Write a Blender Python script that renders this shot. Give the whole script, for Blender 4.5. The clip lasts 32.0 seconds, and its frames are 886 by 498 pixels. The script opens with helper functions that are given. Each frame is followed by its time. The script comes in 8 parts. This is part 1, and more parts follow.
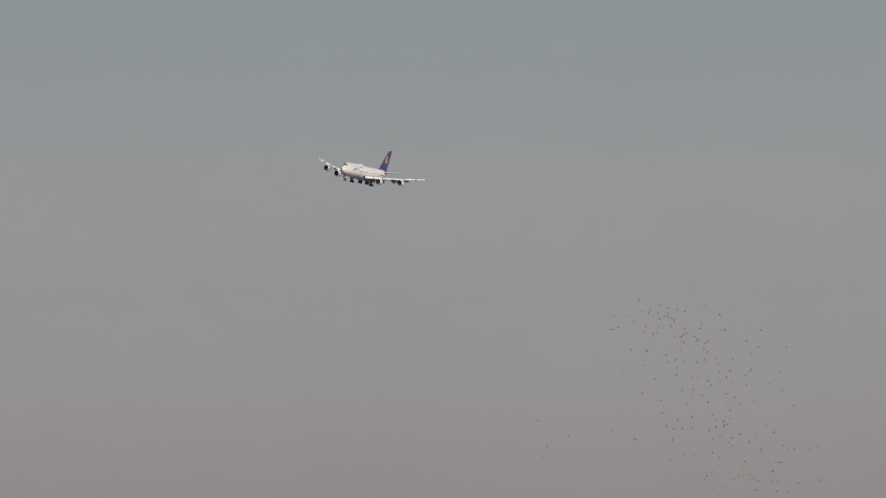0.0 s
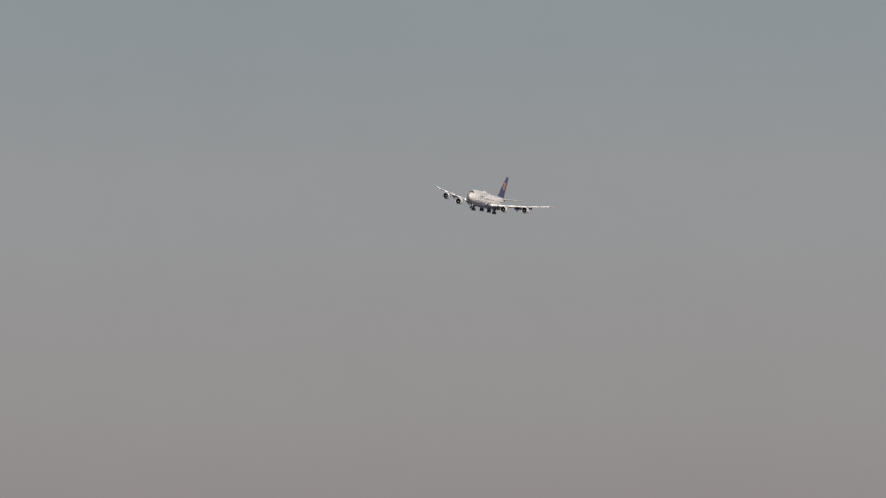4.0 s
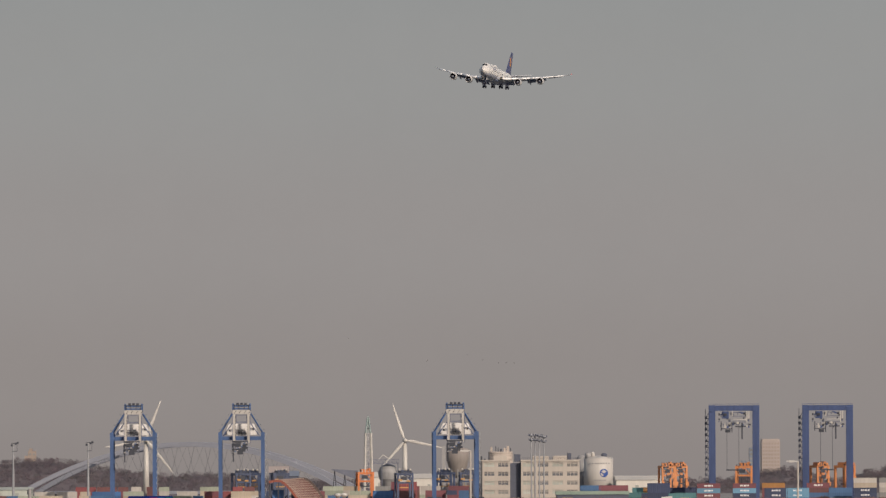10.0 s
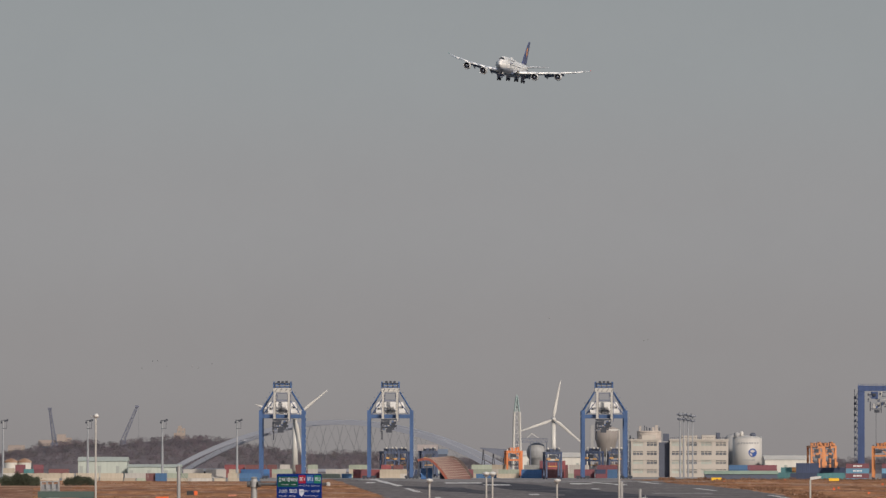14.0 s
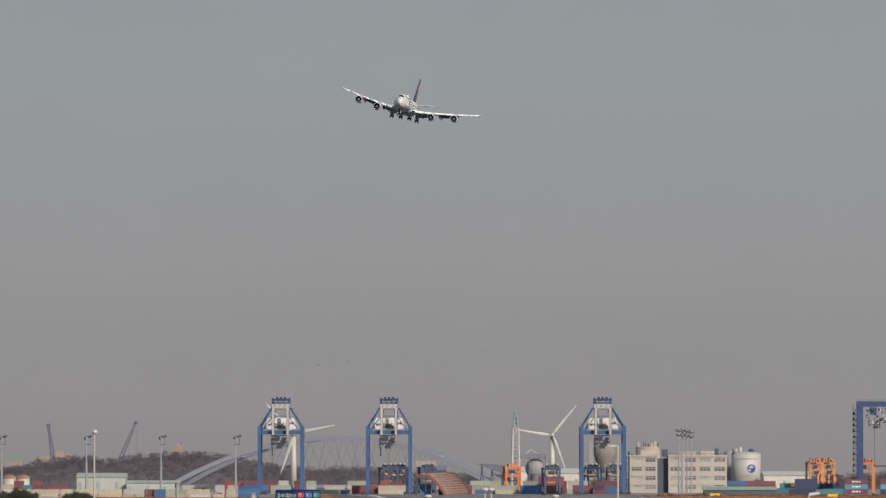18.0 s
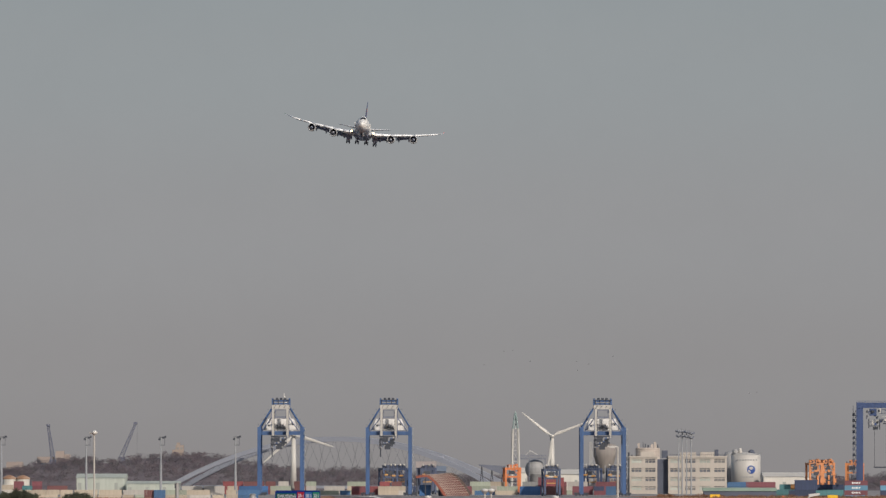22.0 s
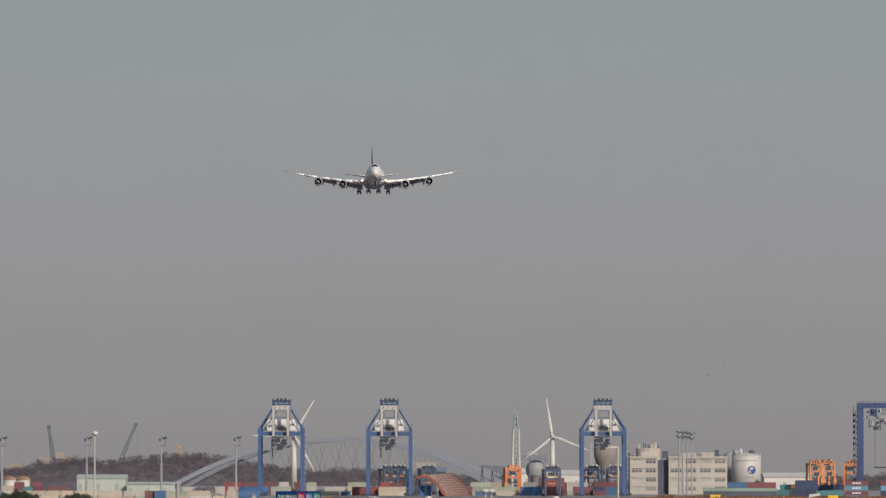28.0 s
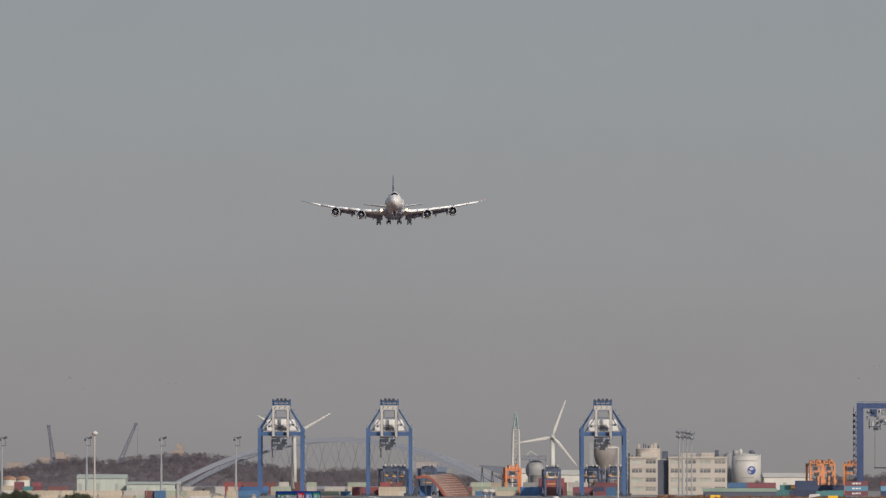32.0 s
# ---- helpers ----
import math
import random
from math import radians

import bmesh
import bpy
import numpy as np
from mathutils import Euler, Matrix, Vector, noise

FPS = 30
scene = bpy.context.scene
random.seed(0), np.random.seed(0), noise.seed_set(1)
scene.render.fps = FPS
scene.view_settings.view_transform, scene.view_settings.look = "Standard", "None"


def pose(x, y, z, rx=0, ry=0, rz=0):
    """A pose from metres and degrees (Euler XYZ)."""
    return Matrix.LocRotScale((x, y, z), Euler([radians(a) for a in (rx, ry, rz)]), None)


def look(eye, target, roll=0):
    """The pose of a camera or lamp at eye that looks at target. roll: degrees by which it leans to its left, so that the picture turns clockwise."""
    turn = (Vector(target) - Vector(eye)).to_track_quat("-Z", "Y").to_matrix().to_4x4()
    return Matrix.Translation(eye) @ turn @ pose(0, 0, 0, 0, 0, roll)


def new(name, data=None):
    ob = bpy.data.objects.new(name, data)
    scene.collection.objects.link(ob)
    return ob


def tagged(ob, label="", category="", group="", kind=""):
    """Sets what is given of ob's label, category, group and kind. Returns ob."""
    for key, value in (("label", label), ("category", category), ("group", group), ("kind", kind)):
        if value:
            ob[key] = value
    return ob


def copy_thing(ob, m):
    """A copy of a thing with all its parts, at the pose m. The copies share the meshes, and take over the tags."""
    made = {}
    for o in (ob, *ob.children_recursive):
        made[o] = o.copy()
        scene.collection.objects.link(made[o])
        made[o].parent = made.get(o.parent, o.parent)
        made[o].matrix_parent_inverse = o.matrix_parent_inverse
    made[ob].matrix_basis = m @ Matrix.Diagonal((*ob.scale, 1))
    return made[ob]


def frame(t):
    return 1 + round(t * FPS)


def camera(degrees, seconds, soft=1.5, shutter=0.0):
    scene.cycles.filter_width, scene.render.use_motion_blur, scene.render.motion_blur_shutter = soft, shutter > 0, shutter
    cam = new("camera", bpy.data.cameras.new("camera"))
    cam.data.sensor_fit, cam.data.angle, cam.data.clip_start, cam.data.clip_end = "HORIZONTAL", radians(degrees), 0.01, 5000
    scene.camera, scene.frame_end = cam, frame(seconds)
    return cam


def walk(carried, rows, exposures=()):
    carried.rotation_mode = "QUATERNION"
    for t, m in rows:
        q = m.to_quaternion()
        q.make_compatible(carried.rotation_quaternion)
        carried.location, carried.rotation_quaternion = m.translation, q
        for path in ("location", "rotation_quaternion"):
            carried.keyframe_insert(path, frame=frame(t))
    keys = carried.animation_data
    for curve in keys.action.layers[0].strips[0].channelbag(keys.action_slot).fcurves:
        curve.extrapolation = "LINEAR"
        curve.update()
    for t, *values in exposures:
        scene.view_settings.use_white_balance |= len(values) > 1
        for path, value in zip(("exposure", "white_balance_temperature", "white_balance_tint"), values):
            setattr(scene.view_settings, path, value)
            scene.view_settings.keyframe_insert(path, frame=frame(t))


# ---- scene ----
from collections import defaultdict

EYE = 17.3
VIEWS = [
    (0, -5.8967, 2.829, -0.2258),
    (0.5, -5.6359, 2.8226, -0.2258),
    (1, -5.1189, 2.8372, -0.2258),
    (1.5, -4.769, 2.8552, -0.2258),
    (2, -4.4168, 2.8727, -0.2258),
    (2.5, -4.1395, 2.8983, -0.2258),
    (3, -3.8335, 2.9209, -0.2258),
    (3.5, -3.3326, 2.9464, -0.2258),
    (5.5, -2.9897, 3.0292, -0.2258),
    (6, -2.9824, 3.0433, -0.2258),
    (6.5, -2.9491, 3.0578, -0.2258),
    (7, -2.6163, 3.0756, -0.2258),
    (7.5, -2.2722, 3.0802, -0.2258),
    (8, -1.9792, 3.0464, -0.2258),
    (8.5, -1.9151, 2.8605, -0.2258),
    (9, -1.5714, 2.7242, -0.2258),
    (9.5, -1.4113, 2.5492, -0.2258),
    (9.6, -1.419, 2.515, -0.2258),
    (9.7, -1.4014, 2.4245, -0.2258),
    (9.8, -1.3318, 2.17, -0.2258),
    (9.9, -1.2846, 1.8764, -0.2258),
    (10, -1.2419, 1.7645, -0.2258),
    (10.5, -1.0566, 1.7167, -0.168),
    (11, -0.8712, 1.5618, -0.1204),
    (11.5, -0.6652, 1.3896, -0.0801),
    (12, -0.4558, 1.2289, -0.0623),
    (12.5, -0.3306, 1.511, -0.0182),
    (13, -0.1307, 1.3737, -0.0225),
    (13.5, -0.0573, 1.4357, -0.0304),
    (14, 0.0081, 1.5886, 0.0172),
    (14.5, 0.0224, 1.6316, 0.0097),
    (16.5, -0.0011, 1.719, 0.0245),
    (17, -0.0023, 1.7193, 0.0177),
    (17.5, -0.0032, 1.7203, 0.0083),
    (18, -0.0037, 1.7219, -0.0013),
    (18.5, -0.0038, 1.7236, -0.0041),
    (19, -0.0036, 1.7248, 0.0032),
    (19.5, -0.0032, 1.7255, 0.0156),
    (20, -0.0029, 1.726, 0.0289),
    (20.5, -0.0028, 1.7266, 0.0395),
    (21, -0.0029, 1.7274, 0.0436),
    (21.5, -0.0032, 1.7283, 0.043),
    (22, -0.0035, 1.7292, 0.0384),
    (22.5, -0.0037, 1.7301, 0.029),
    (23, -0.0039, 1.7308, 0.0198),
    (23.5, -0.0038, 1.7313, 0.0151),
    (24, -0.0032, 1.7318, 0.0149),
    (24.5, -0.0022, 1.7323, 0.0165),
    (25, -0.0014, 1.7329, 0.0176),
    (25.5, -0.001, 1.7332, 0.0181),
    (27.5, -0.001, 1.7339, -0.0016),
    (28, -0.0011, 1.7339, -0.0014),
    (28.5, -0.0014, 1.734, -0.0026),
    (29, -0.0017, 1.7343, -0.0056),
    (29.5, -0.0017, 1.7348, -0.0079),
    (30, -0.0014, 1.7353, -0.0064),
    (30.5, -0.0009, 1.7353, 0.0007),
    (31, -0.0007, 1.735, 0.0136),
    (31.5, -0.0006, 1.7346, 0.0259),
    (32, -0.0006, 1.7346, 0.0333),
]

cam = camera(7.4, 32.0, soft=1.4)
walk(cam, [(t, pose(0, 0, EYE, 90 + pitch, 0, yaw) @ pose(0, 0, 0, 0, 0, roll)) for t, yaw, pitch, roll in VIEWS],
     exposures=[(0, -0.02, 6420, 12.6), (9, 0, 6560, 14), (10, -0.02, 6650, 13), (12, 0.0, 6750, 14), (13, 0.035, 6450, 12), (16, 0.05, 6180, 9), (32, 0.03, 6150, 9)])

# ---- daylight: hazy winter afternoon, low sun behind the camera ----
SUN_RISE, SUN_SIDE = 28.0, 30.0     # degrees above the horizon, and to the right of straight behind


def make_world():
    w = bpy.data.worlds.new("sky")
    w.use_nodes = True
    nt = w.node_tree
    nt.nodes.clear()
    out = nt.nodes.new("ShaderNodeOutputWorld")
    bg = nt.nodes.new("ShaderNodeBackground")
    sky = nt.nodes.new("ShaderNodeTexSky")
    sky.sky_type = "NISHITA"
    sky.sun_disc = False
    sky.sun_elevation = radians(SUN_RISE)
    sky.sun_rotation = radians(180 - SUN_SIDE)
    sky.air_density, sky.dust_density, sky.ozone_density = 1.0, 3.0, 1.0
    tint = nt.nodes.new("ShaderNodeMix")
    tint.data_type, tint.blend_type = "RGBA", "MULTIPLY"
    tint.inputs[0].default_value = 1.0
    tint.inputs[7].default_value = (0.085, 0.085, 0.085, 1)
    nt.links.new(sky.outputs[0], tint.inputs[6])
    # the haze layer above the horizon, brownish below and blue-grey higher up
    co = nt.nodes.new("ShaderNodeTexCoord")
    sep = nt.nodes.new("ShaderNodeSeparateXYZ")
    nt.links.new(co.outputs["Generated"], sep.inputs[0])
    rng = nt.nodes.new("ShaderNodeMapRange")
    rng.inputs[1].default_value, rng.inputs[2].default_value = -0.005, 0.1
    nt.links.new(sep.outputs[2], rng.inputs[0])
    ramp = nt.nodes.new("ShaderNodeValToRGB")
    ramp.color_ramp.interpolation = "EASE"
    stops = HAZE
    while len(ramp.color_ramp.elements) < len(stops):
        ramp.color_ramp.elements.new(0.5)
    for e, (p, c) in zip(ramp.color_ramp.elements, stops):
        e.position, e.color = p, (*c, 1)
    nt.links.new(rng.outputs[0], ramp.inputs[0])
    fade = nt.nodes.new("ShaderNodeMapRange")
    fade.inputs[1].default_value, fade.inputs[2].default_value = 0.09, 0.55
    nt.links.new(sep.outputs[2], fade.inputs[0])
    mix = nt.nodes.new("ShaderNodeMix")
    mix.data_type = "RGBA"
    nt.links.new(fade.outputs[0], mix.inputs[0])
    nt.links.new(ramp.outputs[0], mix.inputs[6])
    nt.links.new(tint.outputs[2], mix.inputs[7])
    # slight unevenness of the haze
    murk = nt.nodes.new("ShaderNodeTexNoise")
    murk.inputs["Scale"].default_value, murk.inputs["Detail"].default_value, murk.inputs["Roughness"].default_value = 28.0, 8, 0.8
    nt.links.new(co.outputs["Generated"], murk.inputs["Vector"])
    veil = nt.nodes.new("ShaderNodeMapRange")
    veil.inputs[3].default_value, veil.inputs[4].default_value = 0.955, 1.045
    nt.links.new(murk.outputs[0], veil.inputs[0])
    dim = nt.nodes.new("ShaderNodeVectorMath")
    dim.operation = "SCALE"
    nt.links.new(mix.outputs[2], dim.inputs[0])
    nt.links.new(veil.outputs[0], dim.inputs["Scale"])
    nt.links.new(dim.outputs[0], bg.inputs[0])
    bg.inputs[1].default_value = 1.0
    nt.links.new(bg.outputs[0], out.inputs[0])
    scene.world = w


HAZE = [(0.0, (0.262, 0.240, 0.230)), (0.16, (0.282, 0.264, 0.254)), (0.36, (0.300, 0.290, 0.283)),
        (0.60, (0.298, 0.307, 0.303)), (0.85, (0.268, 0.300, 0.305)), (1.0, (0.25, 0.294, 0.313))]
make_world()
lamp = bpy.data.lights.new("sun", "SUN")
lamp.energy, lamp.angle, lamp.color = 3.0, radians(0.6), (1.0, 0.89, 0.76)
sun = new("sun", lamp)
a, e = radians(SUN_SIDE), radians(SUN_RISE)
sun.matrix_world = look((math.sin(a) * math.cos(e) * 100, -math.cos(a) * math.cos(e) * 100, math.sin(e) * 100), (0, 0, 0))


# ---- materials ----
def mat(name, color, rough=0.6, metal=0.0, vary=0.12, size=1.0, bump=0.0, each=0.0, second=None, glow=0.0, streak=0.0, wide=(1, 1, 1)):
    """A worn painted or mineral surface: colour broken at two scales, optional rain streaks, a little relief."""
    m = bpy.data.materials.new(name)
    m.use_nodes = True
    nt = m.node_tree
    bs = nt.nodes["Principled BSDF"]
    bs.inputs["Roughness"].default_value, bs.inputs["Metallic"].default_value = rough, metal
    co = nt.nodes.new("ShaderNodeTexCoord")
    big = nt.nodes.new("ShaderNodeTexNoise")
    big.inputs["Scale"].default_value, big.inputs["Detail"].default_value = 0.25 / size, 3
    fine = nt.nodes.new("ShaderNodeTexNoise")
    fine.inputs["Scale"].default_value, fine.inputs["Detail"].default_value = 4.0 / size, 4
    grain = nt.nodes.new("ShaderNodeMapping")
    grain.inputs["Scale"].default_value = wide
    nt.links.new(co.outputs["Object"], grain.inputs[0])
    for n in (big, fine):
        nt.links.new(grain.outputs[0], n.inputs["Vector"])
    if streak:
        mp = nt.nodes.new("ShaderNodeMapping")
        mp.inputs["Scale"].default_value = (1, 1, 0.08)
        nt.links.new(co.outputs["Object"], mp.inputs[0])
        nt.links.new(mp.outputs[0], fine.inputs["Vector"])
    add = nt.nodes.new("ShaderNodeMath")
    add.operation = "MULTIPLY_ADD"
    nt.links.new(fine.outputs[0], add.inputs[0])
    add.inputs[1].default_value = 0.6 + streak
    nt.links.new(big.outputs[0], add.inputs[2])
    rng = nt.nodes.new("ShaderNodeMapRange")
    rng.inputs[1].default_value, rng.inputs[2].default_value = 0.5, 1.1
    nt.links.new(add.outputs[0], rng.inputs[0])
    mix = nt.nodes.new("ShaderNodeMix")
    mix.data_type = "RGBA"
    lo = [c * (1 - vary) for c in color]
    hi = list(second) if second else [min(1, c * (1 + vary)) for c in color]
    mix.inputs[6].default_value, mix.inputs[7].default_value = (*lo, 1), (*hi, 1)
    nt.links.new(rng.outputs[0], mix.inputs[0])
    col = mix.outputs[2]
    if each:
        info = nt.nodes.new("ShaderNodeObjectInfo")
        hsv = nt.nodes.new("ShaderNodeHueSaturation")
        r2 = nt.nodes.new("ShaderNodeMapRange")
        r2.inputs[3].default_value, r2.inputs[4].default_value = 1 - each, 1 + each
        nt.links.new(info.outputs["Random"], r2.inputs[0])
        nt.links.new(r2.outputs[0], hsv.inputs["Value"])
        nt.links.new(col, hsv.inputs["Color"])
        col = hsv.outputs[0]
    nt.links.new(col, bs.inputs["Base Color"])
    if bump:
        bp = nt.nodes.new("ShaderNodeBump")
        bp.inputs["Strength"].default_value, bp.inputs["Distance"].default_value = bump, 0.05 * size
        nt.links.new(fine.outputs[0], bp.inputs["Height"])
        nt.links.new(bp.outputs[0], bs.inputs["Normal"])
    if glow:
        bs.inputs["Emission Color"].default_value, bs.inputs["Emission Strength"].default_value = (*color, 1), glow
    return m


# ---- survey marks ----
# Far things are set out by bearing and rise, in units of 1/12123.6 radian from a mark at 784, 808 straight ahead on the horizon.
def lead(u):
    return (u - 784) / 12123.6


# ---- shape helpers ----
def part(name, bm, material, parent, label="", smooth=False):
    me = bpy.data.meshes.new(name)
    if smooth:
        for f in bm.faces:
            f.smooth = True
    bm.to_mesh(me)
    bm.free()
    me.materials.append(material)
    ob = new(name, me)
    ob.parent = parent
    if label:
        tagged(ob, label)
    return ob


def thing(name, m, label, category, group="", kind=""):
    ob = new(name)
    ob.empty_display_size = 0.5
    ob.matrix_world = m
    return tagged(ob, label, category, group, kind)


def solid(name, bm, material, label, category, group="", kind="", m=None, smooth=False):
    ob = part(name, bm, material, None, smooth=smooth)
    if m is not None:
        ob.matrix_world = m
    return tagged(ob, label, category, group, kind)


QUADS = ((0, 3, 2, 1), (4, 5, 6, 7), (0, 1, 5, 4), (1, 2, 6, 5), (2, 3, 7, 6), (3, 0, 4, 7))


def hexa(bm, pts):
    v = [bm.verts.new(p) for p in pts]
    for q in QUADS:
        bm.faces.new([v[i] for i in q])


def box(bm, x0, x1, y0, y1, z0, z1):
    hexa(bm, [(x0, y0, z0), (x1, y0, z0), (x1, y1, z0), (x0, y1, z0), (x0, y0, z1), (x1, y0, z1), (x1, y1, z1), (x0, y1, z1)])


def beam(bm, p, q, w, h=None):
    """A square bar from p to q."""
    h = h or w
    p, q = Vector(p), Vector(q)
    d = (q - p).normalized()
    s = d.cross(Vector((0, 0, 1)))
    s = s.normalized() if s.length > 1e-4 else Vector((1, 0, 0))
    u = s.cross(d).normalized()
    s, u = s * w / 2, u * h / 2
    hexa(bm, [p - s - u, p + s - u, q + s - u, q - s - u, p - s + u, p + s + u, q + s + u, q - s + u])


def tube(bm, p, q, r0, r1=None, n=12, caps=True):
    r1 = r0 if r1 is None else r1
    p, q = Vector(p), Vector(q)
    d = (q - p).normalized()
    s = d.cross(Vector((0, 0, 1)))
    s = s.normalized() if s.length > 1e-4 else Vector((1, 0, 0))
    u = s.cross(d)
    rings = []
    for c, r in ((p, r0), (q, r1)):
        rings.append([bm.verts.new(c + (s * math.cos(2 * math.pi * i / n) + u * math.sin(2 * math.pi * i / n)) * r) for i in range(n)])
    for i in range(n):
        bm.faces.new((rings[0][i], rings[0][(i + 1) % n], rings[1][(i + 1) % n], rings[1][i]))
    if caps:
        bm.faces.new(rings[0][::-1])
        bm.faces.new(rings[1])


def loft(bm, rings, close=True, caps=True):
    """Skins a row of rings that have equal counts of points."""
    vs = [[bm.verts.new(p) for p in r] for r in rings]
    n = len(vs[0])
    for a, b in zip(vs, vs[1:]):
        for i in range(n if close else n - 1):
            bm.faces.new((a[i], a[(i + 1) % n], b[(i + 1) % n], b[i]))
    if caps:
        bm.faces.new(vs[0][::-1])
        bm.faces.new(vs[-1])


def lengthen(top, above, by):
    """Makes a thing taller: all that lies above one height is lifted."""
    for ob in top.children_recursive:
        for v in ob.data.vertices:
            if v.co.z > above:
                v.co.z += by


def turned(bm, profile, n=20, m=None):
    """Turns (axis position, radius) pairs about the x axis."""
    rings = []
    for x, r in profile:
        ring = [Vector((x, math.cos(2 * math.pi * i / n) * r, math.sin(2 * math.pi * i / n) * r)) for i in range(n)]
        rings.append([m @ p for p in ring] if m is not None else ring)
    loft(bm, rings, caps=False)


def lattice(bm, p, q, w, n, bar, w1=None):
    """A four-cornered truss from p to q."""
    p, q = Vector(p), Vector(q)
    d = (q - p).normalized()
    s = d.cross(Vector((0, 1, 0)))
    s = s.normalized() if s.length > 1e-3 else Vector((1, 0, 0))
    u = s.cross(d)
    w1 = w if w1 is None else w1
    def corner(i, k):
        f = i / n
        h = (w + (w1 - w) * f) / 2
        a, b = ((-1, -1), (1, -1), (1, 1), (-1, 1))[k]
        return p + (q - p) * f + s * a * h + u * b * h
    for k in range(4):
        beam(bm, corner(0, k), corner(n, k), bar)
        for i in range(n):
            beam(bm, corner(i, k), corner(i + 1, (k + 1) % 4) if i % 2 else corner(i + 1, (k + 3) % 4), bar * 0.6)
            if i:
                beam(bm, corner(i, k), corner(i, (k + 1) % 4), bar * 0.6)




def vertical(bm, prof, n=32, c=(0, 0)):
    """Turns (height, radius) pairs about an upright axis."""
    loft(bm, [[(c[0] + r * math.cos(2 * math.pi * i / n), c[1] + r * math.sin(2 * math.pi * i / n), z) for i in range(n)] for z, r in prof])


# ---- paints ----
M_WHITE = mat("aircraft_white", (0.68, 0.665, 0.645), 0.35, vary=0.05, size=4)
# grey pushed to blue, underside shade put into the paint
M_BELLY = mat("shade_blue_grey", (0.21, 0.25, 0.37), 0.4, vary=0.08, size=4)
M_KEEL = mat("belly_grey", (0.46, 0.48, 0.55), 0.4, vary=0.08, size=4)
M_WING = mat("wing_grey", (0.52, 0.54, 0.58), 0.4, vary=0.1, size=3)
# flaps darker and bluer than the wing, their shade put into the colour
M_FLAP = mat("flap_shade_blue", (0.2, 0.24, 0.38), 0.45, vary=0.12, size=3)
M_SLAT = mat("slat_metal", (0.9, 0.9, 0.9), 0.3, vary=0.05, size=2)
# tail blue lightened, haze put into its colour
M_NAVY = mat("tail_blue_hazed", (0.042, 0.052, 0.15), 0.35, vary=0.1, size=3)
M_NAME = mat("faded_blue_lettering", (0.10, 0.11, 0.19), 0.4, vary=0.1, size=2)
M_GOLD = mat("tail_disc", (0.62, 0.26, 0.085), 0.45, vary=0.06, size=3)
M_DARK = mat("dark_glass", (0.012, 0.013, 0.018), 0.35, vary=0.2)
M_LIP = mat("intake_metal", (0.62, 0.62, 0.63), 0.4, 0.25, vary=0.06)
# fan, tyre and gear darks lifted towards blue to carry the haze
M_FAN = mat("fan_titanium_hazed", (0.13, 0.135, 0.165), 0.4, 0.5, vary=0.2)
M_TYRE = mat("rubber", (0.055, 0.063, 0.095), 0.85, vary=0.25, bump=0.2)
M_STRUT = mat("gear_steel_hazed", (0.13, 0.155, 0.25), 0.45, 0.15, vary=0.15)
M_LAMP = mat("landing_lamp", (1.0, 0.74, 0.43), 0.3, vary=0.0, glow=5.0)
M_RED = mat("red_lamp", (1.0, 0.06, 0.03), 0.3, vary=0.0, glow=0.1)
M_GREEN = mat("green_lamp", (0.06, 0.3, 0.16), 0.3, vary=0.0, glow=0.05)


def hull_ring(x, half, low, high, deck, n=36):
    """One cross-section of the fuselage: a round main lobe with the narrower upper deck on it."""
    ring = []
    for i in range(n):
        a = 2 * math.pi * i / n
        c, s = math.cos(a), math.sin(a)
        if s < 0:
            y, z = half * c, low[1] + (low[1] - low[0]) * s
        else:
            pinch = 1 - deck * 0.28 * max(0.0, s) ** 1.5
            y, z = half * c * pinch, low[1] + (high - low[1]) * s
        ring.append((x, y, z))
    return ring


# stations along the hull: place, half width, keel, widest line, crown, upper deck
HULL = [(0.0, 0.12, -0.25, 0.0, 0.2, 0), (-0.5, 0.8, -0.95, -0.05, 0.95, 0), (-1.4, 1.45, -1.7, -0.1, 1.75, 0.1), (-2.8, 2.05, -2.4, -0.15, 2.3, 0.3),
        (-3.25, 2.2, -2.57, -0.17, 2.52, 0.45), (-4.15, 2.45, -2.8, -0.2, 3.38, 0.6), (-4.8, 2.58, -2.9, -0.22, 3.6, 0.75), (-6.4, 2.88, -3.15, -0.25, 3.88, 0.95), (-8.6, 3.1, -3.35, -0.3, 4.05, 1), (-11.5, 3.25, -3.45, -0.35, 4.1, 1),
        (-24, 3.25, -3.5, -0.35, 4.1, 1), (-31, 3.25, -3.5, -0.35, 4.0, 0.95), (-36, 3.25, -3.5, -0.35, 3.7, 0.6), (-40, 3.25, -3.62, -0.35, 3.45, 0.15),
        (-48, 3.25, -3.6, -0.3, 3.35, 0), (-55, 3.2, -3.1, -0.2, 3.35, 0), (-61, 2.85, -2.0, 0.1, 3.3, 0), (-67, 2.1, -0.5, 0.8, 3.05, 0),
        (-71.5, 1.25, 0.7, 1.4, 2.6, 0), (-74.6, 0.55, 1.5, 1.8, 2.2, 0), (-75.4, 0.15, 1.75, 1.85, 2.0, 0)]


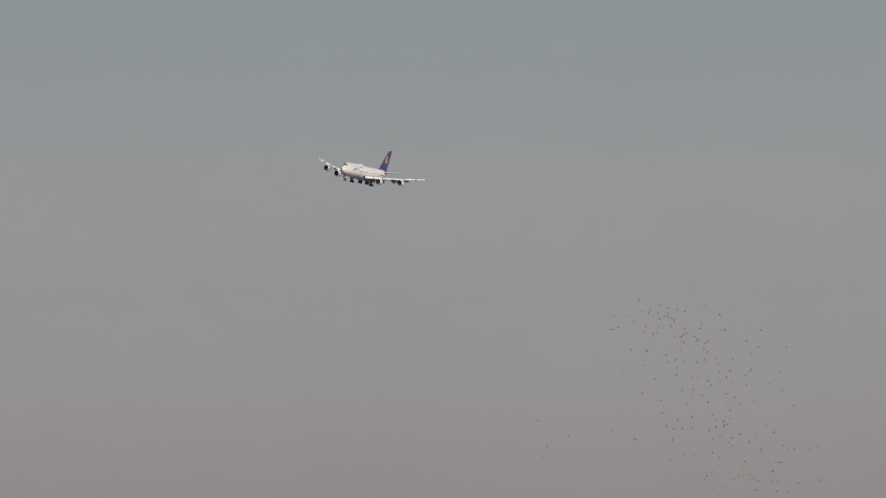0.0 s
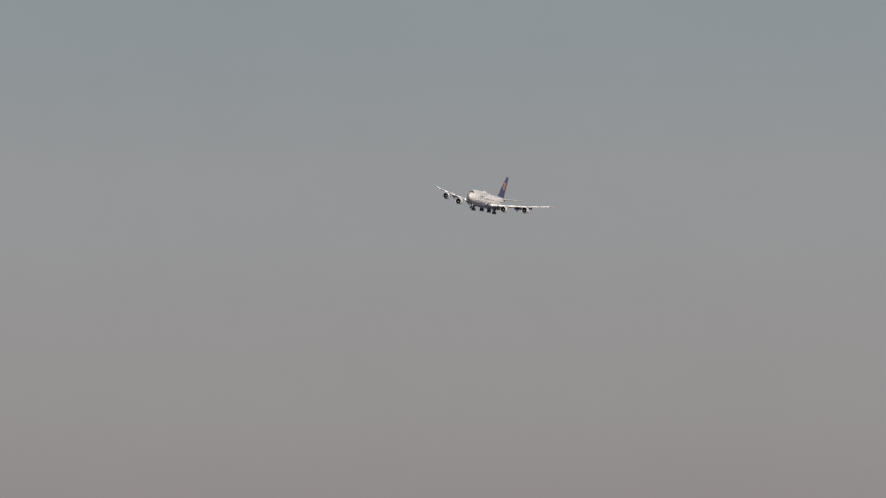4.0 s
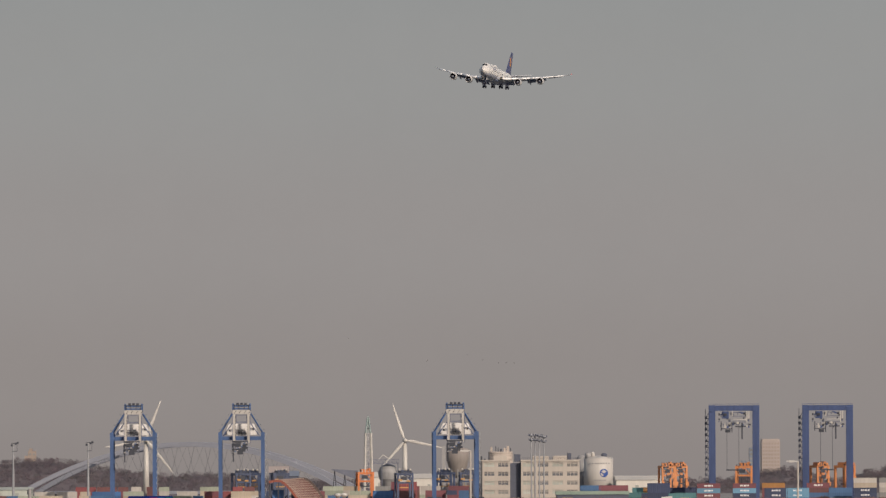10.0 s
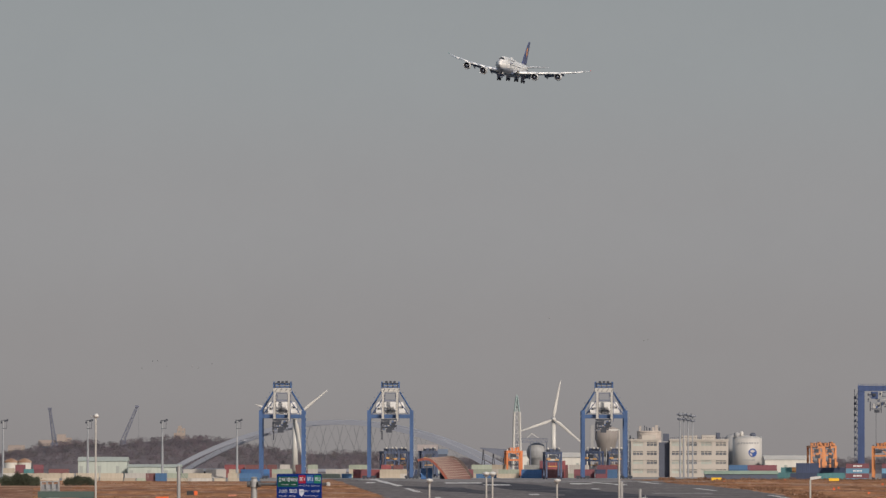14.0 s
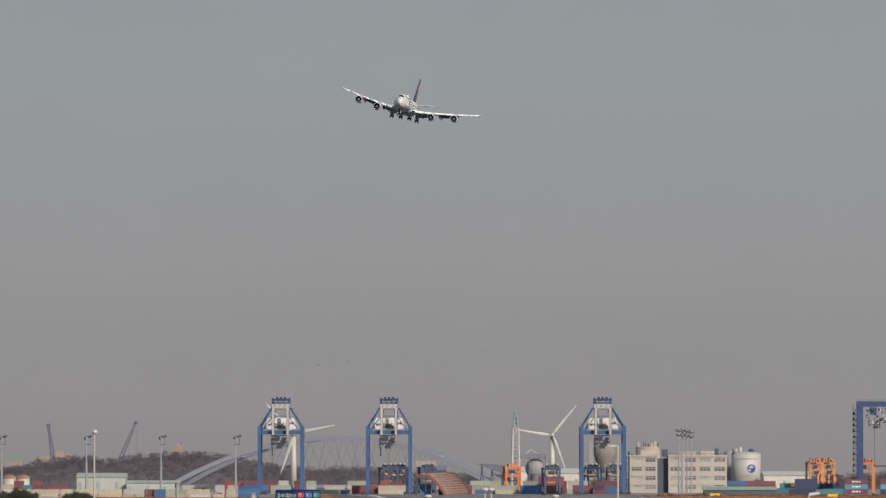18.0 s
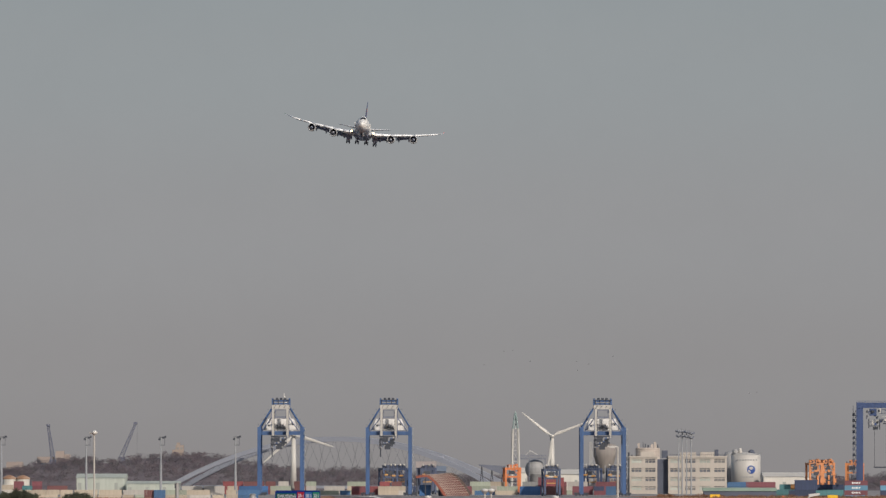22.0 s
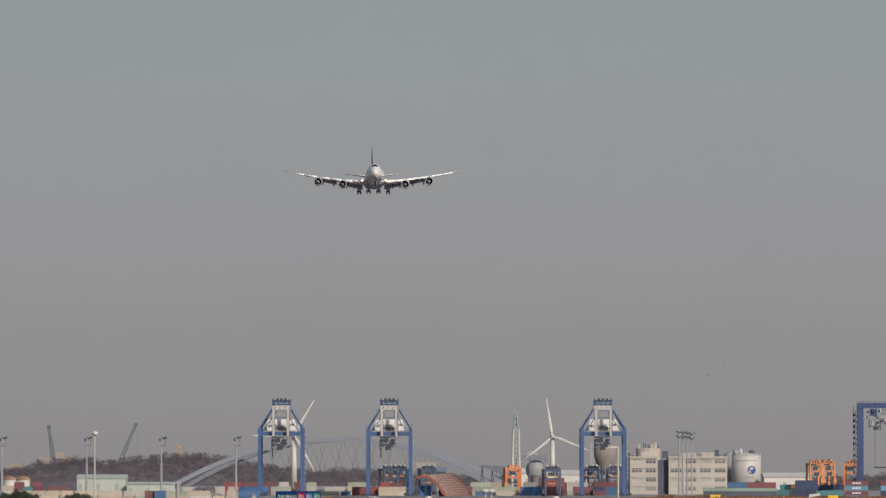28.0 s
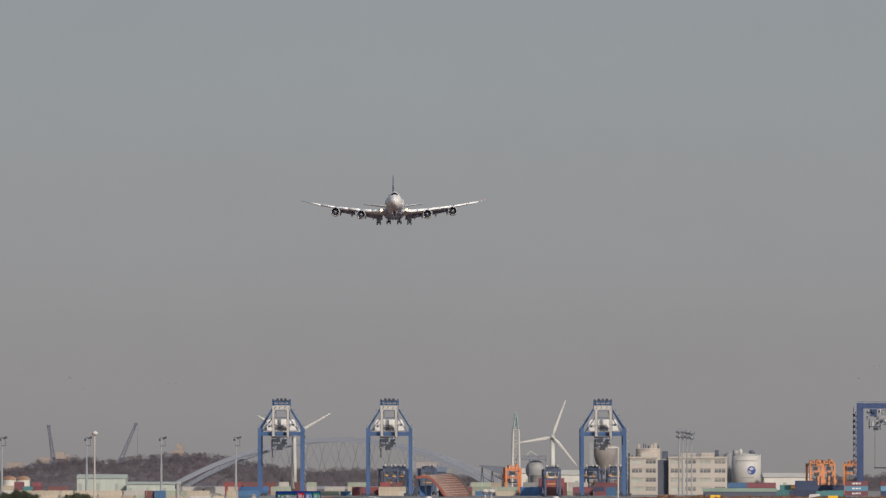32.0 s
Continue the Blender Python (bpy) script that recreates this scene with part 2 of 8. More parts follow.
def hull_point(x, angle, out):
    """A point on the hull's skin at a station and an angle round it, moved outwards."""
    for p, q in zip(HULL, HULL[1:]):
        if x >= q[0]:
            f = (x - p[0]) / (q[0] - p[0])
            h, k, w, c, d = [a + (b - a) * f for a, b in zip(p[1:], q[1:])]
            s, co = math.sin(radians(angle)), math.cos(radians(angle))
            z = w + (c - w) * s if s > 0 else w + (w - k) * s
            y = h * co * (1 - d * 0.28 * max(0.0, s) ** 1.5)
            return Vector((x + out * 0.5, y + out * co, z + out * abs(s)))


def airfoil(chord, thick, n=9):
    """Points round a wing section, nose at 0 and tail at -chord: (x, z)."""
    up = []
    for i in range(n + 1):
        f = i / n
        f = f * f * (3 - 2 * f)
        t = thick * chord * (1.48 * math.sqrt(f) - 0.63 * f - 1.76 * f ** 2 + 1.42 * f ** 3 - 0.51 * f ** 4) * 2
        up.append((-f * chord, t))
    return [(x, z * 0.62) for x, z in up] + [(x, -z * 0.38) for x, z in up[-2:0:-1]]


# wing stations: span, leading edge, chord, thickness, height, twist
WING = [(2.6, -23.8, 16.6, 0.13, -2.35, 2.0), (6.5, -27.2, 13.6, 0.12, -1.95, 1.6), (12.2, -31.9, 10.4, 0.105, -1.15, 1.0), (21.5, -39.7, 6.9, 0.1, 0.5, 0),
        (29.0, -45.9, 4.7, 0.095, 2.1, -1), (31.4, -48.0, 4.0, 0.09, 2.72, -1.5), (32.9, -50.3, 2.6, 0.08, 3.22, -2), (34.2, -53.5, 0.7, 0.07, 3.74, -2)]


def wing_at(y):
    for a, b in zip(WING, WING[1:]):
        if y <= b[0]:
            f = (y - a[0]) / (b[0] - a[0])
            return [p + (q - p) * f for p, q in zip(a, b)]
    return WING[-1]


def section(y, side, sta, shift=(0, 0), chord=None, thick=None, pitch=0.0):
    s = radians(sta[5] + pitch)
    ring = []
    for x, z in airfoil(chord or sta[2], thick or sta[3]):
        ring.append((sta[1] + shift[0] + x * math.cos(s) - z * math.sin(s), side * y, sta[4] + shift[1] + x * math.sin(s) + z * math.cos(s)))
    return ring if side > 0 else ring[::-1]


FIN = [(2.3, -57.5, 15.0, 0.06), (4.0, -60.2, 13.2, 0.056), (9.3, -65.5, 9.3, 0.05), (13.7, -70.4, 5.4, 0.05), (14.25, -71.4, 4.2, 0.04)]


def fin_half(x, z):
    """Half the thickness of the tail fin at a place on it."""
    for p, q in zip(FIN, FIN[1:]):
        if z <= q[0]:
            f = (z - p[0]) / (q[0] - p[0])
            le, ch, th = [a + (c - a) * f for a, c in zip(p[1:], q[1:])]
            g = min(1.0, max(0.0, (le - x) / ch))
            return 0.992 * th * ch * (1.48 * math.sqrt(g) - 0.63 * g - 1.76 * g ** 2 + 1.42 * g ** 3 - 0.51 * g ** 4)
    return 0.1


def make_airliner():
    top = thing("airliner", Matrix(), "white four-engined jet airliner with dark blue tail, wheels down", "airplane")
    bm = bmesh.new()
    loft(bm, [hull_ring(x, h, (k, w), c, d) for x, h, k, w, c, d in HULL])
    hull = part("fuselage", bm, M_WHITE, top, "glossy white fuselage with humped upper deck and grey belly", True)
    hull.data.materials.append(M_KEEL)
    for face in hull.data.polygons:
        if face.center.z < -1.25 + max(0.0, -50 - face.center.x) * 0.09:
            face.material_index = 1
    bm = bmesh.new()
    rings = []
    for x, w, h in ((-21.5, 0.6, 0.2), (-24, 2.6, 0.75), (-29, 3.5, 1.15), (-38, 3.7, 1.25), (-45, 3.4, 1.1), (-50, 2.4, 0.7), (-52.5, 0.6, 0.2)):
        rings.append([(x, w * math.cos(2 * math.pi * i / 20), -2.75 + h * 1.25 * math.sin(2 * math.pi * i / 20)) for i in range(20)])
    loft(bm, rings)
    part("belly_fairing", bm, M_BELLY, top, "wing-to-body fairing, blue-grey as in shade", True)
    # windscreen of six panes that follow the hull
    for k in range(6):
        bm = bmesh.new()
        a0, a1 = 57 + 11 * k, 57 + 11 * k + 10.5
        inner = [hull_point(x, a, -0.05) for x, a in ((-3.27, a0), (-3.27, a1), (-4.05, a1), (-4.05, a0))]
        outer = [hull_point(x, a, 0.06) for x, a in ((-3.27, a0), (-3.27, a1), (-4.05, a1), (-4.05, a0))]
        hexa(bm, inner + outer)
        bmesh.ops.recalc_face_normals(bm, faces=bm.faces[:])
        part("windscreen_pane", bm, M_DARK, top, "dark cockpit window")
    pane = None
    # rows of cabin windows and a plain bar where the name stands
    for side in (-1, 1):
        for z, y, xs in ((0.5, 3.13, [-9 - 1.05 * i for i in range(50)]), (2.65, 2.04, [-9.5 - 1.1 * i for i in range(18)])):
            for x in xs:
                if pane is None:
                    bm = bmesh.new()
                    box(bm, -0.16, 0.16, -0.04, 0.04, -0.2, 0.2)
                    ob = part("cabin_window", bm, M_DARK, top)
                    pane = ob.data
                else:
                    ob = new("cabin_window", pane)
                    ob.parent = top
                ob.matrix_basis = pose(x, side * y, z)
        for dx, w in ((0, 1.4), (1.9, 1.5), (3.8, 1.0), (5.2, 1.6), (7.2, 1.2)):
            bm = bmesh.new()
            box(bm, -11.5 - dx - w, -11.5 - dx, side * 2.75 - 0.13, side * 2.75 + 0.13, 1.2, 1.7)
            part("name_bar", bm, M_NAME, top, "dark blue bar on the fuselage")
        for x in (-8.2, -17.6, -28.5, -42.0, -57.0):
            bm = bmesh.new()
            w = 3.12 if x > -55 else 2.85
            box(bm, x - 0.55, x + 0.55, side * w - 0.12, side * w + 0.12, -0.9, 1.1)
            part("cabin_door", bm, M_WHITE, top)
    # tail
    bm = bmesh.new()
    rings = []
    for z, le, ch, th in FIN:
        pts = airfoil(ch, th)
        n = len(pts) // 2
        up = pts[:n + 1]
        rings.append([(le + x, zz * 0.8, z) for x, zz in up] + [(le + x, -zz * 0.8, z) for x, zz in up[-2:0:-1]])
    loft(bm, rings)
    part("tail_fin", bm, M_NAVY, top, "dark blue swept tail fin", True)
    for side in (-1, 1):
        bm = bmesh.new()
        grid = [[(-69.3 + r * math.cos(2 * math.pi * q / 28), 9.1 + r * math.sin(2 * math.pi * q / 28)) for q in range(28)] for r in (0.05, 0.7, 1.3, 1.8, 2.15)]
        loft(bm, [[(x, side * (fin_half(x, z) + 0.03), z) for x, z in g] for g in grid] + [[(x, side * (fin_half(x, z) - 0.05), z) for x, z in grid[-1]]], caps=False)
        disc = part("tail_disc", bm, M_GOLD, top, "orange-yellow disc on the tail fin")
        bm = bmesh.new()
        for (xa, za), (xb, zb), w in (((-67.6, 9.6), (-70.9, 8.9), 0.34), ((-69.0, 9.2), (-70.4, 10.5), 0.4), ((-69.2, 9.3), (-70.2, 7.9), 0.28)):
            beam(bm, (xa, side * (fin_half(xa, za) + 0.03), za), (xb, side * (fin_half(xb, zb) + 0.03), zb), 0.05, w)
        part("disc_mark", bm, M_NAVY, disc, "plain dark blue mark")
        bm = bmesh.new()
        rings = []
        for y, le, ch, th, z in ((0.8, -61.8, 9.4, 0.1, 1.9), (5.5, -65.9, 6.2, 0.095, 2.55), (10.6, -70.4, 3.0, 0.09, 3.3), (11.1, -71.1, 2.0, 0.06, 3.35)):
            ring = [(le + x, side * y, z + zz) for x, zz in airfoil(ch, th)]
            rings.append(ring if side > 0 else ring[::-1])
        loft(bm, rings)
        part("tailplane", bm, M_WING, top, "pale grey tailplane", True)
    bm = bmesh.new()
    loft(bm, [[(x, w * math.cos(a), 3.95 + h * math.sin(a)) for a in [2 * math.pi * i / 12 for i in range(12)]] for x, w, h in ((-27.6, 0.1, 0.1), (-28.2, 0.7, 0.5), (-29.5, 0.85, 0.66), (-31.2, 0.7, 0.5), (-32.4, 0.1, 0.1))])
    part("antenna_dome", bm, M_WHITE, top, "white antenna dome on the crown", True)
    # wings with slats and lowered flaps
    for side in (-1, 1):
        bm = bmesh.new()
        loft(bm, [section(s[0], side, s) for s in WING])
        wing = part("wing", bm, M_WING, top, "pale grey swept wing with raked tip", True)
        for y0, y1 in ((5.0, 8.3), (8.34, 11.72), (12.6, 16.8), (16.84, 21.05), (21.95, 26.8), (26.84, 31.15)):
            bm = bmesh.new()
            rings = []
            for y in (y0, (y0 + y1) / 2, y1):
                s = wing_at(y)
                rings.append(section(y, side, s, (0.75, -0.22), s[2] * 0.14 + 0.9, 0.36, -10))
            loft(bm, rings)
            part("slat", bm, M_SLAT, wing, "bright extended leading-edge slat", True)
        for y0, y1, k in ((4.2, 10.6, 0.26), (14.2, 22.6, 0.30), (11.0, 13.9, 0.24), (23.2, 29.4, 0.2)):
            bm = bmesh.new()
            rings = []
            for y in (y0, (y0 + y1) / 2, y1):
                s = wing_at(y)
                drop = 26 if k > 0.25 else 8
                rings.append(section(y, side, s, (-s[2] * 0.86, -0.25 if drop > 20 else 0.0), s[2] * k, 0.1, drop))
            loft(bm, rings)
            part("flap" if k > 0.25 else "aileron", bm, M_FLAP, wing, "lowered trailing-edge flap" if k > 0.25 else "", True)
        for y in (7.6, 10.4, 15.4, 19.6):
            s = wing_at(y)
            bm = bmesh.new()
            x = s[1] - s[2] * 0.5
            rings = []
            for f, r in ((0, 0.1), (0.15, 0.4), (0.5, 0.5), (0.8, 0.4), (1.0, 0.08)):
                L = s[2] * 0.35 + 3.4
                rings.append([(x - f * L, side * (y + r * 0.8 * math.cos(a)), s[4] - 0.85 - f * f * 1.5 + r * math.sin(a)) for a in [2 * math.pi * i / 10 for i in range(10)]])
            loft(bm, rings)
            part("flap_fairing", bm, M_BELLY, wing, "", True)
        bm = bmesh.new()
        tube(bm, (-52.3, side * 33.6, 3.72), (-53.0, side * 33.9, 3.84), 0.1, 0.07, 8)
        part("tip_lamp", bm, M_RED if side > 0 else M_GREEN, wing, "red wing-tip lamp" if side > 0 else "green wing-tip lamp")
    # engines hang from pylons
    for y, x0, z0 in ((12.14, -26.6, -3.09), (21.5, -35.0, -1.49)):
        for side in (-1, 1):
            at = Matrix.Translation((x0, side * y, z0))
            bm = bmesh.new()
            turned(bm, [(-0.48, 1.59), (-0.9, 1.64), (-2.2, 1.7), (-3.4, 1.64), (-4.6, 1.42), (-4.65, 1.28), (-3.0, 1.36), (-1.6, 1.36)], 28, at)
            eng = part("engine", bm, M_WHITE, top, "white turbofan engine nacelle", True)
            bm = bmesh.new()
            turned(bm, [(-0.22, 1.38), (-0.08, 1.4), (0.0, 1.45), (-0.05, 1.52), (-0.3, 1.57), (-0.5, 1.6)], 28, at)
            part("intake_lip", bm, M_LIP, eng, "polished metal intake lip", True)
            bm = bmesh.new()
            turned(bm, [(-0.2, 1.375), (-0.7, 1.33), (-1.6, 1.33)], 28, at)
            part("intake_duct", bm, M_FAN, eng, "dark grey intake lining", True)
            bm = bmesh.new()
            tube(bm, (x0 - 1.35, side * y, z0), (x0 - 1.5, side * y, z0), 1.32, 1.32, 28)
            part("fan_disc", bm, M_DARK, eng, "dark fan disc", True)
            for k in range(18):
                a = 2 * math.pi * k / 18
                bm = bmesh.new()
                beam(bm, (x0 - 1.25, side * y + 0.4 * math.cos(a), z0 + 0.4 * math.sin(a)), (x0 - 1.3, side * y + 1.26 * math.cos(a), z0 + 1.26 * math.sin(a)), 0.2, 0.06)
                part("fan_blade", bm, M_FAN, eng)
            bm = bmesh.new()
            turned(bm, [(-0.75, 0.02), (-0.9, 0.2), (-1.25, 0.42)], 16, at)
            spin = part("spinner", bm, M_BELLY, eng, "", True)
            bm = bmesh.new()
            for q in range(5):
                a = 0.5 * q
                tube(bm, (x0 - 0.8 - 0.06 * q, side * y + (0.08 + 0.05 * q) * math.cos(a), z0 + (0.08 + 0.05 * q) * math.sin(a)), (x0 - 0.95 - 0.06 * q, side * y + (0.08 + 0.05 * q) * math.cos(a), z0 + (0.08 + 0.05 * q) * math.sin(a)), 0.11, 0.11, 8)
            part("spinner_mark", bm, M_WHITE, spin, "white swirl on the spinner")
            bm = bmesh.new()
            turned(bm, [(-4.2, 1.0), (-5.2, 0.85), (-6.2, 0.62), (-6.4, 0.3), (-7.2, 0.05)], 20, at)
            part("exhaust_cone", bm, M_STRUT, eng, "", True)
            s = wing_at(y)
            bm = bmesh.new()
            w = 0.3
            hexa(bm, [(x0 - 1.2, side * y - w, z0 + 1.3), (x0 - 1.2, side * y + w, z0 + 1.3), (s[1] - 4.6, side * y + w, s[4] - 1.0), (s[1] - 4.6, side * y - w, s[4] - 1.0),
                      (x0 - 2.4, side * y - w, z0 + 1.85), (x0 - 2.4, side * y + w, z0 + 1.85), (s[1] - 1.0, side * y + w, s[4] + 0.15), (s[1] - 1.0, side * y - w, s[4] + 0.15)])
            part("pylon", bm, M_WHITE, eng)
    # landing gear
    legs = [(-8.0, 0.0, 0, -2.6, "nose_gear"), (-36.0, 5.62, 1, -2.2, "wing_gear"), (-36.0, -5.62, 1, -2.2, "wing_gear"), (-39.0, 1.94, 1, -2.9, "body_gear"), (-39.0, -1.94, 1, -2.9, "body_gear")]
    for x, y, bogie, z1, name in legs:
        low = (-5.82 if abs(y) > 4 else -5.42) if bogie else -5.3
        bm = bmesh.new()
        tube(bm, (x, y, z1), (x, y, low), 0.5 if bogie else 0.3, 0.3, 10)
        beam(bm, (x + 1.6, y, z1), (x, y, low + 1.2), 0.16)
        beam(bm, (x, y * 0.6, z1), (x, y, low + 1.4), 0.18)
        gear = part(name, bm, M_STRUT, top, "steel landing gear leg")
        if bogie:
            bm = bmesh.new()
            beam(bm, (x - 0.95, y, low + 0.12), (x + 0.95, y, low - 0.08), 0.3)
            part("bogie_beam", bm, M_STRUT, gear)
        for dx in ((-0.75, 0.75) if bogie else (0,)):
            for dy in (-0.58, 0.58) if bogie else (-0.46, 0.46):
                bm = bmesh.new()
                cx, r = x + dx, 0.68
                rings = []
                for yy, rr in ((-0.24, 0.4), (-0.22, 0.56), (-0.1, r), (0.1, r), (0.22, 0.56), (0.24, 0.4)):
                    rings.append([(cx + rr * math.cos(2 * math.pi * i / 16), y + dy + yy, low - dx * 0.1 + rr * math.sin(2 * math.pi * i / 16)) for i in range(16)])
                loft(bm, rings)
                part("wheel", bm, M_TYRE, gear, "black rubber wheel", True)
        for sgn in (-1, 1):
            bm = bmesh.new()
            if bogie:
                hexa(bm, [(x - 1.3, y + sgn * (0.62 + k), z1 + dz) for k, dz in ((0, -2.0), (0.09, -2.0), (0.42, 0.1), (0.33, 0.1))] + [(x + 1.3, y + sgn * (0.62 + k), z1 + dz) for k, dz in ((0, -2.0), (0.09, -2.0), (0.42, 0.1), (0.33, 0.1))])
                bmesh.ops.recalc_face_normals(bm, faces=bm.faces[:])
            else:
                box(bm, x - 0.2, x + 2.2, y + sgn * 0.75 - 0.04, y + sgn * 0.75 + 0.04, z1 - 1.7, z1)
            part("gear_door", bm, M_WHITE if not bogie else M_BELLY, gear)
        if bogie:
            bm = bmesh.new()
            w, dn = (0.85, 2.9) if abs(y) > 4 else (0.4, 1.9)
            hexa(bm, [(x + 1.35, y - w, z1 - dn), (x + 1.35, y + w, z1 - dn), (x + 1.43, y + w, z1 - dn), (x + 1.43, y - w, z1 - dn),
                      (x + 1.75, y - w, z1), (x + 1.75, y + w, z1), (x + 1.83, y + w, z1), (x + 1.83, y - w, z1)])
            part("front_door", bm, M_BELLY, gear)
    # landing lamps in the wing roots, each behind an added honeycomb that narrows its glow
    for side in (-1, 1):
        aim = Matrix.Translation((-24.3, side * 4.63, -1.75)) @ Matrix.Rotation(radians(3.6), 4, "Y") @ Matrix.Rotation(radians(1.2), 4, "Z")
        bm = bmesh.new()
        turned(bm, [(0.0, 0.52), (0.0, 0.56), (-1.3, 0.56), (-1.3, 0.52), (0.0, 0.52)], 18, aim)
        house = part("lamp_housing", bm, M_WING, top, "", True)
        bm = bmesh.new()
        for k in range(-4, 5):
            q = 0.11 * k
            reach = math.sqrt(0.52 ** 2 - q * q)
            box(bm, -1.15, -0.02, q - 0.008, q + 0.008, -reach, reach)
            box(bm, -1.15, -0.02, -reach, reach, q - 0.008, q + 0.008)
        bm.transform(aim)
        part("lamp_baffle", bm, M_DARK, house)
        bm = bmesh.new()
        tube(bm, aim @ Vector((-1.18, 0, 0)), aim @ Vector((-1.28, 0, 0)), 0.51, 0.51, 18)
        part("landing_lamp", bm, M_LAMP, house, "lit landing lamp")
    return top


airliner = make_airliner()

# ---- ground, water, far shore ----


def weathered(name, low, high, pale, dark, reach, pale_from=0.58, dark_from=0.6, rough=0.8, grit=0.22):
    """Ground paving: broad blotches, pale streaks of wear and painted shimmer, and dark stains. reach: metres of the
    streaks across and along.
    """
    m = bpy.data.materials.new(name)
    m.use_nodes = True
    nt = m.node_tree
    bs = nt.nodes["Principled BSDF"]
    bs.inputs["Roughness"].default_value, bs.inputs["Specular IOR Level"].default_value = rough, 0.12
    co = nt.nodes.new("ShaderNodeTexCoord")

    def layer(sx, sy, shift, start, stop, detail):
        mp = nt.nodes.new("ShaderNodeMapping")
        mp.inputs["Scale"].default_value = (1 / sx, 1 / sy, 1)
        mp.inputs["Location"].default_value = (shift, shift * 0.7, 0)
        nt.links.new(co.outputs["Object"], mp.inputs[0])
        n = nt.nodes.new("ShaderNodeTexNoise")
        n.inputs["Scale"].default_value, n.inputs["Detail"].default_value, n.inputs["Roughness"].default_value = 1.0, detail, 0.66
        nt.links.new(mp.outputs[0], n.inputs["Vector"])
        r = nt.nodes.new("ShaderNodeMapRange")
        r.inputs[1].default_value, r.inputs[2].default_value = start, stop
        nt.links.new(n.outputs[0], r.inputs[0])
        return r.outputs[0]

    def blend(f, a, b):
        x = nt.nodes.new("ShaderNodeMix")
        x.data_type = "RGBA"
        nt.links.new(f, x.inputs[0])
        for k, c in ((6, a), (7, b)):
            if isinstance(c, tuple):
                x.inputs[k].default_value = (*c, 1)
            else:
                nt.links.new(c, x.inputs[k])
        return x.outputs[2]

    c = blend(layer(reach[0] * 5, reach[1] * 2.6, 3.1, 0.32, 0.68, 6), low, high)
    c = blend(layer(reach[0] * 2.2, reach[1] * 1.3, 11.7, dark_from, dark_from + 0.1, 5), c, dark)
    c = blend(layer(reach[0], reach[1], 27.3, pale_from, pale_from + 0.12, 5), c, pale)
    # fine grain
    hsv = nt.nodes.new("ShaderNodeHueSaturation")
    amount = nt.nodes.new("ShaderNodeMapRange")
    amount.inputs[3].default_value, amount.inputs[4].default_value = 1 - grit, 1 + grit
    nt.links.new(layer(2.4, 26.0, 5.3, 0.3, 0.7, 6), amount.inputs[0])
    nt.links.new(amount.outputs[0], hsv.inputs["Value"])
    nt.links.new(c, hsv.inputs["Color"])
    nt.links.new(hsv.outputs[0], bs.inputs["Base Color"])
    return m


# pale streaks are wear plus heat shimmer and glints put into the colour
M_ASPHALT = weathered("asphalt", (0.122, 0.107, 0.102), (0.2, 0.18, 0.172), (0.31, 0.288, 0.276), (0.078, 0.068, 0.067), (16, 15), 0.58, 0.57, 0.8, 0.32)
M_GRASS = weathered("dry_grass", (0.19, 0.09, 0.05), (0.315, 0.168, 0.102), (0.44, 0.28, 0.188), (0.105, 0.054, 0.032), (9, 60), 0.53, 0.57, 0.95)
M_TAXI = weathered("taxiway_asphalt", (0.09, 0.071, 0.061), (0.14, 0.112, 0.096), (0.2, 0.17, 0.15), (0.06, 0.05, 0.046), (14, 20), 0.58, 0.6)
M_RUBBER = weathered("tyre_marks", (0.043, 0.041, 0.049), (0.076, 0.071, 0.079), (0.2, 0.187, 0.185), (0.037, 0.035, 0.041), (14, 34), 0.56)
M_PAINT = weathered("runway_paint", (0.55, 0.53, 0.50), (0.72, 0.70, 0.67), (0.74, 0.72, 0.69), (0.24, 0.22, 0.21), (1.6, 9), 0.6, 0.56)
# pale colour for long bands that paint heat shimmer on the asphalt
M_SHIMMER = weathered("painted_shimmer", (0.22, 0.205, 0.195), (0.34, 0.32, 0.308), (0.52, 0.5, 0.475), (0.14, 0.128, 0.12), (5, 6), 0.55, 0.55)
M_SANDGRASS = weathered("pale_mown_grass", (0.29, 0.162, 0.098), (0.41, 0.255, 0.168), (0.5, 0.34, 0.238), (0.21, 0.106, 0.06), (12, 70), 0.53, 0.62, 0.95)
M_QUAY = mat("quay_concrete", (0.26, 0.25, 0.24), 0.85, vary=0.2, size=8, bump=0.2)
M_WATER = mat("harbour_water", (0.03, 0.05, 0.055), 0.15, vary=0.2, size=6, bump=0.3)
QUAY = -6.0


def ragged(pts, dx, dy, n=9):
    """The outline with its edges broken into short uneven runs."""
    r = random.Random(len(pts) * 31 + int(abs(pts[0][0]) * 10))
    out = []
    for (ax, ay), (bx, by) in zip(pts, pts[1:] + pts[:1]):
        cuts = max(1, min(n, int(math.hypot(bx - ax, by - ay) / (3.5 * max(dx, dy)))))
        for k in range(cuts):
            f = (k + r.uniform(-0.25, 0.25) * (k > 0)) / cuts
            e = 1 if k else 0.3
            out.append((ax + (bx - ax) * f + r.gauss(0, dx) * e, ay + (by - ay) * f + r.gauss(0, dy) * e))
    return out


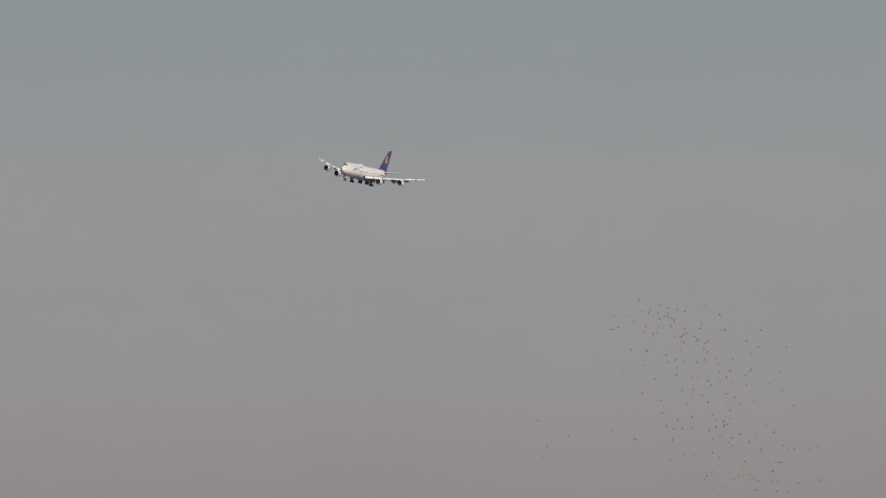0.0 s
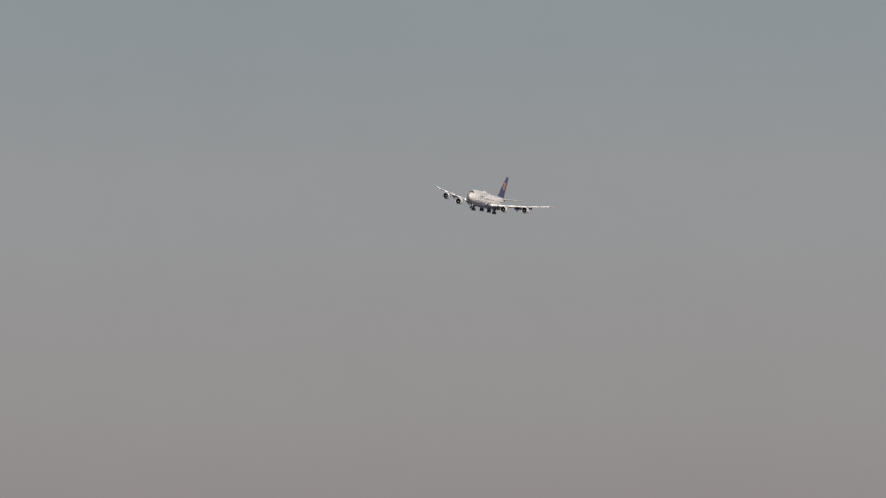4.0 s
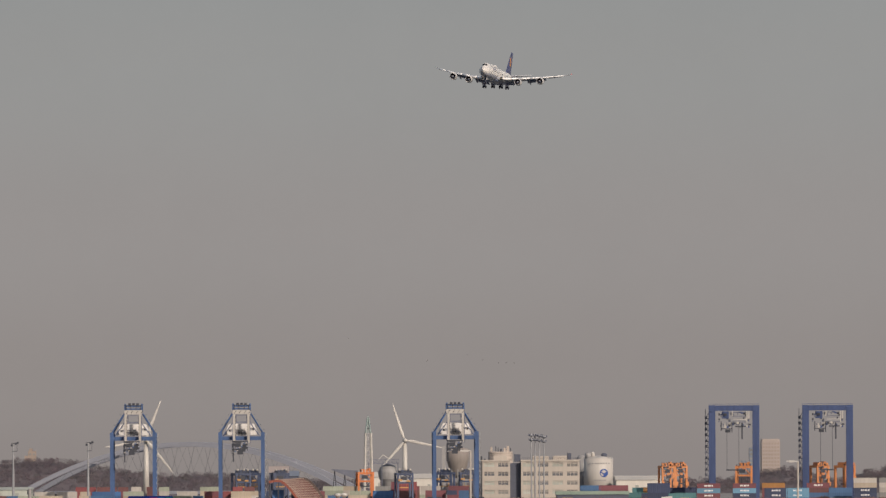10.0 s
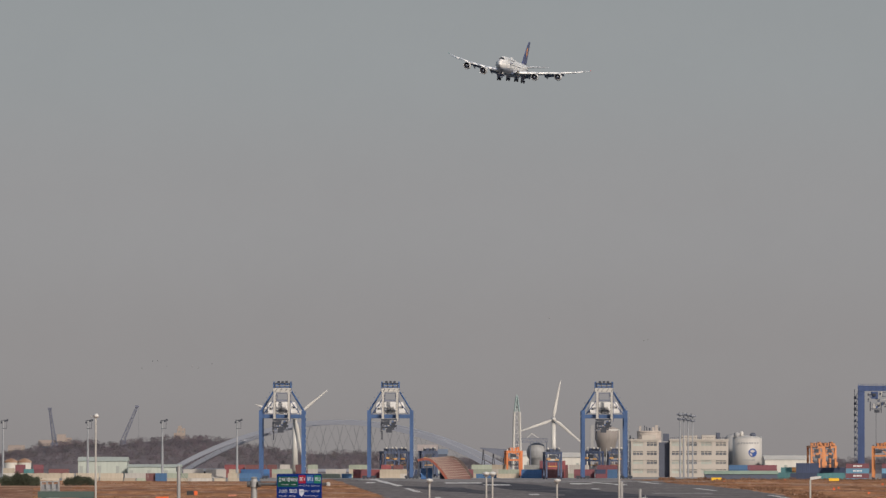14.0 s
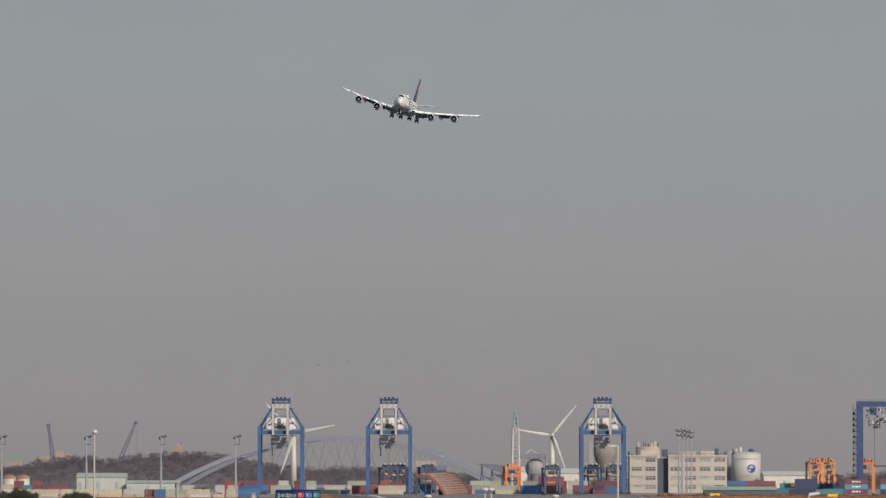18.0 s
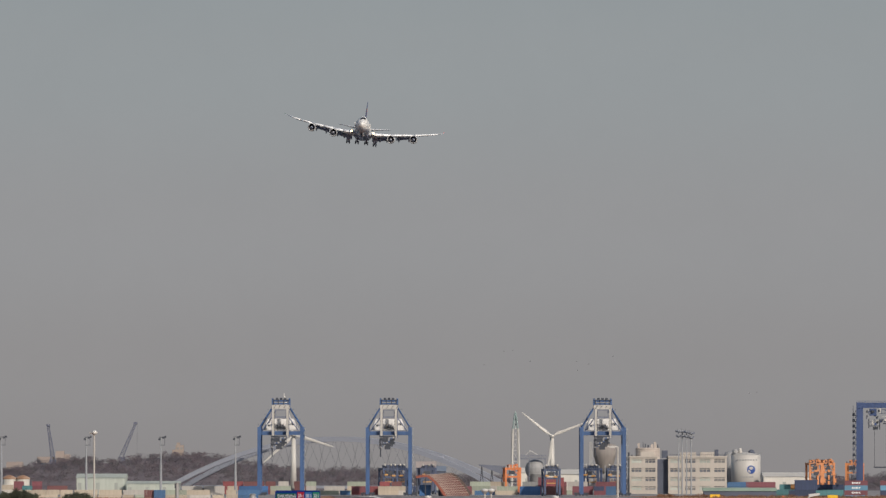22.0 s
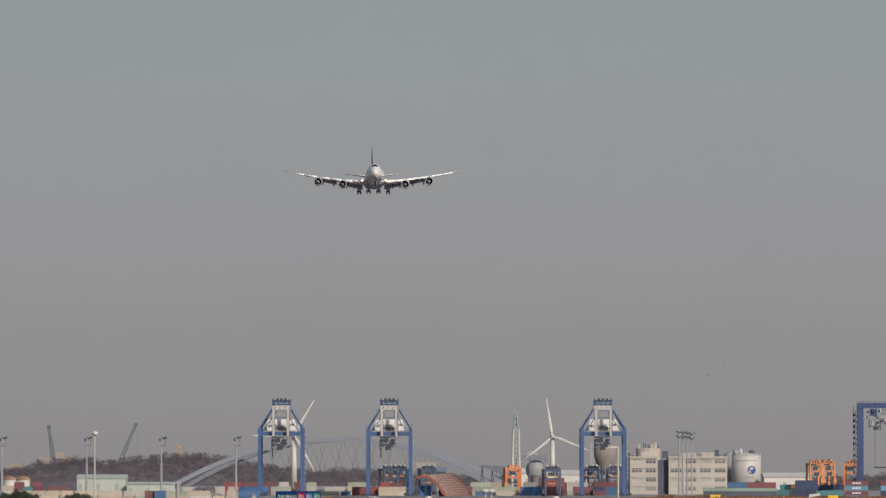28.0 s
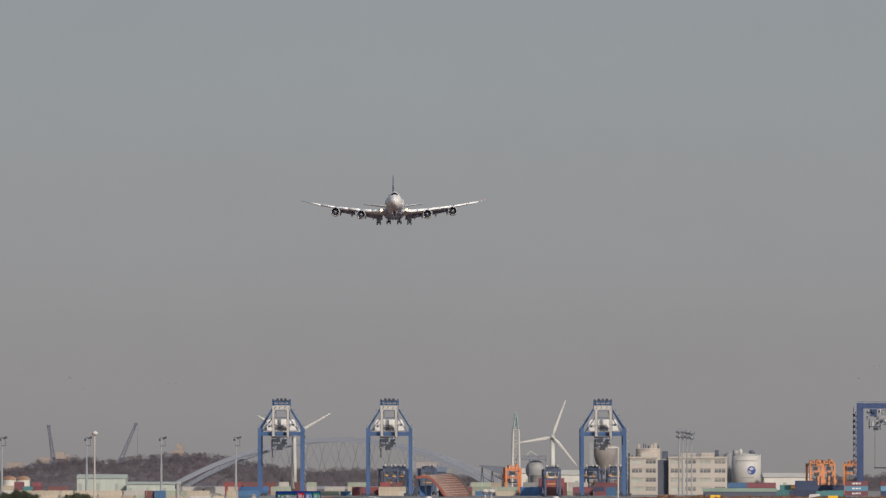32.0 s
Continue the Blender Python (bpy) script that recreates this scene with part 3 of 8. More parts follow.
def band(x0, x1, ya, yb, loose, n):
    """A strip across the view whose two long edges wander."""
    r = random.Random(int(abs(x0) * 7 + ya))
    xs = [x0 + (x1 - x0) * (k + r.uniform(-0.3, 0.3) * (0 < k < n)) / n for k in range(n + 1)]
    h = (yb - ya) / 2
    near = [(x, ya + h * min(0.9, abs(r.gauss(0, loose)) + (0.7 if k in (0, n) else 0))) for k, x in enumerate(xs)]
    far = [(x, yb - h * min(0.9, abs(r.gauss(0, loose)) + (0.7 if k in (0, n) else 0))) for k, x in enumerate(xs)]
    return near + far[::-1]


def sheet(name, pts, z, material, label, category, thick=0.3):
    bm = bmesh.new()
    top = [bm.verts.new((x, y, z)) for x, y in pts]
    low = [bm.verts.new((x, y, z - thick)) for x, y in pts]
    n = len(pts)
    bm.faces.new(top)
    bm.faces.new(low[::-1])
    for i in range(n):
        bm.faces.new((top[i], low[i], low[(i + 1) % n], top[(i + 1) % n]))
    bmesh.ops.recalc_face_normals(bm, faces=bm.faces[:])
    return solid(name, bm, material, label, category, kind="structure")


sheet("water", [(-9000, -9000), (9000, -9000), (9000, 9000), (-9000, 9000)], -9.0, M_WATER, "dark grey-green harbour water beyond the airfield", "water", 1.0)
ground = sheet("ground", [(-2500, -1500), (2500, -1500), (2500, 2850), (600, 2900), (140, 2930), (-50, 2960), (-60, 2800), (-2500, 2700)], 0.0, M_GRASS,
               "flat airfield of dry brown winter grass", "ground", 11.0)
sheet("quay", [(-2500, 3560), (2500, 3560), (2500, 6000), (-2500, 6000)], QUAY, M_QUAY, "grey concrete container terminal quay across the water", "quay", 8.0)
sheet("runway", ragged([(-47.62, 2945.76), (-15.83, 1978.66), (-0.42, 1705.19), (11.7, 1477.03), (23.34, 1407.64), (33.54, 1286.74), (29.63, 1038.31), (300, 600), (900, 600), (900, 1788), (130.12, 1792.6), (113.64, 1808.1), (108.92, 1881.1), (102.54, 1906.7), (101.80, 2016.7), (103.80, 2162.3), (103.04, 2304.8), (99.82, 2410.8), (97.47, 2557.8), (89.66, 2638.2), (86.16, 2778.0), (80.07, 2889.0), (71.62, 2933.4)], 1.2, 5),
      0.08, M_ASPHALT, "worn dark asphalt runway with tyre marks", "runway")


def strip(rows, wander, n=120):
    """A strip across the view. rows: bearing, and the fall of its far and its near edge; the edges wander."""
    r = random.Random(int(rows[0][1] * 10))
    us = [rows[0][0] + (rows[-1][0] - rows[0][0]) * (k + r.uniform(-0.3, 0.3) * (0 < k < n)) / n for k in range(n + 1)]
    far, near = [], []
    for k, u in enumerate(us):
        for side, col in ((far, 1), (near, 2)):
            v = np.interp(u, [q[0] for q in rows], [q[col] for q in rows])
            v += wander * (noise.noise((u * 0.02, col * 3.1, rows[0][1])) * 1.4 + noise.noise((u * 0.11, col * 5.3, rows[0][1])) * 0.7 + r.gauss(0, 0.15))
            y = EYE * 12123.6 / (v - 808)
            side.append(((u - 784) * y / 12123.6, y))
    return near + far[::-1]


TAXI = [[(-1500, 919, 932), (280, 921.5, 929.5), (700, 920.5, 926.2)], [(-1500, 958, 975), (280, 957.2, 967.6), (600, 951.2, 959.5), (900, 950.2, 956.5)]]
sheet("taxiway_1", strip(TAXI[0], 0.5), 0.05, M_TAXI, "dark asphalt taxiway strip across the grass", "taxiway")
sheet("taxiway_2", strip(TAXI[1], 0.7), 0.05, M_TAXI, "dark asphalt taxiway strip across the grass", "taxiway")
sheet("taxiway_3", ragged([(-900, 904.04), (20.89, 989.33), (29.09, 1152.41), (-14.07, 1184.96), (-900, 1146.11)], 1, 5, 20), 0.05, M_TAXI, "dark asphalt taxiway strip across the grass", "taxiway")
sheet("taxiway_4", ragged([(-17.79, 1498.13), (-2.92, 1477.03), (11.65, 1471.85), (8.4, 1542.19), (-0.52, 1582.93), (-18.52, 1559.39)], 0.6, 3), 0.06, M_TAXI, "dark asphalt link joining the runway", "taxiway")
MOWN = [([(-1500, 884, 892), (280, 885, 893), (560, 884, 890), (600, 883.5, 886)], 1.0), ([(-1500, 914, 918.5), (280, 915.5, 920.8), (570, 912.5, 920.2), (660, 914.5, 919.8), (690, 917, 919)], 0.6),
        ([(-1500, 932.5, 944), (280, 930, 942.5), (560, 927, 934.5), (690, 927.2, 932.5), (715, 928.5, 930.5)], 0.9), ([(420, 969, 970), (560, 963, 967), (700, 961, 966), (830, 961, 963)], 1.0),
        ([(1290, 893.5, 896), (1360, 902, 906.5), (1480, 900, 908), (1600, 909, 914), (1900, 906, 914)], 1.0), ([(1300, 884, 888), (1500, 887, 891.5), (1900, 886, 892)], 1.0)]
for i, (rows, wander) in enumerate(MOWN):
    sheet("mown_strip_%d" % (i + 1), strip(rows, wander), 0.03, M_SANDGRASS, "pale sandy strip of mown dry grass", "grass strip")
for i, pts in enumerate(([(21.85, 2759.71), (63.32, 2097.38), (79.58, 1906.71), (60.09, 1839.81), (22.3, 2330.43), (7.98, 2688.95)],
                         [(38.13, 2140.19), (74.39, 1747.82), (121.9, 1613.37), (113.19, 1498.13), (61.07, 1588.93), (32.6, 2016.71)],
                         [(-0.56, 1691.44), (29.19, 1638.58), (61.99, 1456.52), (98.56, 1379.86), (93.64, 1310.86), (52.35, 1361.94), (14.65, 1530.94)],
                         [(-17.3, 2496.88), (3.26, 2467.51), (17.48, 2207.77), (13.42, 2140.19), (-2.63, 2279.76)],
                         [(2.64, 1997.51), (18.76, 1960.17), (26.99, 1808.09), (21.23, 1762.51), (7.11, 1872.66)],
                         [(58.65, 1278.89), (74.62, 1263.48), (92.13, 1219.41), (89.03, 1178.3), (69.2, 1205.39), (58.96, 1241.05)])):
    sheet("tyre_marks_%d" % (i + 1), ragged(pts, 0.9, 5, 7), 0.1 + 0.03 * (i % 2), M_RUBBER, "black rubber tyre marks on the runway", "tyre marks", 0.005)

# paler asphalt colour paints the haze over the runway's far end
M_ENDASPHALT = weathered("hazed_asphalt", (0.19, 0.175, 0.17), (0.27, 0.25, 0.242), (0.4, 0.375, 0.36), (0.1, 0.09, 0.088), (14, 20), 0.57, 0.6, 0.8, 0.3)
M_SHOULDER = weathered("worn_grey_shoulder", (0.17, 0.148, 0.135), (0.27, 0.238, 0.22), (0.42, 0.385, 0.36), (0.1, 0.085, 0.08), (26, 6), 0.56, 0.58, 0.8, 0.35)
sheet("runway_end", strip([(634, 879.9, 881.5), (760, 879.8, 884.5), (1000, 879.8, 885.5), (1100, 880, 883.5), (1118, 880.2, 881.2)], 0.4, 60), 0.09, M_ENDASPHALT, "asphalt at the far end of the runway, painted paler for haze", "runway")
sheet("runway_shoulder", strip([(1090, 966, 969), (1150, 961.5, 992), (1400, 960.5, 996), (1900, 959.5, 996)], 0.5), 0.09, M_SHOULDER, "streaked grey-brown worn shoulder of the runway", "runway")


def patch(name, pts, z, material, label, category, group):
    """A thin painted area on the paving."""
    bm = bmesh.new()
    top = [bm.verts.new((x, y, z)) for x, y in pts]
    low = [bm.verts.new((x, y, z - 0.01)) for x, y in pts]
    bm.faces.new(top)
    for i in range(len(pts)):
        bm.faces.new((top[i - 1], low[i - 1], low[i], top[i]))
    bmesh.ops.recalc_face_normals(bm, faces=bm.faces[:])
    return solid(name, bm, material, label, category, group)


# painted stripes on the asphalt: bearing and fall of both ends, and half width
STRIPES = ["658 879.5 706 892 6", "716 896 741 903 5", "772 912 791 918.5 5", "886 940 918 944.5 6", "968 949 986 954 4", "627 880.3 662 881.4 8", "1046 885 1090 889 6", "1100 917 1116 921 4",
           "1128 884 1165 888 6", "1230 896 1262 900 5", "1376 911 1400 915 4", "1360 908 1378 911 4", "1298 938 1318 940 4", "1500 942 1546 945 6"]
for s in STRIPES:
    u0, v0, u1, v1, w = [float(q) for q in s.split()]
    ends = []
    for u, v in ((u0, v0), (u1, v1)):
        k = EYE / (v - 808)
        ends.append(((u - w - 784) * k, (u + w - 784) * k, k * 12123.6))
    (a0, b0, y0), (a1, b1, y1) = ends
    patch("runway_marking", ragged([(a1, y1), (b1, y1), (b0, y0), (a0, y0)], 0.22, (y0 - y1) * 0.02), 0.18, M_PAINT, "white painted marking on the runway asphalt", "runway marking", "runway markings")
# crossing lines; the long pale ones are painted heat shimmer
CROSS = ["780 855 886.5", "850 905 890", "1006 1047 888", "1085 1108 889.5", "1045 1060 897", "932 955 907", "1140 1172 928", "893 918 938.5", "1140 1178 937", "1203 1250 946", "1203 1235 918",
         "1360 1385 940", "1520 1565 973", "1220 1290 980", "1130 1144 913", "1580 1610 974", "860 1043 928", "985 1040 921", "1100 1220 961", "1290 1420 968", "1300 1470 953", "640 668 886", "1420 1530 931",
         "1090 1330 974", "870 940 917", "1150 1260 905",
         "790 1240 929.5 1.8", "1120 1440 933.5 1.4", "1250 1720 940.5 2.4", "1160 1720 964.5 1.8", "1180 1740 976 2.6", "1000 1260 883.5 1.3", "1150 1700 983 2.2"]
for n, s in enumerate(CROSS):
    u0, u1, v, half = [float(q) for q in (s + " 1").split()[:4]]
    k0, k1 = EYE / (v - half - 808), EYE / (v + half - 808)
    x0, x1, x2, x3 = (u0 + 4 - 784) * k1, (u1 - 784) * k1, (u1 - 4 - 784) * k0, (u0 - 784) * k0
    patch("runway_marking", band(x0, x2, k1 * 12123.6, k0 * 12123.6, 0.2 if half < 1.2 else 0.22, 16 if half < 1.2 else 60), 0.18, M_PAINT if u1 - u0 < 90 else M_SHIMMER, "white painted crossing line on the runway asphalt" if u1 - u0 < 90 else "pale band of heat shimmer painted across the asphalt", "runway marking", "runway markings")

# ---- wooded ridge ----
# ground and twig colours raised towards mauve, distance haze put into them
M_HAZYHILL = mat("woodland", (0.14, 0.118, 0.131), 0.95, vary=0.3, size=7, second=(0.17, 0.143, 0.15))
M_HAZYWOOD = mat("hazy_bare_woods", (0.2, 0.186, 0.208), 0.95, vary=0.2, size=12, second=(0.238, 0.213, 0.226))


def by_tree(m, tints):
    """Gives each crown its own tint out of a few."""
    nt = m.node_tree
    bs = nt.nodes["Principled BSDF"]
    src = bs.inputs["Base Color"].links[0].from_socket
    geo = nt.nodes.new("ShaderNodeTexCoord")
    cell = nt.nodes.new("ShaderNodeTexVoronoi")
    cell.inputs["Scale"].default_value = 0.16
    nt.links.new(geo.outputs["Object"], cell.inputs["Vector"])
    sep = nt.nodes.new("ShaderNodeSeparateColor")
    nt.links.new(cell.outputs["Color"], sep.inputs[0])
    ramp = nt.nodes.new("ShaderNodeValToRGB")
    while len(ramp.color_ramp.elements) < len(tints):
        ramp.color_ramp.elements.new(0.5)
    for k, (e, c) in enumerate(zip(ramp.color_ramp.elements, tints)):
        e.position, e.color = k / (len(tints) - 1), (*c, 1)
    nt.links.new(sep.outputs[0], ramp.inputs[0])
    mix = nt.nodes.new("ShaderNodeMix")
    mix.data_type, mix.blend_type = "RGBA", "MULTIPLY"
    mix.inputs[0].default_value = 1.0
    nt.links.new(src, mix.inputs[6])
    nt.links.new(ramp.outputs[0], mix.inputs[7])
    nt.links.new(mix.outputs[2], bs.inputs["Base Color"])
    # light let through from the far side lowers contrast, standing in for haze
    thin = nt.nodes.new("ShaderNodeBsdfTranslucent")
    nt.links.new(mix.outputs[2], thin.inputs["Color"])
    both = nt.nodes.new("ShaderNodeMixShader")
    both.inputs[0].default_value = 0.4
    out = nt.nodes["Material Output"]
    nt.links.new(bs.outputs[0], both.inputs[1])
    nt.links.new(thin.outputs[0], both.inputs[2])
    nt.links.new(both.outputs[0], out.inputs["Surface"])


by_tree(M_HAZYWOOD, ((0.76, 0.8, 0.78), (1.0, 0.94, 0.99), (1.12, 0.96, 0.98), (0.85, 0.89, 0.82), (1.2, 1.08, 1.08)))
RIDGE = [(-250, 827), (0, 829), (40, 825), (75, 814), (140, 807), (200, 811), (250, 803), (320, 799), (360, 800), (400, 805), (430, 813), (480, 819), (540, 827), (600, 825),
         (680, 829), (760, 836), (860, 839), (1000, 846), (1400, 843), (1540, 838), (1600, 826), (1660, 818), (1685, 820), (1705, 836), (1760, 838), (1800, 824), (1850, 817), (2050, 818)]


def ridge_height(x):
    u = 784 + x / 4800 * 12123.6
    for (a, va), (b, vb) in zip(RIDGE, RIDGE[1:]):
        if u <= b:
            f = max(0.0, (u - a) / (b - a))
            return EYE + (808 - (va + (vb - va) * f * f * (3 - 2 * f))) * 4800 / 12123.6
    return EYE - 4


bm = bmesh.new()
rows = []
xs = [-420 + 1.7 * i for i in range(550)]
for y in [4620 + 4.5 * j for j in range(48)] + [4850, 4880, 4920, 4950]:
    f = min(1, (y - 4620) / 180 * 1.02) ** 0.9 if y < 4835 else (4950 - y) / 115
    row = []
    for x in xs:
        # crowns of the trees bulge out of the slope
        crown = 1.8 * abs(noise.noise((x * 0.11, y * 0.07, 0))) + 0.8 * noise.noise((x * 0.3, y * 0.2, 5)) + 0.3 * noise.noise((x * 0.9, y * 0.5, 9))
        row.append(bm.verts.new((x, y, QUAY - 1 + (ridge_height(x) - QUAY - 3.6) * f + crown * min(1, f * 6))))
    rows.append(row)
for a, b in zip(rows, rows[1:]):
    for i in range(len(xs) - 1):
        bm.faces.new((a[i], a[i + 1], b[i + 1], b[i]))
solid("hill", bm, M_HAZYHILL, "low brown wooded hill behind the port, tinted for haze", "hill", kind="structure", smooth=True)


def clumps(name, count, spot, size, material, label, category):
    """Many small uneven leafy or twiggy tufts, each of a few loose flakes, joined."""
    rng = random.Random(7)
    verts, faces = [], []
    for _ in range(count):
        c, s = spot(rng)
        for _ in range(12):
            p = [q + rng.gauss(0, s * size * 0.5) for q in c]
            o = len(verts)
            verts += [tuple(q + rng.gauss(0, size * 0.2) for q in p) for _ in range(3)]
            faces.append((o, o + 1, o + 2))
    me = bpy.data.meshes.new(name)
    me.from_pydata(verts, [], faces)
    me.materials.append(material)
    ob = new(name, me)
    return tagged(ob, label, category, kind="stuff")


def woods(trees, twigs):
    """Bare winter crowns made of many small twig flakes, joined."""
    r = np.random.default_rng(11)
    x = r.uniform(-415, 510, trees)
    f = r.random(trees)
    y = 4640 + 165 * f
    h = np.array([QUAY + (ridge_height(a) - QUAY - 3.0) * min(1, b * 1.12) ** 0.9 for a, b in zip(x, f)])
    tall, wide = r.uniform(1.1, 2.3, trees) * r.uniform(0.8, 1.9, trees), r.uniform(1.5, 3.6, trees)
    k = np.repeat(np.arange(trees), twigs)
    n = len(k)
    ball = r.normal(0, 1, (n, 3))
    ball *= (0.62 + 0.22 * r.random((n, 1))) / np.linalg.norm(ball, axis=1, keepdims=True)
    c = np.stack([x[k] + ball[:, 0] * wide[k], y[k] + ball[:, 1] * wide[k], h[k] + 0.5 + ball[:, 2] * tall[k]], 1)
    corner = r.normal(0, 0.2, (n, 3, 3)) + c[:, None, :]
    me = bpy.data.meshes.new("woods")
    me.from_pydata(corner.reshape(-1, 3).tolist(), [], np.arange(3 * n).reshape(-1, 3).tolist())
    me.materials.append(M_HAZYWOOD)
    tagged(new("woods", me), "bare brown winter woodland covering the hill, tinted for haze", "woods", kind="stuff")


woods(4400, 150)

# ---- container cranes ----
M_BLUE = mat("crane_blue", (0.043, 0.086, 0.195), 0.5, vary=0.25, size=5, streak=0.3)
M_BLUE2 = mat("crane_dark_blue", (0.037, 0.06, 0.145), 0.5, vary=0.25, size=5, streak=0.3)
M_CREAM = mat("crane_white", (0.42, 0.395, 0.365), 0.5, vary=0.12, size=4, streak=0.3)
M_HOUSE = mat("machinery_house_white", (0.57, 0.545, 0.52), 0.5, vary=0.2, size=2, streak=0.35)
M_GREY = mat("galvanised_steel", (0.42, 0.43, 0.44), 0.5, 0.4, vary=0.15, size=2, streak=0.2)
M_STAIR = mat("stair_grey", (0.13, 0.14, 0.18), 0.6, vary=0.25, size=3)
M_IRON = mat("dark_machinery", (0.036, 0.04, 0.054), 0.6, vary=0.3, size=2)
M_ORANGE = mat("crane_orange", (0.58, 0.175, 0.055), 0.5, vary=0.15, size=4, streak=0.2)


def make_quay_crane():
    top = thing("container_crane", Matrix(), "blue ship-to-shore container crane with white machinery house on the quay", "crane", "container cranes with their booms towards the water")
    W, G = 12.4, 14.0
    for sx in (-1, 1):
        for sy in (-1, 1):
            bm = bmesh.new()
            hexa(bm, [(sx * W - 1.0, sy * G - 1.1, 0.9), (sx * W + 1.0, sy * G - 1.1, 0.9), (sx * W + 1.0, sy * G + 1.1, 0.9), (sx * W - 1.0, sy * G + 1.1, 0.9),
                      (sx * W - 1.05, sy * G - 1.3, 38), (sx * W + 1.05, sy * G - 1.3, 38), (sx * W + 1.05, sy * G + 1.3, 38), (sx * W - 1.05, sy * G + 1.3, 38)])
            leg = part("leg", bm, M_BLUE, top)
            bm = bmesh.new()
            box(bm, sx * W - 4, sx * W + 4, sy * G - 0.8, sy * G + 0.8, 0.7, 1.8)
            for k in range(4):
                tube(bm, (sx * W - 3 + 2 * k, sy * G - 0.5, 0.45), (sx * W - 3 + 2 * k, sy * G + 0.5, 0.45), 0.45, n=10)
            part("wheel_bogie", bm, M_IRON, leg)
        bm = bmesh.new()
        box(bm, sx * W - 0.9, sx * W + 0.9, -G + 1.3, G - 1.3, 33.4, 35.6)
        part("side_beam", bm, M_BLUE, top)
        bm = bmesh.new()
        beam(bm, (sx * (W + 0.1), -G, 6), (sx * (W + 0.1), G, 33), 0.9)
        part("brace", bm, M_BLUE, top)
        # the tapering upper frame
        bm = bmesh.new()
        for sy in (-1, 1):
            beam(bm, (sx * W, sy * G, 37.6), (sx * 5.0, sy * 3.0, 49.6), 0.6)
            beam(bm, (sx * 4.9, sy * 3.0, 48.4), (sx * 4.9, sy * 3.0, 54.9), 0.95)
        part("upper_frame", bm, M_BLUE, top)
        bm = bmesh.new()
        box(bm, sx * 4.2 - 0.72, sx * 4.2 + 0.72, -G - 4.6, -G - 3.2, 31.9, 48.5)
        part("boom_end", bm, M_CREAM, top, "white hanging boom girder")
        bm = bmesh.new()
        box(bm, sx * 4.2 - 0.6, sx * 4.2 + 0.6, -G - 3.1, G + 12, 33.2, 35.0)
        part("boom_girder", bm, M_CREAM, top)
        bm = bmesh.new()
        beam(bm, (sx * 10.6, -G - 1.6, 35.8), (sx * 5.1, -G - 3.1, 43.4), 0.4)
        beam(bm, (sx * 5.1, -G - 4.9, 31.5), (sx * 5.1, -G - 4.9, 47.6), 0.22)
        part("stay", bm, M_BLUE2, top)
        bm = bmesh.new()
        for k in range(9):
            box(bm, sx * 3.42 - 0.12, sx * 3.42 + 0.12, -G - 4.9, -G - 4.0, 32.3 + 1.7 * k, 33.3 + 1.7 * k)
        part("boom_fitting", bm, M_IRON, top)
    for sy in (-1, 1):
        bm = bmesh.new()
        box(bm, -W - 0.2, W + 0.2, sy * G - 1.25, sy * G + 1.25, 33.4, 35.6)
        part("portal_beam", bm, M_BLUE, top)
    bm = bmesh.new()
    box(bm, -5.5, 5.5, -3.6, 3.6, 51.3, 52.2)
    box(bm, -5.5, 5.5, -3.6, 3.6, 53.0, 53.9)
    part("top_platform", bm, M_BLUE, top)
    bm = bmesh.new()
    box(bm, -5.3, 5.3, -4.4, -3.7, 48.7, 51.0)
    part("top_beam", bm, M_CREAM, top)
    bm = bmesh.new()
    for x in (-4.2, -1.5, 1.5, 4.2):
        beam(bm, (x, -3.8, 51.2), (x, -3.8, 54.2), 0.4)
        beam(bm, (x, -4.5, 49.0), (x + 1.2, -4.5, 50.8), 0.25)
    beam(bm, (-5.2, -3.8, 54.0), (5.2, -3.8, 54.0), 0.25)
    part("sheave_frame", bm, M_IRON, top)
    for x in (-3.1, 0.0, 3.1):
        bm = bmesh.new()
        turned(bm, [(-0.75, 0.2), (-0.75, 1.25), (0.75, 1.25), (0.75, 0.2)], 14, Matrix.Translation((x * 0.75, -1, 54.0)))
        part("rope_sheave", bm, M_IRON, top, "dark rope sheave on top")
    bm = bmesh.new()
    hexa(bm, [(-10.4, -9, 36.4), (10.4, -9, 36.4), (10.4, 9, 36.4), (-10.4, 9, 36.4), (-7.3, -8.4, 42.9), (7.3, -8.4, 42.9), (7.3, 8.4, 42.9), (-7.3, 8.4, 42.9)])
    house = part("machinery_house", bm, M_HOUSE, top, "white machinery house")
    for x, z in ((-6.9, 38.4), (7.0, 39.2)):
        bm = bmesh.new()
        box(bm, x - 0.5, x + 0.5, -9.05, -8.6, z, z + 1.1)
        part("vent", bm, M_IRON, house)
    bm = bmesh.new()
    for k in range(7):
        x = -3.3 + 1.1 * k
        beam(bm, (x * 0.8, -9.6, 35.8), (x * 0.8, -9.6, 39.2 + 0.5 * (k % 2)), 0.3)
    beam(bm, (-2.9, -9.6, 38.0), (2.9, -9.6, 38.0), 0.35)
    part("rope_frame", bm, M_IRON, top)
    # trolley, cab and hanging spreader
    bm = bmesh.new()
    box(bm, -5.4, 4.0, -G - 6, -G - 1.4, 32.2, 33.0)
    box(bm, -3.6, -0.4, -G - 5.6, -G - 1.4, 29.4, 31.6)
    box(bm, 0.6, 2.8, -G - 5.9, -G - 3.4, 28.2, 30.8)
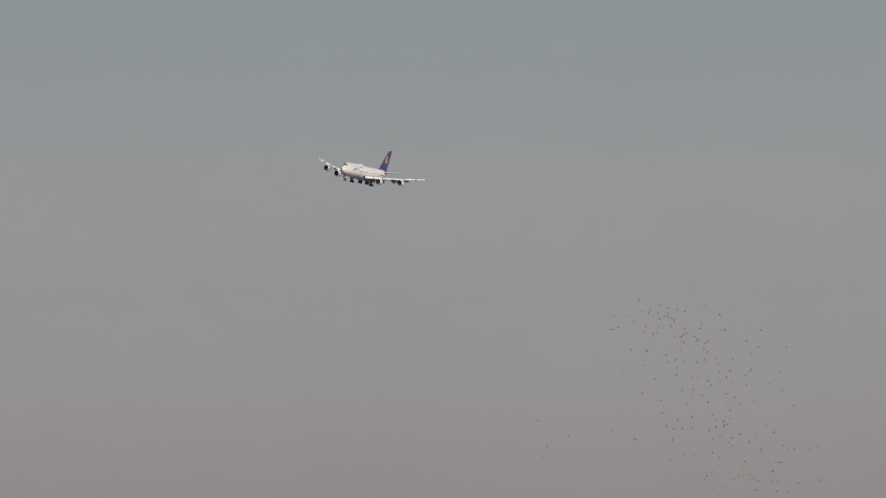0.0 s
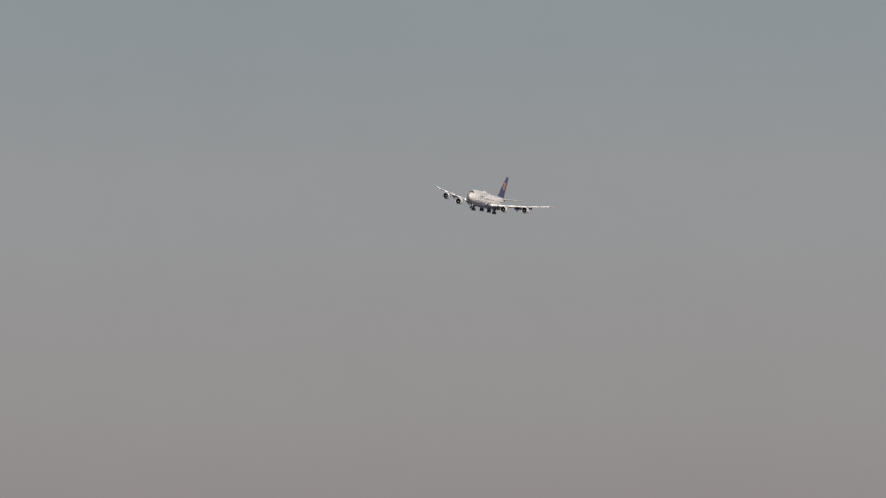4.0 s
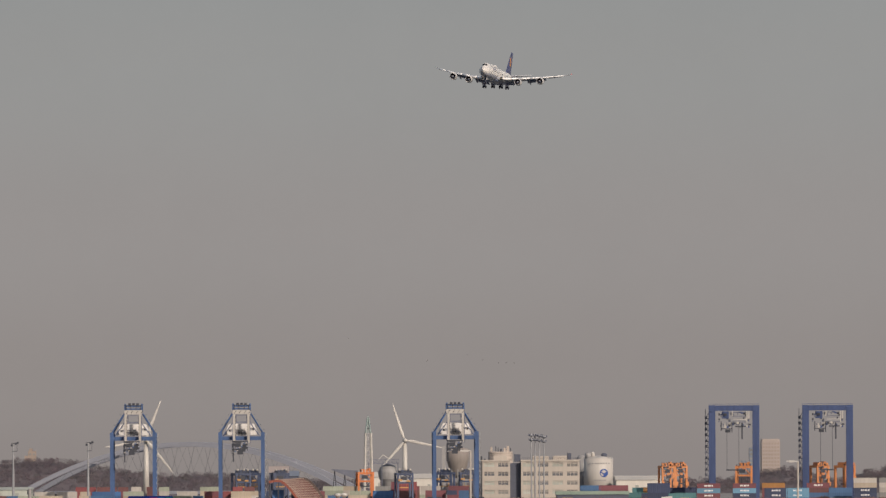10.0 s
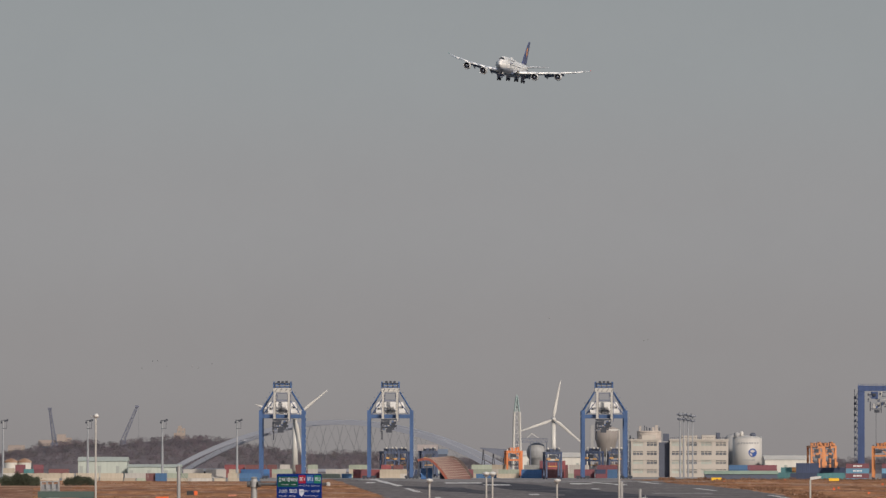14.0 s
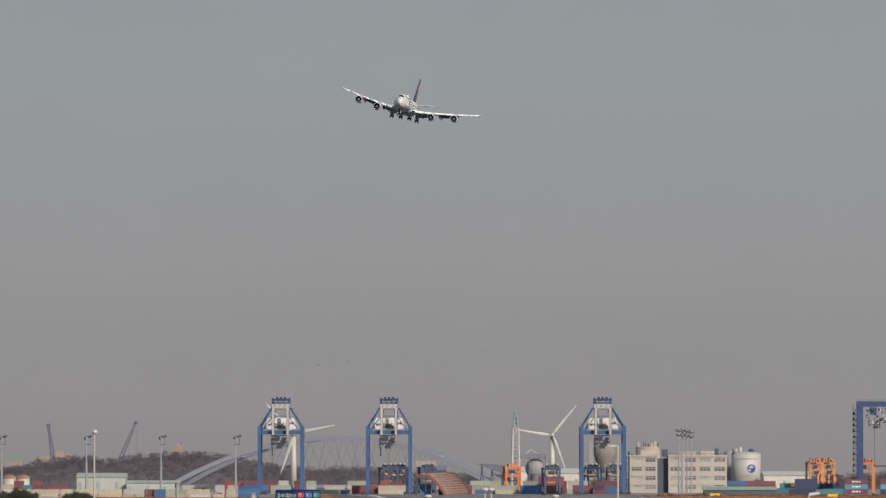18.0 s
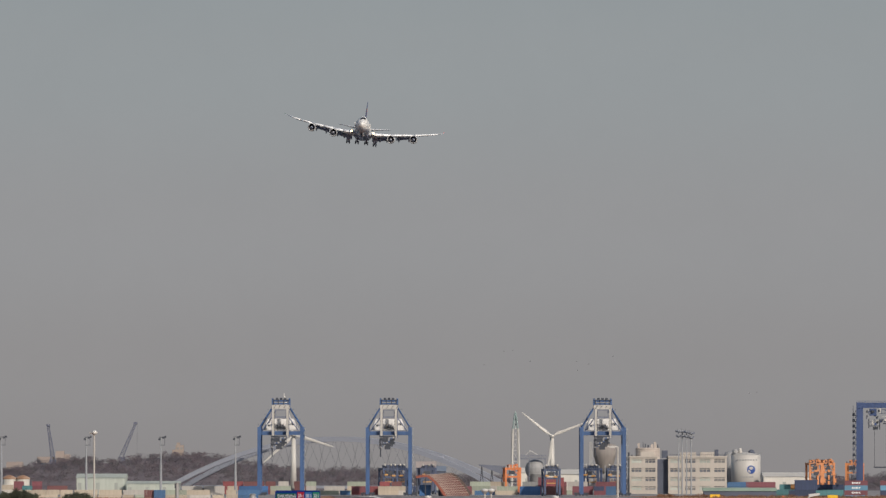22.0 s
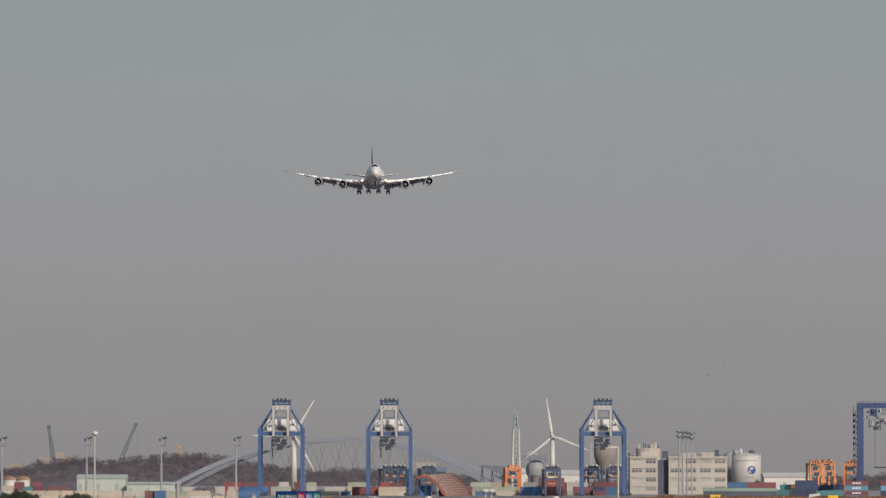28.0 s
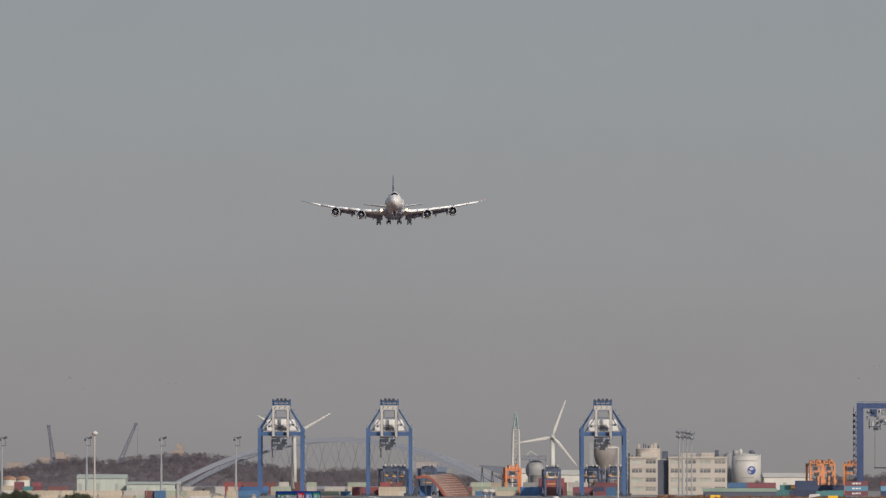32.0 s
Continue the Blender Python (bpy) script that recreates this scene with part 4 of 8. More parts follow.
    for k in range(6):
        beam(bm, (-5.4 + 1.6 * k, -G - 5.8, 26.0 + (k % 3)), (-5.4 + 1.6 * k, -G - 5.8, 31), 0.4)
        beam(bm, (-5.4 + 1.6 * k, -G - 5.8, 30.5), (-4.2 + 1.6 * k, -G - 5.8, 27), 0.25)
    box(bm, -5.2, 2.6, -G - 6.2, -G - 3.6, 27.6, 28.4)
    for k in range(22):
        x, z = -5.0 + (k * 2.37) % 8.6, 25.4 + (k * 1.63) % 6.6
        box(bm, x - 0.6, x + 0.6, -G - 6.4 + (k % 3) * 0.4, -G - 4.4, z, z + 0.5 + 0.3 * (k % 4))
    trol = part("trolley", bm, M_IRON, top, "dark trolley machinery")
    for k in range(16):
        bm = bmesh.new()
        x, z = -5.2 + (k * 3.19) % 9.0, 26.0 + (k * 2.41) % 7.0
        box(bm, x - 0.45, x + 0.45, -G - 6.8 - 0.02 * k, -G - 6.45, z, z + 0.35 + 0.25 * (k % 3))
        part("trolley_fitting", bm, (M_STAIR, M_BLUE, M_STAIR, M_CREAM)[k % 4], trol)
    bm = bmesh.new()
    beam(bm, (-4.2, -4.9, 43.9), (4.2, -4.9, 43.9), 0.9)
    beam(bm, (-4.2, -4.9, 48.0), (4.2, -4.9, 48.0), 0.4)
    for sx in (-1, 1):
        beam(bm, (sx * 3.0, -4.9, 43.4), (sx * 3.0, -4.9, 48.4), 0.35)
        box(bm, sx * 3.6 - 0.5, sx * 3.6 + 0.5, -5.4, -4.2, 46.2, 48.0)
    part("hoist_frame", bm, M_STAIR, top, "grey frame between the boom ends")
    bm = bmesh.new()
    box(bm, -2.4, 1.0, -G - 6.5, -G - 4, 25.0, 27.6)
    part("cab", bm, M_IRON, top, "driver's cab under the trolley")
    bm = bmesh.new()
    box(bm, -5.1, -4.4, -G - 5.4, -G - 4.8, 20.6, 30.8)
    part("cable_loop", bm, M_IRON, top)
    # small housings, walkways and fittings in the upper frame
    rq = random.Random(9)
    for k in range(20):
        z = rq.uniform(35.9, 42.2)
        reach = 3.2 if k % 3 else 9.4 - (z - 36) * 0.5
        x, w, hh = rq.uniform(-reach, reach), rq.uniform(0.2, 0.55), rq.uniform(0.25, 0.8)
        bm = bmesh.new()
        box(bm, x - w, x + w, -9.9 - 0.05 * k, -9.2, z, z + hh)
        part("machinery", bm, (M_STAIR, M_CREAM, M_CREAM, M_HOUSE)[k % 4], top)
    for sx in (-1, 1):
        bm = bmesh.new()
        for f in (0.1, 0.35, 0.6, 0.85):
            x, z = W + (5.0 - W) * f, 37.6 + 12 * f
            beam(bm, (sx * x, -G + 11 * f, z), (sx * (x + 1.5), -G + 11 * f, z + 0.6), 0.18)
            box(bm, sx * (x + 1.4) - 0.25, sx * (x + 1.4) + 0.25, -G + 11 * f - 0.2, -G + 11 * f + 0.2, z + 0.4, z + 0.9)
        part("frame_lamp", bm, M_STAIR, top)
    # access stairs on one leg
    bm = bmesh.new()
    for k in range(11):
        z = 2 + 3.2 * k
        beam(bm, (W + 1.3, -G + (1 if k % 2 else -1), z), (W + 2.2, -G + (-1 if k % 2 else 1), z + 3.0), 0.16)
        box(bm, W + 1.2, W + 2.4, -G - 1, -G + 1, z + 2.9, z + 3.1)
    part("stairs", bm, M_GREY, top)
    return top


crane = make_quay_crane()
lengthen(crane, 3.0, 2.0)
crane.matrix_world = pose(-94.53, 4014, QUAY)
copy_thing(crane, pose(-31.34, 4014, QUAY))
copy_thing(crane, pose(93.7, 4014, QUAY))


def make_portal_crane():
    top = thing("portal_crane", Matrix(), "tall dark blue portal crane on the quay, trolley hung beneath", "crane", "tall blue portal cranes beside the stacks")
    W, G, H = 11.85, 7.0, 49.2
    for sx in (-1, 1):
        for sy in (-1, 1):
            bm = bmesh.new()
            box(bm, sx * W - 1.8, sx * W + 1.8, sy * G - 1.3, sy * G + 1.3, 0.8, H - 3.4)
            leg = part("leg", bm, M_BLUE2, top)
            bm = bmesh.new()
            box(bm, sx * W - 2.4, sx * W + 2.4, sy * G - 0.7, sy * G + 0.7, 0.0, 0.9)
            part("wheel_bogie", bm, M_IRON, leg)
        bm = bmesh.new()
        for z in (9, 22, 36):
            box(bm, sx * W - 0.8, sx * W + 0.8, -G + 1.3, G - 1.3, z, z + 1.6)
        beam(bm, (sx * W, -G + 1, 10), (sx * W, G - 1, 22), 0.7)
        beam(bm, (sx * W, G - 1, 23), (sx * W, -G + 1, 36), 0.7)
        part("leg_tie", bm, M_BLUE2, top)
        bm = bmesh.new()
        box(bm, sx * W - 1.8, sx * W + 1.8, -G - 1.5, G + 1.5, H - 3.35, H - 0.1)
        part("end_beam", bm, M_BLUE2, top)
    for sy in (-1, 1):
        bm = bmesh.new()
        box(bm, -W + 1.85, W - 1.85, sy * G - 1.1, sy * G + 1.1, H - 3.0, H - 0.2)
        part("top_beam", bm, M_BLUE2, top)
    bm = bmesh.new()
    for k in range(24):
        x = -W - 1.6 + k * (2 * W + 3.2) / 23
        beam(bm, (x, -G - 1.4, H - 0.1), (x, -G - 1.4, H + 0.6), 0.12)
    beam(bm, (-W - 1.7, -G - 1.4, H + 0.6), (W + 1.7, -G - 1.4, H + 0.6), 0.14)
    part("handrail", bm, M_BLUE2, top)
    # trolley hung below: a dark winch house, pale frames and much small machinery
    bm = bmesh.new()
    box(bm, -6.6, -2.8, -G - 1.6, G - 2, H - 7.2, H - 3.4)
    tr = part("winch_house", bm, M_BLUE2, top, "dark blue winch house")
    bm = bmesh.new()
    for x, z in ((-0.9, -6.0), (6.9, -9.4), (8.0, -7.6)):
        box(bm, x - 0.3, x + 0.3, -G - 3.1, -G - 2.3, H + z, H - 3.2)
    box(bm, -0.6, 6.6, -G - 3.0, -G - 2.4, H - 7.9, H - 7.55)
    part("trolley_frame", bm, M_CREAM, tr, "pale trolley frame")
    bm = bmesh.new()
    for z in (-4.2, -6.2, -9.4):
        box(bm, -0.9, 6.5, -G - 1.9, -G - 1.3, H + z, H + z + 0.42)
    part("trolley_rail", bm, M_STAIR, tr)
    rt = random.Random(5)
    for k in range(46):
        bm = bmesh.new()
        x, z = rt.uniform(-8.2, 8.2), -3.6 - 8.4 * rt.random() ** 1.3
        w, hh = rt.uniform(0.25, 0.8), rt.uniform(0.25, 1.0)
        box(bm, x - w, x + w, -G - 2.9 + 0.05 * k, -G - 1.0, H + z - hh, H + z + 0.3)
        part("machinery", bm, (M_CREAM, M_IRON, M_BLUE2, M_STAIR, M_IRON, M_BLUE2, M_STAIR, M_IRON, M_BLUE2)[k % 9], tr)
    bm = bmesh.new()
    for x0, x1, z0, z1 in ((-7.2, -6.7, -14.0, -8.8), (-7.2, -1.0, -13.0, -12.6), (-1.4, -0.9, -14.8, -9), (3.9, 4.7, -18.4, -9.6), (-4.8, -2.0, -14.8, -13.2), (0.6, 6.4, -11.8, -11.2)):
        box(bm, x0, x1, -G - 2.75, -G - 2.3, H + z0, H + z1)
    part("hanging_frame", bm, M_IRON, tr)
    bm = bmesh.new()
    for x in (-3.9, 2.5):
        tube(bm, (x, -G - 1.8, 14.4), (x, -G - 1.8, H - 9.2), 0.1, n=6)
    rp = part("hoist_rope", bm, M_IRON, tr)
    bm = bmesh.new()
    box(bm, -4.4, 3.0, -G - 2.6, -G - 0.4, 13.8, 14.5)
    part("spreader", bm, M_IRON, rp)
    # stair tower on the landward leg
    bm = bmesh.new()
    for k in range(14):
        z = 1.5 + 3.1 * k
        box(bm, -W - 3.9, -W - 1.75, G - 1, G + 1, z, z + 0.5)
        box(bm, -W - 3.9, -W - 2.6, G - 1.2, G - 0.9, z + 0.5, z + 1.5)
        beam(bm, (-W - 3.5, G - 0.8, z), (-W - 1.9, G - 0.8, z + 3.1), 0.3)
        beam(bm, (-W - 3.5, G - 0.9, z + 1.2), (-W - 1.8, G - 0.9, z + 1.2), 0.16)
    beam(bm, (-W - 3.5, G - 0.9, 0), (-W - 3.5, G - 0.9, H - 2), 0.3)
    part("stairs", bm, M_STAIR, top, "grey steel stair tower")
    return top


portal = make_portal_crane()
lengthen(portal, 3.0, 3.15)
portal.matrix_world = pose(237.4, 3704, QUAY, 0, 0, -3.2)
copy_thing(portal, pose(287.8, 3700, QUAY, 0, 0, -3.8))

# ---- rubber-tyred yard cranes and straddle carriers ----
M_DKBLUE = mat("yard_crane_navy", (0.055, 0.075, 0.14), 0.5, vary=0.25, size=3)
M_TAN = mat("crane_tan_orange", (0.54, 0.21, 0.08), 0.5, vary=0.2, size=4, streak=0.2)
M_AMBER = mat("amber_panel", (0.52, 0.28, 0.09), 0.5, vary=0.1, size=3)


def make_yard_crane(name, label, paint, w, h, group, busy=True):
    top = thing(name, Matrix(), label, "crane", group)
    for sx in (-1, 1):
        for sy in (-1, 1):
            bm = bmesh.new()
            box(bm, sx * w / 2 - 0.52, sx * w / 2 + 0.52, sy * 4 - 0.6, sy * 4 + 0.6, 1.6, h - 1.4)
            leg = part("leg", bm, paint, top)
            bm = bmesh.new()
            tube(bm, (sx * w / 2 - 0.4, sy * 4, 0.8), (sx * w / 2 + 0.4, sy * 4, 0.8), 0.8, n=14)
            part("tyre", bm, M_TYRE, leg)
        bm = bmesh.new()
        box(bm, sx * w / 2 - 0.55, sx * w / 2 + 0.55, -4.5, 4.5, 1.0, 2.0)
        part("sill_beam", bm, paint, top)
        bm = bmesh.new()
        box(bm, sx * w / 2 - 0.6, sx * w / 2 + 0.6, -4.6, 4.6, h - 1.4, h - 0.1)
        part("end_carriage", bm, paint, top)
    for sy in (-1, 1):
        bm = bmesh.new()
        box(bm, -w / 2 + 0.62, w / 2 - 0.62, sy * 4 - 0.5, sy * 4 + 0.5, h - 1.5, h - 0.2)
        part("top_beam", bm, paint, top)
    bm = bmesh.new()
    box(bm, -w * 0.3, w * 0.15, -3.5, 3.5, h - 0.1, h + 1.6)
    box(bm, w * 0.2, w * 0.36, -3.2, 1, h - 0.1, h + 2.1)
    part("trolley", bm, paint, top)
    for k in range(5):
        bm = bmesh.new()
        box(bm, -w * 0.5 + k * w * 0.22, -w * 0.5 + k * w * 0.22 + 0.6, -3.8, -3.0, h - 0.1, h + 0.7 + 0.5 * (k % 3))
        part("top_gear", bm, M_CREAM if paint is M_ORANGE else M_IRON, top)
    bm = bmesh.new()
    box(bm, -w / 2 + 0.7, w / 2 - 0.7, -4.7, -3.4, h - 6.2, h - 5.2)
    beam(bm, (-w / 2, -4.2, h - 5.6), (0, -4.2, h - 1.2), 0.5)
    beam(bm, (w / 2, -4.2, h - 5.6), (0, -4.2, h - 1.2), 0.5)
    part("cross_frame", bm, paint, top)
    bm = bmesh.new()
    box(bm, -w * 0.3, w * 0.1, -5.2, -4.75, h - 4.2, h - 2.0)
    part("cab", bm, M_IRON, top)
    if paint is not M_DKBLUE and busy:
        rc = random.Random(21)
        for sx in (-1, 1):
            bm = bmesh.new()
            box(bm, sx * w / 2 - 0.95, sx * w / 2 + 0.95, -5.5, -4.65, h * 0.4, h * 0.52)
            bmesh.ops.bevel(bm, geom=bm.edges[:], offset=0.06, segments=2, affect="EDGES")
            part("power_unit", bm, paint, top)
        bm = bmesh.new()
        box(bm, -w * 0.2, w * 0.24, -5.0, -4.4, h * 0.62, h * 0.74)
        part("winch_drum", bm, M_IRON, top)
        for k in range(8):
            x, z = rc.uniform(-w * 0.5, w * 0.5), rc.choice((h - 7.5, h - 5.5, h - 3.2, h - 1.4, h))
            bm = bmesh.new()
            box(bm, x - rc.uniform(0.4, 1.1), x + rc.uniform(0.4, 1.1), -5.4 + 0.05 * k, -4.65, z, z + rc.uniform(0.5, 1.5))
            part("housing", bm, paint if k % 4 else M_IRON, top)
    bm = bmesh.new()
    box(bm, -w * 0.3, w * 0.3, -1.2, 1.2, h * 0.45, h * 0.45 + 0.6)
    for x in (-0.2, 0.2):
        tube(bm, (w * x, 0, h * 0.45 + 0.6), (w * x, 0, h - 1), 0.1, n=6)
    part("spreader", bm, M_AMBER if paint is M_DKBLUE else M_IRON, top)
    if paint is M_DKBLUE:
        for x, z in ((-3.2, 11.4), (1.6, 10.8)):
            bm = bmesh.new()
            box(bm, x - 1.1, x + 1.1, -5.6, -5.25, z, z + 0.9)
            part("warning_panel", bm, M_AMBER, top, "amber warning panel")
        for x in (-3.4, 0.6, 3.0):
            bm = bmesh.new()
            vertical(bm, [(h + 1.2, 0.7), (h + 2.0, 0.7), (h + 2.5, 0.2)], 10, (x, -3.6))
            part("lamp_dome", bm, M_CREAM, top, "pale lamp dome", True)
        for k in range(9):
            bm = bmesh.new()
            x = -w / 2 + k * w / 8
            beam(bm, (x, -4.6, h - 4.4), (x + (1.1 if k % 2 else -1.1), -4.6, h + 0.9), 0.22)
            part("truss_bar", bm, paint, top)
    return top


orange = make_yard_crane("yard_crane", "orange rubber-tyred yard crane among the container stacks", M_TAN, 6.8, 19.6, "orange yard cranes")
orange.matrix_world = pose(214.06, 3950, QUAY, 0, 0, 12)
low = make_yard_crane("yard_crane", "deep orange yard crane standing before a lattice tower", M_ORANGE, 8.8, 16.4, "orange yard cranes", False)
low.matrix_world = pose(41.9, 4130, QUAY, 0, 0, 8)
rolling_crane = make_yard_crane("yard_crane", "orange open-framed yard crane rolling behind the container stacks", M_TAN, 8.9, 19.4, "orange yard cranes", False)
rolling_crane.matrix_world = pose(236.81, 3960, QUAY, 0, 0, -10)
for u, d, r in ((1462, 3990, 20), (1712, 3840, 25), (1757, 3800, 40)):
    copy_thing(orange, pose(lead(u) * d, d, QUAY, 0, 0, r))
navy = make_yard_crane("straddle_carrier", "dark blue straddle carrier with amber spreader among the stacks", M_DKBLUE, 8.6, 16.0, "dark blue straddle carriers")
navy.matrix_world = pose(-32.86, 4150, QUAY, 0, 0, 20)
for u, d, r in ((976, 3960, 10), (1050, 4140, -15), (1088, 4150, 5), (757, 4160, 12), (709, 4170, -8)):
    copy_thing(navy, pose(lead(u) * d, d, QUAY, 0, 0, r))
# ---- wind turbines ----
M_TURB = mat("turbine_white", (0.52, 0.495, 0.46), 0.45, vary=0.06, size=6)


def make_turbine(x, y, hub, start):
    top = thing("wind_turbine", pose(x, y, QUAY), "white three-bladed wind turbine turning behind the port", "wind turbine", "wind turbines")
    h = hub - QUAY
    bm = bmesh.new()
    tube(bm, (0, 0, 0), (0, 0, h - 1.2), 2.0, 1.35, 20)
    part("tower", bm, M_TURB, top, "tapered white steel tower", True)
    bm = bmesh.new()
    loft(bm, [[(w * math.cos(2 * math.pi * i / 12), yy, h + w * math.sin(2 * math.pi * i / 12)) for i in range(12)] for yy, w in ((-2.6, 1.0), (-2.2, 1.5), (4.5, 1.6), (6.0, 1.1))])
    part("nacelle", bm, M_TURB, top, "", True)
    bm = bmesh.new()
    loft(bm, [[(w * math.cos(2 * math.pi * i / 14), yy, w * math.sin(2 * math.pi * i / 14)) for i in range(14)] for yy, w in ((-1.7, 0.15), (-1.3, 0.9), (-0.4, 1.35), (0.3, 1.35))])
    rotor = part("rotor", bm, M_TURB, top, "white rotor hub", True)
    rotor.matrix_basis = pose(0, -2.9, h)
    for k in range(3):
        bm = bmesh.new()
        rings = []
        for r, c, t, tw in ((0.6, 1.0, 0.9, 0), (2.0, 1.2, 0.8, 0), (5.0, 2.3, 0.55, 16), (10, 1.85, 0.4, 9), (17, 1.3, 0.25, 4), (23.5, 0.8, 0.14, 1), (25.8, 0.25, 0.05, 0)):
            a = radians(tw)
            ring = []
            for i in range(10):
                px, py = c / 2 * math.cos(2 * math.pi * i / 10) - c * 0.12, t / 2 * math.sin(2 * math.pi * i / 10)
                q = Vector((px * math.cos(a) - py * math.sin(a), px * math.sin(a) + py * math.cos(a), r))
                ring.append(Matrix.Rotation(radians(120 * k), 4, "Y") @ q)
            rings.append(ring)
        loft(bm, rings)
        part("blade", bm, M_TURB, rotor, "slender white blade", True)
    return rotor, h, start


TURBINES = [make_turbine(-90.2, 4150, 29.97, 11.0), make_turbine(72.81, 4550, 30.44, -28.0)]

# ---- arched road bridge ----
M_MAST = mat("mast_grey", (0.31, 0.315, 0.33), 0.5, 0.1, vary=0.1, size=3)
M_HANGER = mat("hanger_cable", (0.11, 0.11, 0.12), 0.6, vary=0.1, size=3)
# pale paint drawn towards the sky colour, haze put into the bridge
M_BRIDGE = mat("bridge_pale_hazed", (0.29, 0.30, 0.345), 0.55, vary=0.06, size=10)
bridge = thing("arch_bridge", pose(-69.21, 4560, QUAY, 0, 0, -24), "pale grey steel arch bridge with crossed hangers over the channel, tinted for haze", "bridge")
BL, BH = 122.0, 33.5


def arch(f, side):
    return Vector((BL * f, side * (12.0 - 6.0 * (1 - f * f)), 1 + BH * (1 - f * f)))


for side in (-1, 1):
    bm = bmesh.new()
    rings = []
    for i in range(41):
        f = -1 + i / 20
        p = arch(f, side)
        d = (arch(min(1, f + 0.02), side) - arch(max(-1, f - 0.02), side)).normalized()
        n = Vector((-d.z, 0, d.x))
        s = Vector((0, 1, 0))
        h, w = 1.5, 1.1
        rings.append([p + n * h + s * w, p - n * h + s * w, p - n * h - s * w, p + n * h - s * w])
    loft(bm, rings)
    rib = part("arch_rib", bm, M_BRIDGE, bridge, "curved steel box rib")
    for i in range(19):
        for sg in (-1, 1):
            f = -0.9 + 0.1 * i
            g = f + sg * 0.09
            if abs(g) < 0.93:
                bm = bmesh.new()
                beam(bm, arch(f, side), (BL * g, side * 12, 3.2), 0.14)
                part("hanger", bm, M_HANGER, rib)
    bm = bmesh.new()
    box(bm, -BL * 0.83, BL * 0.83, side * 12 - 0.7, side * 12 + 0.7, 1.6, 3.4)
    part("deck_girder", bm, M_BRIDGE, bridge)
for f in (-0.6, -0.45, -0.3, -0.15, 0, 0.15, 0.3, 0.45, 0.6):
    a, b = arch(f, -1), arch(f, 1)
    bm = bmesh.new()
    beam(bm, a, b, 1.2)
    part("cross_tie", bm, M_BRIDGE, bridge)
bm = bmesh.new()
box(bm, -116, 116, -11.2, 11.2, 2.0, 3.0)
part("deck", bm, M_QUAY, bridge)
for x in (-104, 104):
    bm = bmesh.new()
    box(bm, x - 2, x + 2, -9, 9, 0, 1.99)
    part("pier", bm, M_QUAY, bridge)

# ---- luffing cranes behind the hill ----
# steel lightened to grey-blue, so the cranes' colour carries the haze
M_HAZEBLUE = mat("haze_blue_steel", (0.115, 0.122, 0.17), 0.6, vary=0.2, size=4)
for (x0, z0, x1, z1) in ((-276.77, 15.69, -280.18, 38.59), (-227.76, 17.3, -218.12, 40.2)):
    jib = thing("jib_crane", pose(x0, 4870, QUAY), "haze-blue lattice luffing crane standing at the far shore", "crane", "luffing jib cranes")
    h = z0 - QUAY
    bm = bmesh.new()
    lattice(bm, (0, 0, 0), (0, 0, h), 3.0, 8, 0.5)
    part("tower", bm, M_HAZEBLUE, jib)
    bm = bmesh.new()
    lattice(bm, (0, 0, h), (x1 - x0, 0, z1 - QUAY), 2.6, 12, 0.42, 1.3)
    part("jib", bm, M_HAZEBLUE, jib)
    bm = bmesh.new()
    box(bm, x1 - x0 - 1.3, x1 - x0 + 1.3, -1.2, 1.2, z1 - QUAY - 0.5, z1 - QUAY + 0.9)
    part("jib_head", bm, M_HAZEBLUE, jib)
    bm = bmesh.new()
    box(bm, -2.4, 2.4, -2.0, 2.0, h - 4.5, h - 1.2)
    part("slewing_house", bm, M_HAZEBLUE, jib)
    bm = bmesh.new()
    tube(bm, (x1 - x0 + 1.2, 0, 8), (x1 - x0 + 1.2, 0, z1 - QUAY), 0.05, n=6)
    part("hoist_rope", bm, M_IRON, jib)

# ---- floodlight masts of the terminal ----


def make_yard_mast(h):
    top = thing("floodlight_mast", Matrix(), "tall grey steel floodlight mast in the container yard", "floodlight", "floodlight masts of the terminal")
    bm = bmesh.new()
    tube(bm, (0, 0, 0), (0, 0, h * 0.55), 0.8, 0.62, 10)
    tube(bm, (0, 0, h * 0.55), (0, 0, h), 0.5, 0.36, 10)
    part("pole", bm, M_MAST, top)
    bm = bmesh.new()
    box(bm, -1.2, 3.0, -0.5, 0.5, h - 0.3, h)
    box(bm, -0.6, 2.4, -0.4, 0.4, h - 5.0, h - 4.7)
    beam(bm, (2.2, 0, h - 5), (2.2, 0, h), 0.2)
    part("platform", bm, M_IRON, top)
    for x in (-0.9, 1.4, 2.6):
        bm = bmesh.new()
        box(bm, x - 0.55, x + 0.55, -0.9, -0.3, h - 1.6 + x * 0.4, h - 0.35 + x * 0.4)
        part("floodlight", bm, M_IRON, top)
    return top


mast = make_yard_mast(28.32 - QUAY)
mast.matrix_world = pose(-260.23, 4045, QUAY)
for u, d in ((154, 4045), (286, 4045), (418, 3985)):
    copy_thing(mast, pose(lead(u) * d, d, QUAY))

